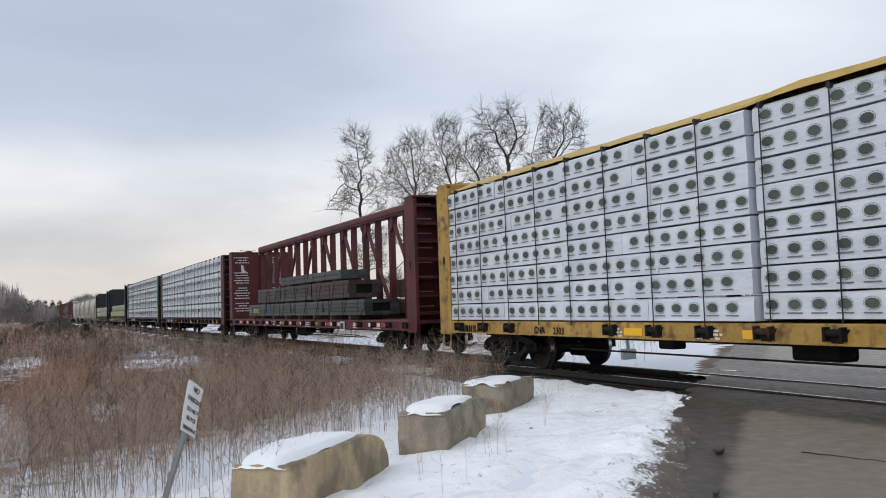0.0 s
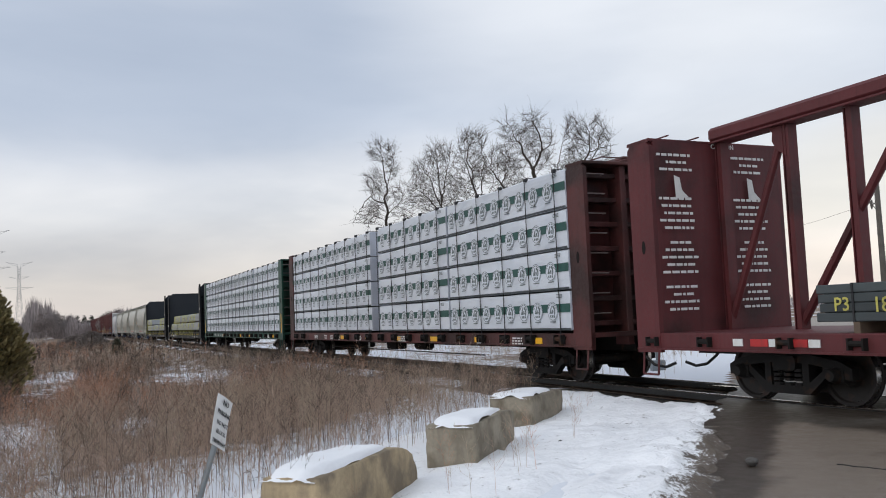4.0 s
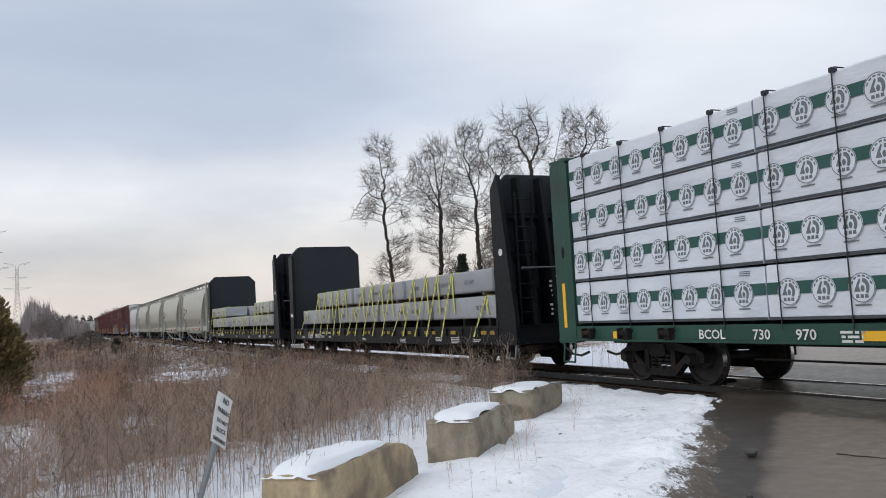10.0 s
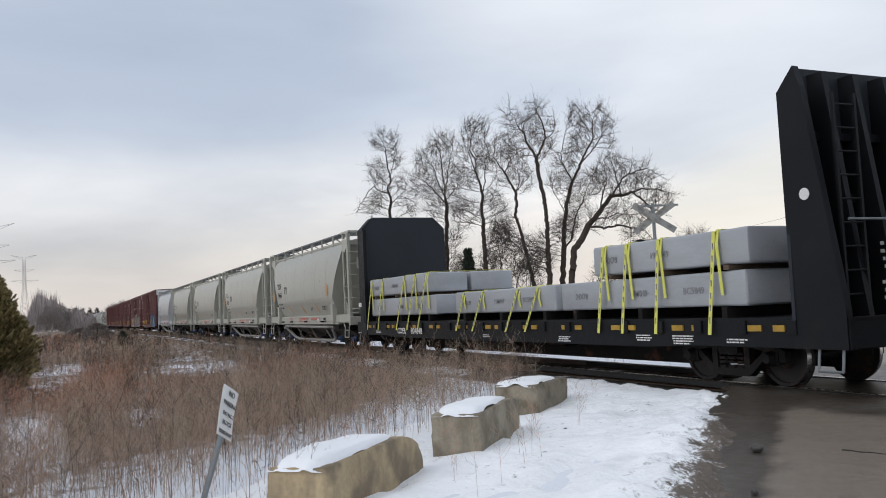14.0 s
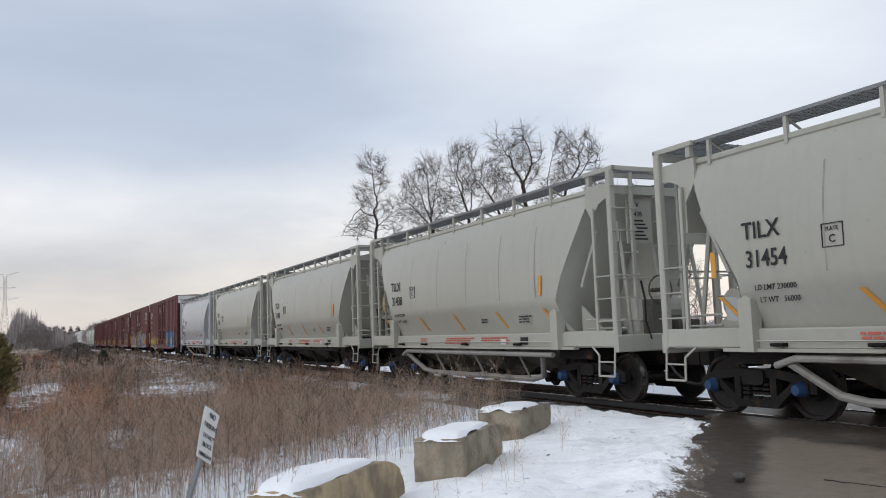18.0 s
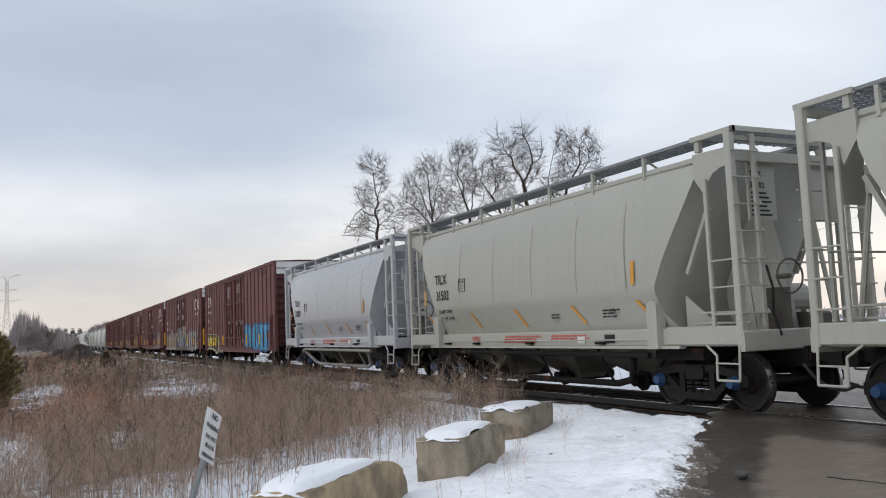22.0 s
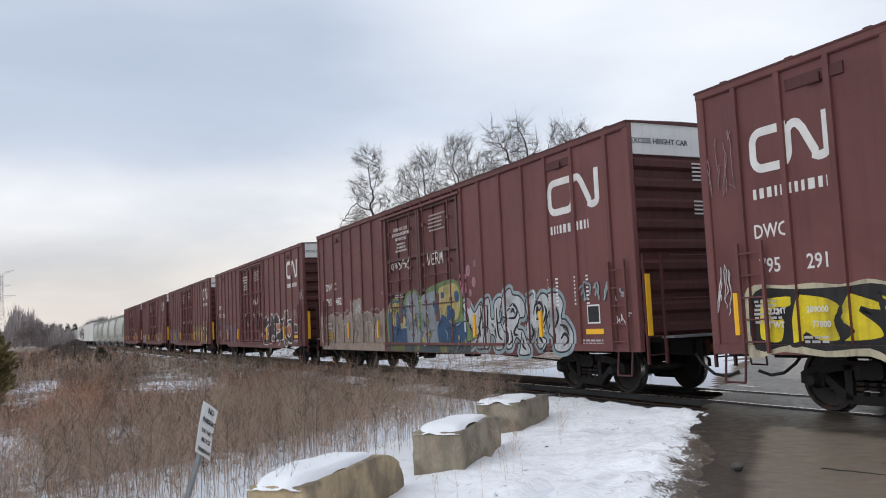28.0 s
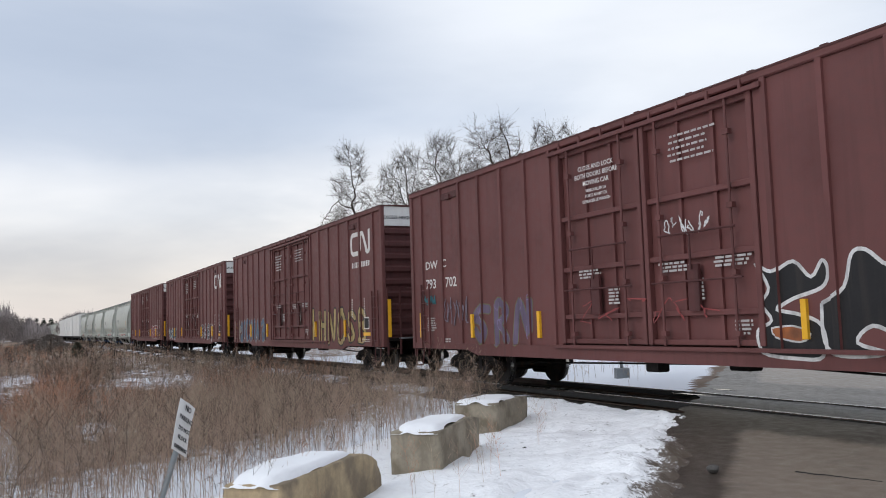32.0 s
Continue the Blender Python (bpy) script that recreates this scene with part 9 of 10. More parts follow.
# ---- centre-beam cars ----
def centerbeam(label, L, paint, bare=(), gear=True, strip=False, truck=2.55):
    car = thing("centerbeam_car", label, "flatcar", "lumber cars of the train")
    h, w = L / 2, 1.55
    g = G().box(-h, h, -w + 0.06, w - 0.06, 0.98, 1.07)
    part("deck", g, paint, car)
    for s in (-1, 1):
        g = G().box(-h, h, s * (w - 0.10), s * (w - 0.01), 0.80, 1.07, 0.015)
        g.box(-h, h, s * (w - 0.10), s * (w + 0.02), 0.785, 0.815)
        part("side_sill", g, paint, car)
        for i in range(19):
            x = -h + 1.1 + i * (L - 2.2) / 18
            if any(a < x < b for a, b in bare):
                continue
            g = lambda: G().cyl((-0.13, -0.05, 0.97), (0.13, -0.05, 0.97), 0.05, n=8).box(-0.15, -0.11, -0.10, 0.04, 0.86, 1.05).box(0.11, 0.15, -0.10, 0.04, 0.86, 1.05).prism([(-0.2, 1.02), (0.2, 1.02), (0.06, 0.82), (-0.06, 0.82)], "y", -0.015, 0.03)
            o = part("winch", shared("winch", g, M_under), parent=car, at=(x, s * w, -0.02))
            if s > 0:
                o.rotation_euler = (0, 0, math.pi)
        if s < 0:
            for i in range(8):
                x = -h + 2.1 + i * (L - 4.2) / 7
                if any(a < x < b for a, b in bare):
                    continue
                part("reflector", G().box(x - 0.24, x + 0.24, -w - 0.004, -w + 0.02, 0.84, 0.97), M_reflect, car, "yellow reflective strip")
    for e in (-1, 1):
        x0, x1 = e * (h - 0.62), e * h
        g = G().prism([(x0, 0.74), (x1, 0.74), (x1, 4.36), (x1 - e * 0.10, 4.46), (x0 + e * 0.10, 4.46), (x0, 4.36)], "y", -w, -w + 0.09)
        b = part("bulkhead", G().box(x0, x0 + e * 0.06, -w + 0.09, w - 0.09, 1.0, 4.46), paint, car)
        part("side_wing", g, paint, b)
        part("side_wing", G().prism([(x0, 0.74), (x1, 0.74), (x1, 4.36), (x1 - e * 0.10, 4.46), (x0 + e * 0.10, 4.46), (x0, 4.36)], "y", w - 0.09, w), paint, b)
        for i in range(7):
            z = 1.25 + i * 0.5
            part("bulkhead_rib", G().box(x0 + e * 0.06, x0 + e * 0.34, -w + 0.09, w - 0.09, z - 0.05, z + 0.05, 0.01), paint, b)
        for y in (-0.5, 0.5):
            part("bulkhead_post", G().box(x0 + e * 0.06, x1 - e * 0.12, y - 0.07, y + 0.07, 0.8, 4.46, 0.01), paint, b)
        for y in (-1.44, 0.98):
            for i in range(9):
                z = 1.05 + i * 0.4
                part("rung", G().tube([(x1 - e * 0.20, y, z), (x1 - e * 0.10, y, z), (x1 - e * 0.10, y + 0.46, z), (x1 - e * 0.20, y + 0.46, z)], 0.014, 5), M_wornrung, b)
        part("top_cap", G().box(x0, x1, -w, w, 4.44, 4.50, 0.01), paint, b)
        part("lift_hole", G().prism(arc(e * (h - 0.32), 2.58, 0.05, 0.12, 0, 345, 14), "y", -w - 0.004, -w + 0.01), M_under, b)
        if strip:
            part("reflector", G().box(e * (h - 0.27) - 0.05, e * (h - 0.27) + 0.05, -w - 0.006, -w + 0.01, 1.05, 1.95), M_reflect, b)
        part("grab_iron", G().tube([(e * (h - 0.5), -1.0, 4.6), (e * (h - 0.1), -1.0, 4.6), (e * (h - 0.1), -0.3, 4.6), (e * (h - 0.5), -0.3, 4.6)], 0.015, 5), paint, b)
        g = G().tube([(e * (h - 0.55), -w + 0.02, 0.75), (e * (h - 0.55), -w - 0.02, 0.36), (e * (h - 0.15), -w - 0.02, 0.36), (e * (h - 0.15), -w + 0.02, 0.75)], 0.02, 6)
        part("stirrup_step", g, paint, car)
        ct = part("lettering", font_mesh("CAUTION", 0.12, M_letter), parent=b)
        ct.matrix_basis = pose(x1 + 0.005 if e > 0 else x0 + 0.065, -0.2, 4.36, 90, 0, 90)
    # the beam: chord, posts, diagonal braces
    part("top_chord", G().box(-h + 0.6, h - 0.6, -0.16, 0.16, 4.48, 4.75, 0.06).box(-h + 0.6, h - 0.6, -0.19, 0.19, 4.45, 4.485, 0.006), paint, car)
    step = 1.215
    posts = [-9.35 + step * i for i in range(16)]
    for x in posts + [-h + 0.75, h - 0.75]:
        g = lambda: G().box(-0.05, 0.05, -0.08, 0.08, 1.0, 4.45, 0.01).box(-0.072, -0.053, -0.10, 0.10, 1.0, 4.44).box(0.053, 0.072, -0.10, 0.10, 1.0, 4.44)
        part("beam_post", shared("beam_post|" + paint.name, g, paint), parent=car, at=(x, 0, 0))
    for i in (0, 2, 4, 6, 7, 9, 11, 13, 15):
        way = -1 if i < 7 else 1
        x = posts[i]
        far = x + way * 2 * step
        part("diagonal_brace", G().cyl((x + way * 0.1, 0, 4.38), (max(-h + 0.7, min(h - 0.7, far)), 0, 1.15), 0.07, n=8), paint, car)
        part("gusset", G().prism([(x, 4.45), (x + way * 0.34, 4.45), (x + way * 0.27, 4.36), (x + way * 0.29, 4.22), (x + way * 0.2, 4.06), (x, 3.92)], "y", -0.09, 0.09), paint, car)
    g = G().box(-h + 0.2, h - 0.2, -0.35, 0.35, 0.66, 0.98)
    for i in range(9):
        x = -h + 2.0 + i * (L - 4.0) / 8
        g.box(x - 0.05, x + 0.05, -w + 0.12, w - 0.12, 0.80, 0.98)
    part("underframe", g.box(-1.3, -0.5, -0.9, -0.5, 0.50, 0.80, 0.04).cyl((1.0, -0.7, 0.66), (1.9, -0.7, 0.66), 0.15, n=12).box(-4.1, -3.75, -1.0, -0.7, 0.58, 0.8, 0.03), M_under, car)
    part("brake_rod", G().cyl((-6.5, -1.2, 0.52), (6.5, -1.2, 0.50), 0.018, n=6), M_under, car)
    if gear:
        part("placard", G().box(-0.5, -0.1, -w - 0.03, -w + 0.0, 0.42, 0.72), M_letter, car)
        part("placard", G().box(-0.46, -0.14, -w - 0.035, -w - 0.02, 0.46, 0.68), M_black_letter, car)
    add_trucks(car, h - truck)
    add_couplers(car, h)
    for x, wd in ((h - 3.2, 0.6), (h - 5.0, 0.5), (1.4, 0.7), (-2.6, 0.6), (-h + 6.9, 0.4)):
        bars(car, x, 0.97, wd, 3, M_letter, -w - 0.001, int(x * 13), 0.035, 0.06)
    return car


def wrapped_bundle(L, H, D, seed):
    """A wrapped lumber bundle: body slightly uneven, with a folded end."""
    r = random.Random(seed)
    g = G()
    nx = max(4, int(L / 0.6))
    rings = []
    for i in range(nx + 1):
        x = -L / 2 + L * i / nx
        k = [r.uniform(-0.008, 0.008) for _ in range(6)]
        rings.append([(x, k[0], 0.0), (x, D, 0.0), (x, D, H), (x, 0.03 + k[1], H + k[2]), (x, k[3], H - 0.03 + k[2]), (x, k[4] - 0.006, H * 0.5)])
    g.loft(rings)
    for i in (len(g.f) - 2, len(g.f) - 1):
        g.m[i] = 1
    return g


def band_print(L, H, seed):
    """Printed side: a dark band, round emblems with plain shapes inside, a dark lower edge with its shadow line painted
    in.
    """
    g, r = G(), random.Random(seed)
    y = -0.018

    def flat(pts, lift, mi):
        if sum(pts[i][0] * pts[(i + 1) % len(pts)][1] - pts[(i + 1) % len(pts)][0] * pts[i][1] for i in range(len(pts))) < 0:
            pts = pts[::-1]
        g.add([(a, y - lift, b) for a, b in pts], [tuple(range(len(pts)))], mi)
    flat([(-L / 2, H * 0.46), (L / 2, H * 0.46), (L / 2, H * 0.68), (-L / 2, H * 0.68)], 0.0, 0)
    flat([(-L / 2, 0.0), (L / 2, 0.0), (L / 2, 0.045), (-L / 2, 0.045)], 0.0, 3)
    n = int(L / 0.60)
    off = r.uniform(0.2, 0.45)
    for i in range(n):
        x = -L / 2 + off + i * 0.60
        if x > L / 2 - 0.18:
            continue
        z, rad = H * 0.50, 0.200
        flat(arc(x, z, rad, rad, 0, 345, 23), 0.002, 1)
        for a0 in range(0, 360, 60):
            flat(arc(x, z, rad * 0.97, rad * 0.97, a0, a0 + 60, 5) + arc(x, z, rad * 0.91, rad * 0.91, a0 + 60, a0, 5), 0.004, 2)
        for a0 in range(15, 170, 26):
            flat(arc(x, z, rad * 0.84, rad * 0.84, a0, a0 + 17, 2) + arc(x, z, rad * 0.72, rad * 0.72, a0 + 17, a0, 2), 0.004, 2)
        flat([(x - 0.12, z - 0.05), (x - 0.02, z - 0.055), (x - 0.045, z + 0.02), (x - 0.01, z + 0.10), (x - 0.03, z + 0.125), (x - 0.075, z + 0.05)], 0.004, 2)
        flat(arc(x + 0.03, z + 0.005, 0.085, 0.115, -50, 100, 8) + arc(x + 0.02, z - 0.005, 0.045, 0.07, 100, -50, 8), 0.004, 2)
        flat(arc(x + 0.012, z - 0.012, 0.03, 0.045, 0, 330, 9), 0.005, 2)
        for k in range(3):
            flat([(x - 0.10 + k * 0.068, z - 0.135), (x - 0.045 + k * 0.068, z - 0.135), (x - 0.05 + k * 0.068, z - 0.085), (x - 0.095 + k * 0.068, z - 0.085)], 0.004, 2)
        flat([(x - 0.12, z - 0.235), (x + 0.12, z - 0.235), (x + 0.12, z - 0.215), (x - 0.12, z - 0.215)], 0.002, 2)
    for k in range(3):
        flat([(L / 2 - 0.5, H * 0.84 + k * 0.03), (L / 2 - 0.28, H * 0.84 + k * 0.03), (L / 2 - 0.28, H * 0.84 + k * 0.03 + 0.012), (L / 2 - 0.5, H * 0.84 + k * 0.03 + 0.012)], 0.001, 2)
    return g


def band_load(car, runs, seed):
    """runs: (x0, x1, how far the stack stands out). Four tiers of wrapped bundles a side."""
    r = random.Random(seed)
    H = 0.80
    for a, b, out in runs:
        for tier in range(4):
            cuts = [a, b] if b - a < 6.2 else [a, a + (b - a) * (0.5 + r.uniform(-0.06, 0.06)), b]
            for k, (p, q) in enumerate(zip(cuts[:-1], cuts[1:])):
                L = q - p - 0.02
                zz = 1.13 + tier * 0.835
                sd = r.randrange(10 ** 6)
                for s in (-1, 1):
                    o = part("lumber_package", wrapped_bundle(L, H, 1.32, sd), [M_wrap, M_wrap_end], car, "white-wrapped lumber bundle with a green band")
                    shift = out + r.uniform(-0.012, 0.012)
                    o.location = ((p + q) / 2, -1.50 - shift, zz) if s < 0 else ((p + q) / 2, 1.50, zz)
                    if s > 0:
                        o.rotation_euler = (0, 0, math.pi)
                    else:
                        part("wrap_print", band_print(L, H, sd), [M_wrap_print, M_wrap, M_wrap_ink, M_wrap_dark], o)
    lo, hi = min(x[0] for x in runs), max(x[1] for x in runs)
    x = lo + 0.55
    while x < hi - 0.2:
        out = next((o for a, b, o in runs if a <= x <= b), 0)
        y = -1.545 - out
        part("tie_down_cable", G().tube([(x, y, 1.0), (x, y, 4.44), (x, y + 0.06, 4.485), (x, -0.2, 4.50)], 0.011, 5), M_cable, car)
        part("corner_guard", G().box(x - 0.035, x + 0.035, y - 0.012, y + 0.08, 4.40, 4.475, 0.015), M_cable, car)
        x += 1.19


def oval_print(H):
    """A dark oval mark with a broken ring and a line of writing as a bar."""
    g = G()
    g.add([(0.105 * math.cos(t * 0.393), -0.020, H * 0.56 + 0.068 * math.sin(t * 0.393)) for t in range(16)], [tuple(range(16))], 0)
    for t in range(12):
        a0, a1 = t * 0.5236, t * 0.5236 + 0.40
        g.add([(0.130 * math.cos(a0), -0.018, H * 0.56 + 0.092 * math.sin(a0)), (0.130 * math.cos(a1), -0.018, H * 0.56 + 0.092 * math.sin(a1)), (0.122 * math.cos(a1), -0.018, H * 0.56 + 0.084 * math.sin(a1)), (0.122 * math.cos(a0), -0.018, H * 0.56 + 0.084 * math.sin(a0))], [(0, 1, 2, 3)], 1)
    return g.add([(-0.13, -0.018, H * 0.20), (0.13, -0.018, H * 0.20), (0.13, -0.018, H * 0.25), (-0.13, -0.018, H * 0.25)], [(0, 1, 2, 3)], 1)


def tierwise(car, runs, seed):
    """Small bundles in eight tiers, with dark oval marks."""
    r = random.Random(seed)
    H, pitch = 0.366, 0.391
    lo, hi = runs[0][0], runs[-1][1]
    for a, b, out, lift in runs:
        for tier in range(8):
            cuts = [a, a + (b - a) * (0.5 + r.uniform(-0.12, 0.12)), b]
            for p, q in zip(cuts[:-1], cuts[1:]):
                L, zz, sd = q - p - 0.005, 1.10 + lift + tier * pitch, r.randrange(10 ** 6)
                for s in (-1, 1):
                    o = part("lumber_package", wrapped_bundle(L, H, 1.32, sd), [M_wrap, M_wrap_end], car, "white-wrapped lumber bundle with dark oval marks")
                    o.location = ((p + q) / 2, -1.50 - out + r.uniform(-0.015, 0.015), zz) if s < 0 else ((p + q) / 2, 1.50, zz)
                    if s > 0:
                        o.rotation_euler = (0, 0, math.pi)
                        continue
                    x = -L / 2 + r.uniform(0.15, 0.35)
                    while x < L / 2 - 0.12:
                        part("wrap_print", shared("oval_print", lambda: oval_print(H), [M_dot, M_wrap_ink]), parent=o, at=(x, 0, 0))
                        x += 0.40
    x = lo + 0.5
    while x < hi - 0.2:
        out = next((o for a, b, o, _ in runs if a <= x <= b), 0)
        y = -1.55 - out
        part("tie_down_cable", G().tube([(x, y, 1.0), (x, y, 4.20), (x, y + 0.06, 4.26), (x, -0.2, 4.40)], 0.011, 5), M_cable, car)
        part("corner_guard", G().box(x - 0.03, x + 0.03, y - 0.012, y + 0.08, 4.18, 4.27, 0.015), M_cable, car)
        x += 1.19


# car 0: yellow, tiers of small bundles under a yellowish sheet
C = -7.7
car0 = place(centerbeam("weathered yellow centre-beam car loaded with wrapped lumber", 23.4, M_yellow, [(-7.8, -5.8)], False), C + 0.12)
tierwise(car0, [(-18.85 - C, -13.9 - C, 0.02, 0.0), (-13.9 - C, -9.05 - C, 0.05, 0.0), (-9.0 - C, -3.4 - C, -0.06, 0.03), (-3.35 - C, 3.4 - C, -0.06, 0.03)], 5)
g = G()
rings = []
rr = random.Random(2)
for i in range(46):
    x = -18.9 - C + i * 0.49
    d = rr.uniform(-0.03, 0.03)
    rings.append([(x, -1.50 + rr.uniform(-0.03, 0.03), 4.25 + (0.04 if x > -9.0 - C else 0)), (x, -1.42, 4.30 + d + (0.10 if x > -9.0 - C else 0)), (x, -0.2, 4.74 + d * 0.5), (x, 0.2, 4.74 + d * 0.5), (x, 1.45, 4.27 + d)])
part("load_cover", g.loft(rings, closed=False, caps=False), M_yellow_flat, car0, "ragged yellowish cover over the load")
bars(car0, -2.1 - 8.6, 0.97, 1.1, 1, M_under, -1.552, 3, 0.16, 0.2)
words(car0, "CNA", -15.0 - C, 0.83, 0.19, M_under, -1.556)
words(car0, "2303", -14.3 - C, 0.82, 0.2, M_under, -1.556)

# car 1: maroon, half empty, steel tubes in layers
C = -32.5
car1 = place(centerbeam("maroon centre-beam car half loaded with grey steel tubes", 23.3, M_maroon, [(-12, 12)], False, False, 2.9), C + 0.12)


def tube_layer(x0, x1, z0, z1, n_rows, n_deep, m, y0=-1.48, depth=1.2, label="bundle of grey square steel tubes"):
    bundle = part("bundle_core", G().box(x0 + 0.1, x1 - 0.1, y0 + 0.05, y0 + depth - 0.05, z0 + 0.02, z1 - 0.03), M_under, car1, label)
    hz, hy = (z1 - z0) / n_rows, depth / n_deep
    for i in range(n_rows):
        for j in range(n_deep):
            if 0 < i < n_rows - 1 and 0 < j < n_deep - 1:
                continue
            e = 0.06 * ((i * 7 + j * 3) % 4) / 3
            g = G().box(x0 + e, x1 - e, y0 + j * hy + 0.004, y0 + (j + 1) * hy - 0.004, z0 + i * hz + 0.003, z0 + (i + 1) * hz - 0.003, 0.012)
            part("steel_tube", g, m, bundle)
    x = x0 + 0.6
    while x < x1 - 0.3:
        part("steel_band", G().box(x - 0.016, x + 0.016, y0 - 0.006, y0 + depth, z0 - 0.004, z1 + 0.006), M_cable, bundle)
        x += 1.45


for a, b in ((-40.25, -37.0), (-36.95, -33.2), (-33.15, -29.1), (-29.05, -24.92)):
    tube_layer(a - C, b - C, 1.22, 1.73, 4, 4, M_steel_lumber)
for a, b in ((-38.75, -34.9), (-34.85, -30.6), (-30.55, -26.5)):
    tube_layer(a - C, b - C, 1.80, 2.40, 4, 4, M_rusty_tube if b > -28 else M_scuffed_tube, -1.42, 1.15, "bundle of scuffed steel tubes")
for a, b in ((-35.3, -31.4), (-31.35, -27.6)):
    tube_layer(a - C, b - C, 2.48, 2.80, 2, 3, M_steel_lumber, -1.30, 1.0)
tube_layer(-27.0 - C, -23.6 - C, 1.78, 2.36, 3, 3, M_rusty_tube, 0.25, 1.2, "bundle of rusty steel tubes")
tube_layer(-27.0 - C, -22.9 - C, 1.22, 1.70, 3, 3, M_rusty_tube, 0.25, 1.2, "bundle of rusty steel tubes")
chalk = gpaint("chalk_yellow", (0.55, 0.50, 0.12))
words(car1, "P3", -39.95 - C, 1.37, 0.26, chalk, -1.49)
words(car1, "18970 LBS", -39.35 - C, 1.35, 0.27, chalk, -1.49, squeeze=0.95)
words(car1, "LD LMT   225200", -36.0 - C, 0.955, 0.09, M_letter, -1.566)
words(car1, "LT WT     60800", -36.0 - C, 0.845, 0.09, M_letter, -1.566)
for x in np.arange(-39.6, -24.8, 1.9):
    part("dunnage", G().box(x - C - 0.05, x - C + 0.05, -1.5, 1.5, 1.07, 1.22), M_timber, car1)
    if -38.5 < x < -26.6:
        part("dunnage", G().box(x - C - 0.05, x - C + 0.05, -1.45, -0.25, 1.73, 1.80), M_timber, car1)
    if -35 < x < -27.8:
        part("dunnage", G().box(x - C - 0.05, x - C + 0.05, -1.35, -0.3, 2.40, 2.48), M_timber, car1)
for x in np.arange(-38.8, -24.8, 1.5):
    part("tie_down_cable", G().tube([(x - C, -1.56, 1.0), (x - C + 0.35, -1.40, 2.44 if -38.5 < x < -26.6 else 1.76), (x - C + 0.5, -0.15, 2.9)], 0.012, 5), M_cable, car1)
signal_red = gpaint("signal_red", (0.45, 0.03, 0.03))
YP = -1.556
for x0 in (-9.3, -4.98, -0.63, 3.72, 8.05):  # red and white checks between yellow strips
    for i in range(5 if x0 != -4.98 else 4):
        part("marker_plate", G().box(x0 + 0.36 * i, x0 + 0.36 * i + (0.2 if i % 2 == 0 else 0.34), YP, YP + 0.016, 0.875, 0.985), signal_red if i % 2 else M_white, car1)
for x0 in (-6.55, -2.0, 2.35, 6.75):
    part("reflector", G().box(x0 + 0.1, x0 + 0.68, YP, YP + 0.016, 0.875, 0.985), M_amber, car1, "dull amber reflective strip")
    part("marker_plate", G().box(x0, x0 + 0.09, YP - 0.002, YP + 0.016, 0.875, 0.985), M_white, car1)
for x in [-11.2, -9.9] + [-8.25 + 1.2 * i for i in range(17)]:
    g = lambda: G().cyl((-0.10, -0.04, 0.97), (0.10, -0.04, 0.97), 0.04, n=8).box(-0.13, -0.10, -0.08, 0.04, 0.88, 1.04).box(0.10, 0.13, -0.08, 0.04, 0.88, 1.04)
    if abs(x - 5.75) > 0.4 and x < 11.5:
        part("winch", shared("small_winch", g, M_under), parent=car1, at=(x, -1.555, -0.03))
part("placard", G().box(5.55, 5.95, -1.60, -1.57, 0.72, 1.02), M_letter, car1)
part("placard", G().box(5.60, 5.90, -1.605, -1.60, 0.77, 0.97), M_black_letter, car1)
# brake cylinder, pipe rack and the hung rods below the sill
part("brake_cylinder", G().cyl((-2.2, -0.6, 0.55), (-1.5, -0.6, 0.55), 0.19, n=14).box(-1.5, -1.0, -0.75, -0.5, 0.52, 0.66, 0.02), M_under, car1)
part("pipe_rack", G().box(-1.15, -0.2, -0.85, -0.45, 0.60, 0.66, 0.01).cyl((-0.95, -0.7, 0.5), (-0.6, -0.7, 0.5), 0.09, n=10), M_under, car1)
for x in (-0.41, -0.15, 0.69, 0.87, 2.6, 2.9, 4.7, 6.0):
    part("rod_hanger", G().cyl((x, -1.38, 0.80), (x, -1.38, 0.58), 0.014, n=5), M_under, car1)
part("brake_rod", G().tube([(-4.6, -1.2, 0.60), (-0.2, -1.38, 0.60), (6.2, -1.38, 0.58), (6.9, -1.1, 0.5)], 0.014, 5), M_under, car1)
g = G()
rr = random.Random(3)
xi = -23.3 / 2 + 0.62 + 0.07
for yy in (-0.95, 0.75):
    for i, wd in enumerate((0.5, 0.3, 0.45, 0, 0, 0, 0.5, 0.45, 0.4, 0.5, 0.4, 0, 0.3, 0.42, 0.5, 0.4, 0.5, 0, 0.45, 0.3, 0.5, 0.4)):
        y0 = yy - wd
        while y0 < yy + wd * 0.6 - 0.05:
            y1 = min(y0 + rr.uniform(0.05, 0.17), yy + wd * 0.6)
            g.box(xi, xi + 0.003, y0, y1, 4.18 - i * 0.13, 4.225 - i * 0.13)
            y0 = y1 + 0.03
    g.prism([(yy - 0.12, 3.42), (yy + 0.16, 3.45), (yy + 0.02, 3.58), (yy - 0.02, 3.80), (yy - 0.14, 3.84)], "x", xi, xi + 0.004)
tagged(part("small_lettering", g, M_letter, car1), kind="stuff")

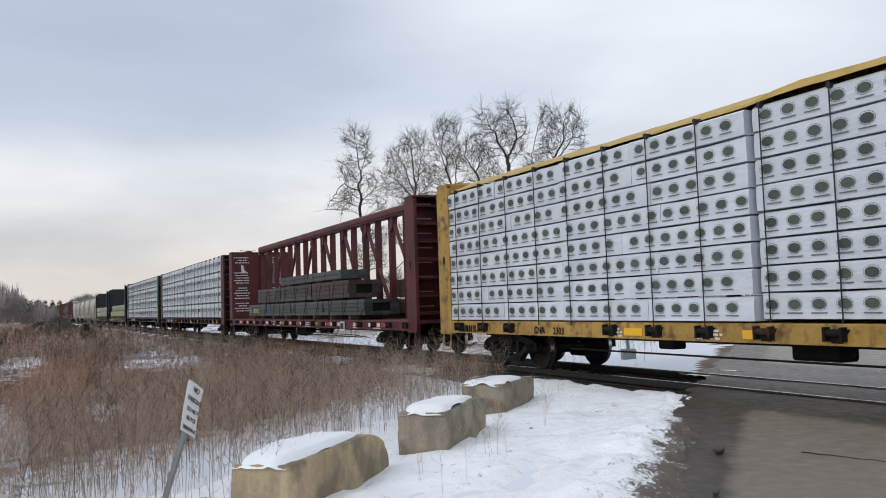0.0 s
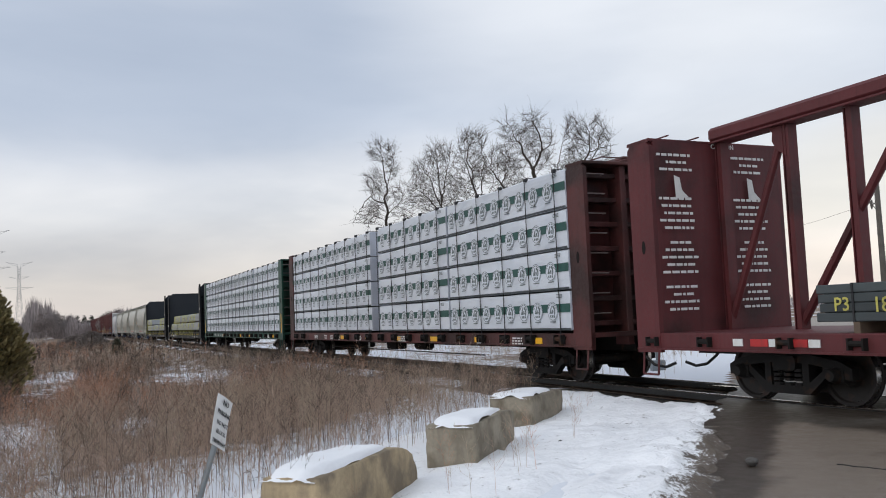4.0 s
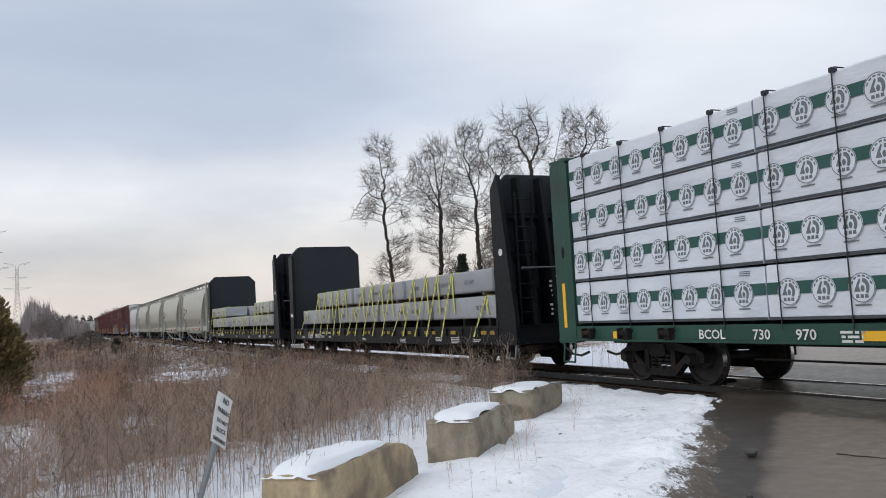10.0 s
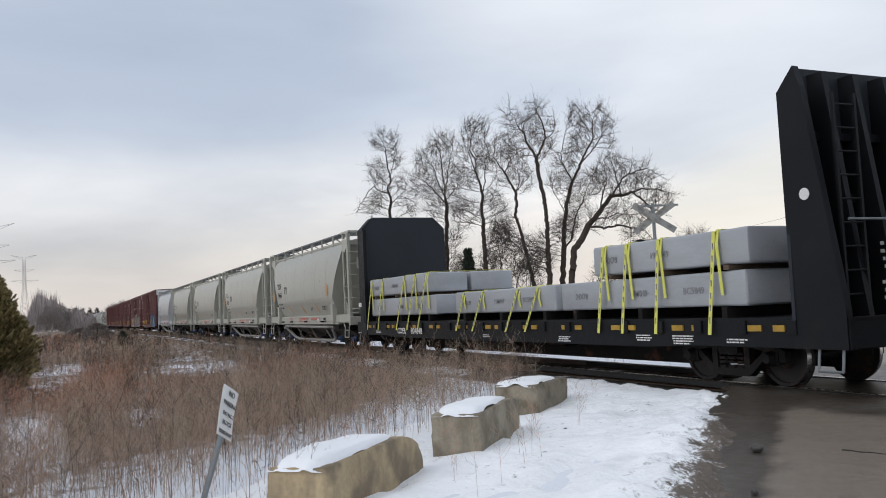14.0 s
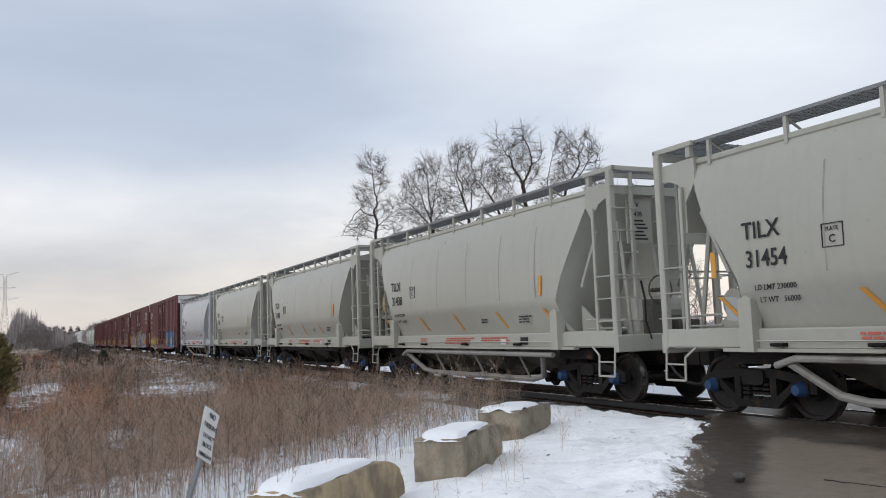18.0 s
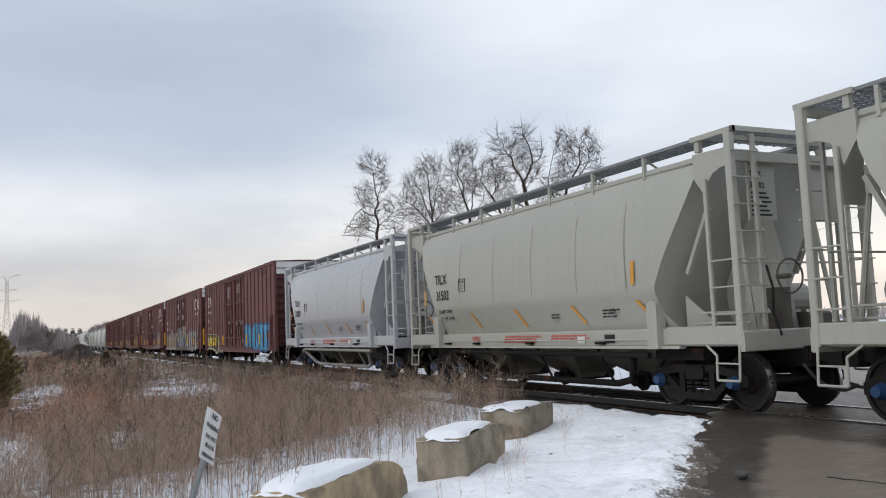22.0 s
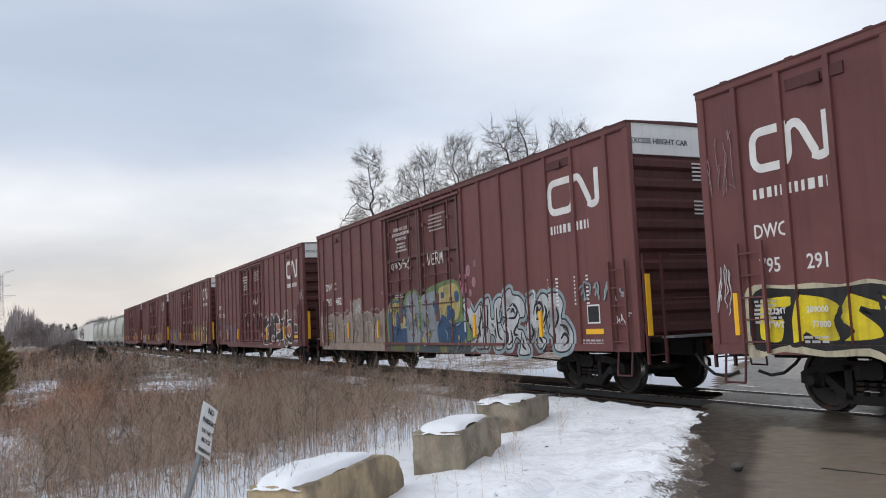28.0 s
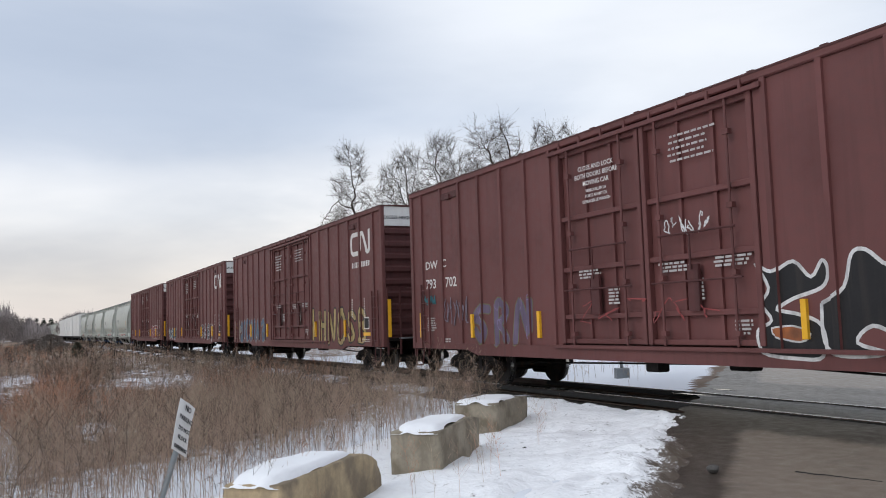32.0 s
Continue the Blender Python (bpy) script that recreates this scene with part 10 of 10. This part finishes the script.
# cars 2 and 3: green-banded bundles
C = -57.35
car2 = place(centerbeam("oxide-red centre-beam car stacked with green-banded lumber", 23.5, M_red, [(-8.4, -7.0), (-6.95, -4.8)], False), C + 0.12)
band_load(car2, [(-68.55 - C, -63.5 - C, 0.0), (-63.45 - C, -58.25 - C, 0.03), (-57.3 - C, -52.0 - C, 0.10), (-51.95 - C, -46.2 - C, 0.08)], 8)
words(car2, "SMW", -65.19 - C, 0.84, 0.2, M_letter, -1.556)
words(car2, "735", -63.8 - C, 0.83, 0.22, M_letter, -1.556)
words(car2, "535", -63.0 - C, 0.83, 0.22, M_letter, -1.556)
C = -82.05
car3 = place(centerbeam("dark green centre-beam car stacked with green-banded lumber", 23.0, M_green, [(-7.9, -4.6)], True, True), C + 0.12)
band_load(car3, [(-92.9 - C, -87.9 - C, 0.0), (-87.85 - C, -82.4 - C, 0.04), (-82.3 - C, -76.8 - C, 0.06), (-76.75 - C, -71.2 - C, 0.03)], 9)
words(car3, "BCOL", -89.37 - C, 0.85, 0.21, M_letter, -1.556, squeeze=1.1)
words(car3, "730", -88.2 - C, 0.85, 0.21, M_letter, -1.556, squeeze=1.1)
words(car3, "970", -87.39 - C, 0.85, 0.21, M_letter, -1.556, squeeze=1.15)

# the tail: grey hoppers, pale boxcars, more hoppers
X = -333.45
tail = hopper_base(M_hopper_far, "distant grey covered hopper in the train")
place(tail, X - 7.05)
for k in range(1, 5):
    c = copy_thing(tail, Matrix())
    take_wheels(c)
    place(c, X - 7.05 - HOP_PITCH * k)
X -= HOP_PITCH * 5 + 0.5
reefer = thing("boxcar", "distant plain white insulated boxcar in the train", "boxcar", "pale boxcars of the train")
g = G().box(-9.6, 9.6, -1.6, 1.6, 1.0, 4.7, 0.05)
part("body", g, M_white, reefer)
part("roof", G().prism([(-1.62, 4.7), (1.62, 4.7), (1.2, 4.9), (-1.2, 4.9)], "x", -9.6, 9.6), M_hopper_far, reefer)
part("door", G().box(-1.6, 1.6, -1.66, -1.6, 1.05, 4.4), M_white, reefer)
part("side_sill", G().box(-9.6, 9.6, -1.55, 1.55, 0.75, 1.0), M_under, reefer)
add_trucks(reefer, 7.0)
add_couplers(reefer, 9.6)
place(reefer, X - 10.4)
for k in range(1, 4):
    c = copy_thing(reefer, Matrix())
    take_wheels(c)
    place(c, X - 10.4 - 20.9 * k)
X -= 20.9 * 4 + 0.5
for k in range(7):
    c = copy_thing(tail, Matrix())
    take_wheels(c)
    place(c, X - 7.05 - HOP_PITCH * k)


def motions():
    """The whole train rolls forward at one speed; its wheels turn with it."""
    for car, x in CARS:
        walk(car, [(t, TURN @ pose(x + s, TRACK_Y, 0)) for t, s in RUN])
    dense = np.arange(0, 32.001, 0.1)
    way = np.interp(dense, [t for t, _ in RUN], [s for _, s in RUN])
    for side, sets in WHEELSETS.items():
        first = sets[0]
        walk(first, [(float(t), pose(side * 0.89, 0, WHEEL_R) @ Matrix.Rotation(s / WHEEL_R, 4, "Y")) for t, s in zip(dense, way)])
        for ws in sets[1:]:
            ws.rotation_mode = "QUATERNION"
            ws.animation_data_create()
            ws.animation_data.action = first.animation_data.action
            ws.animation_data.action_slot = first.animation_data.action_slot


motions()
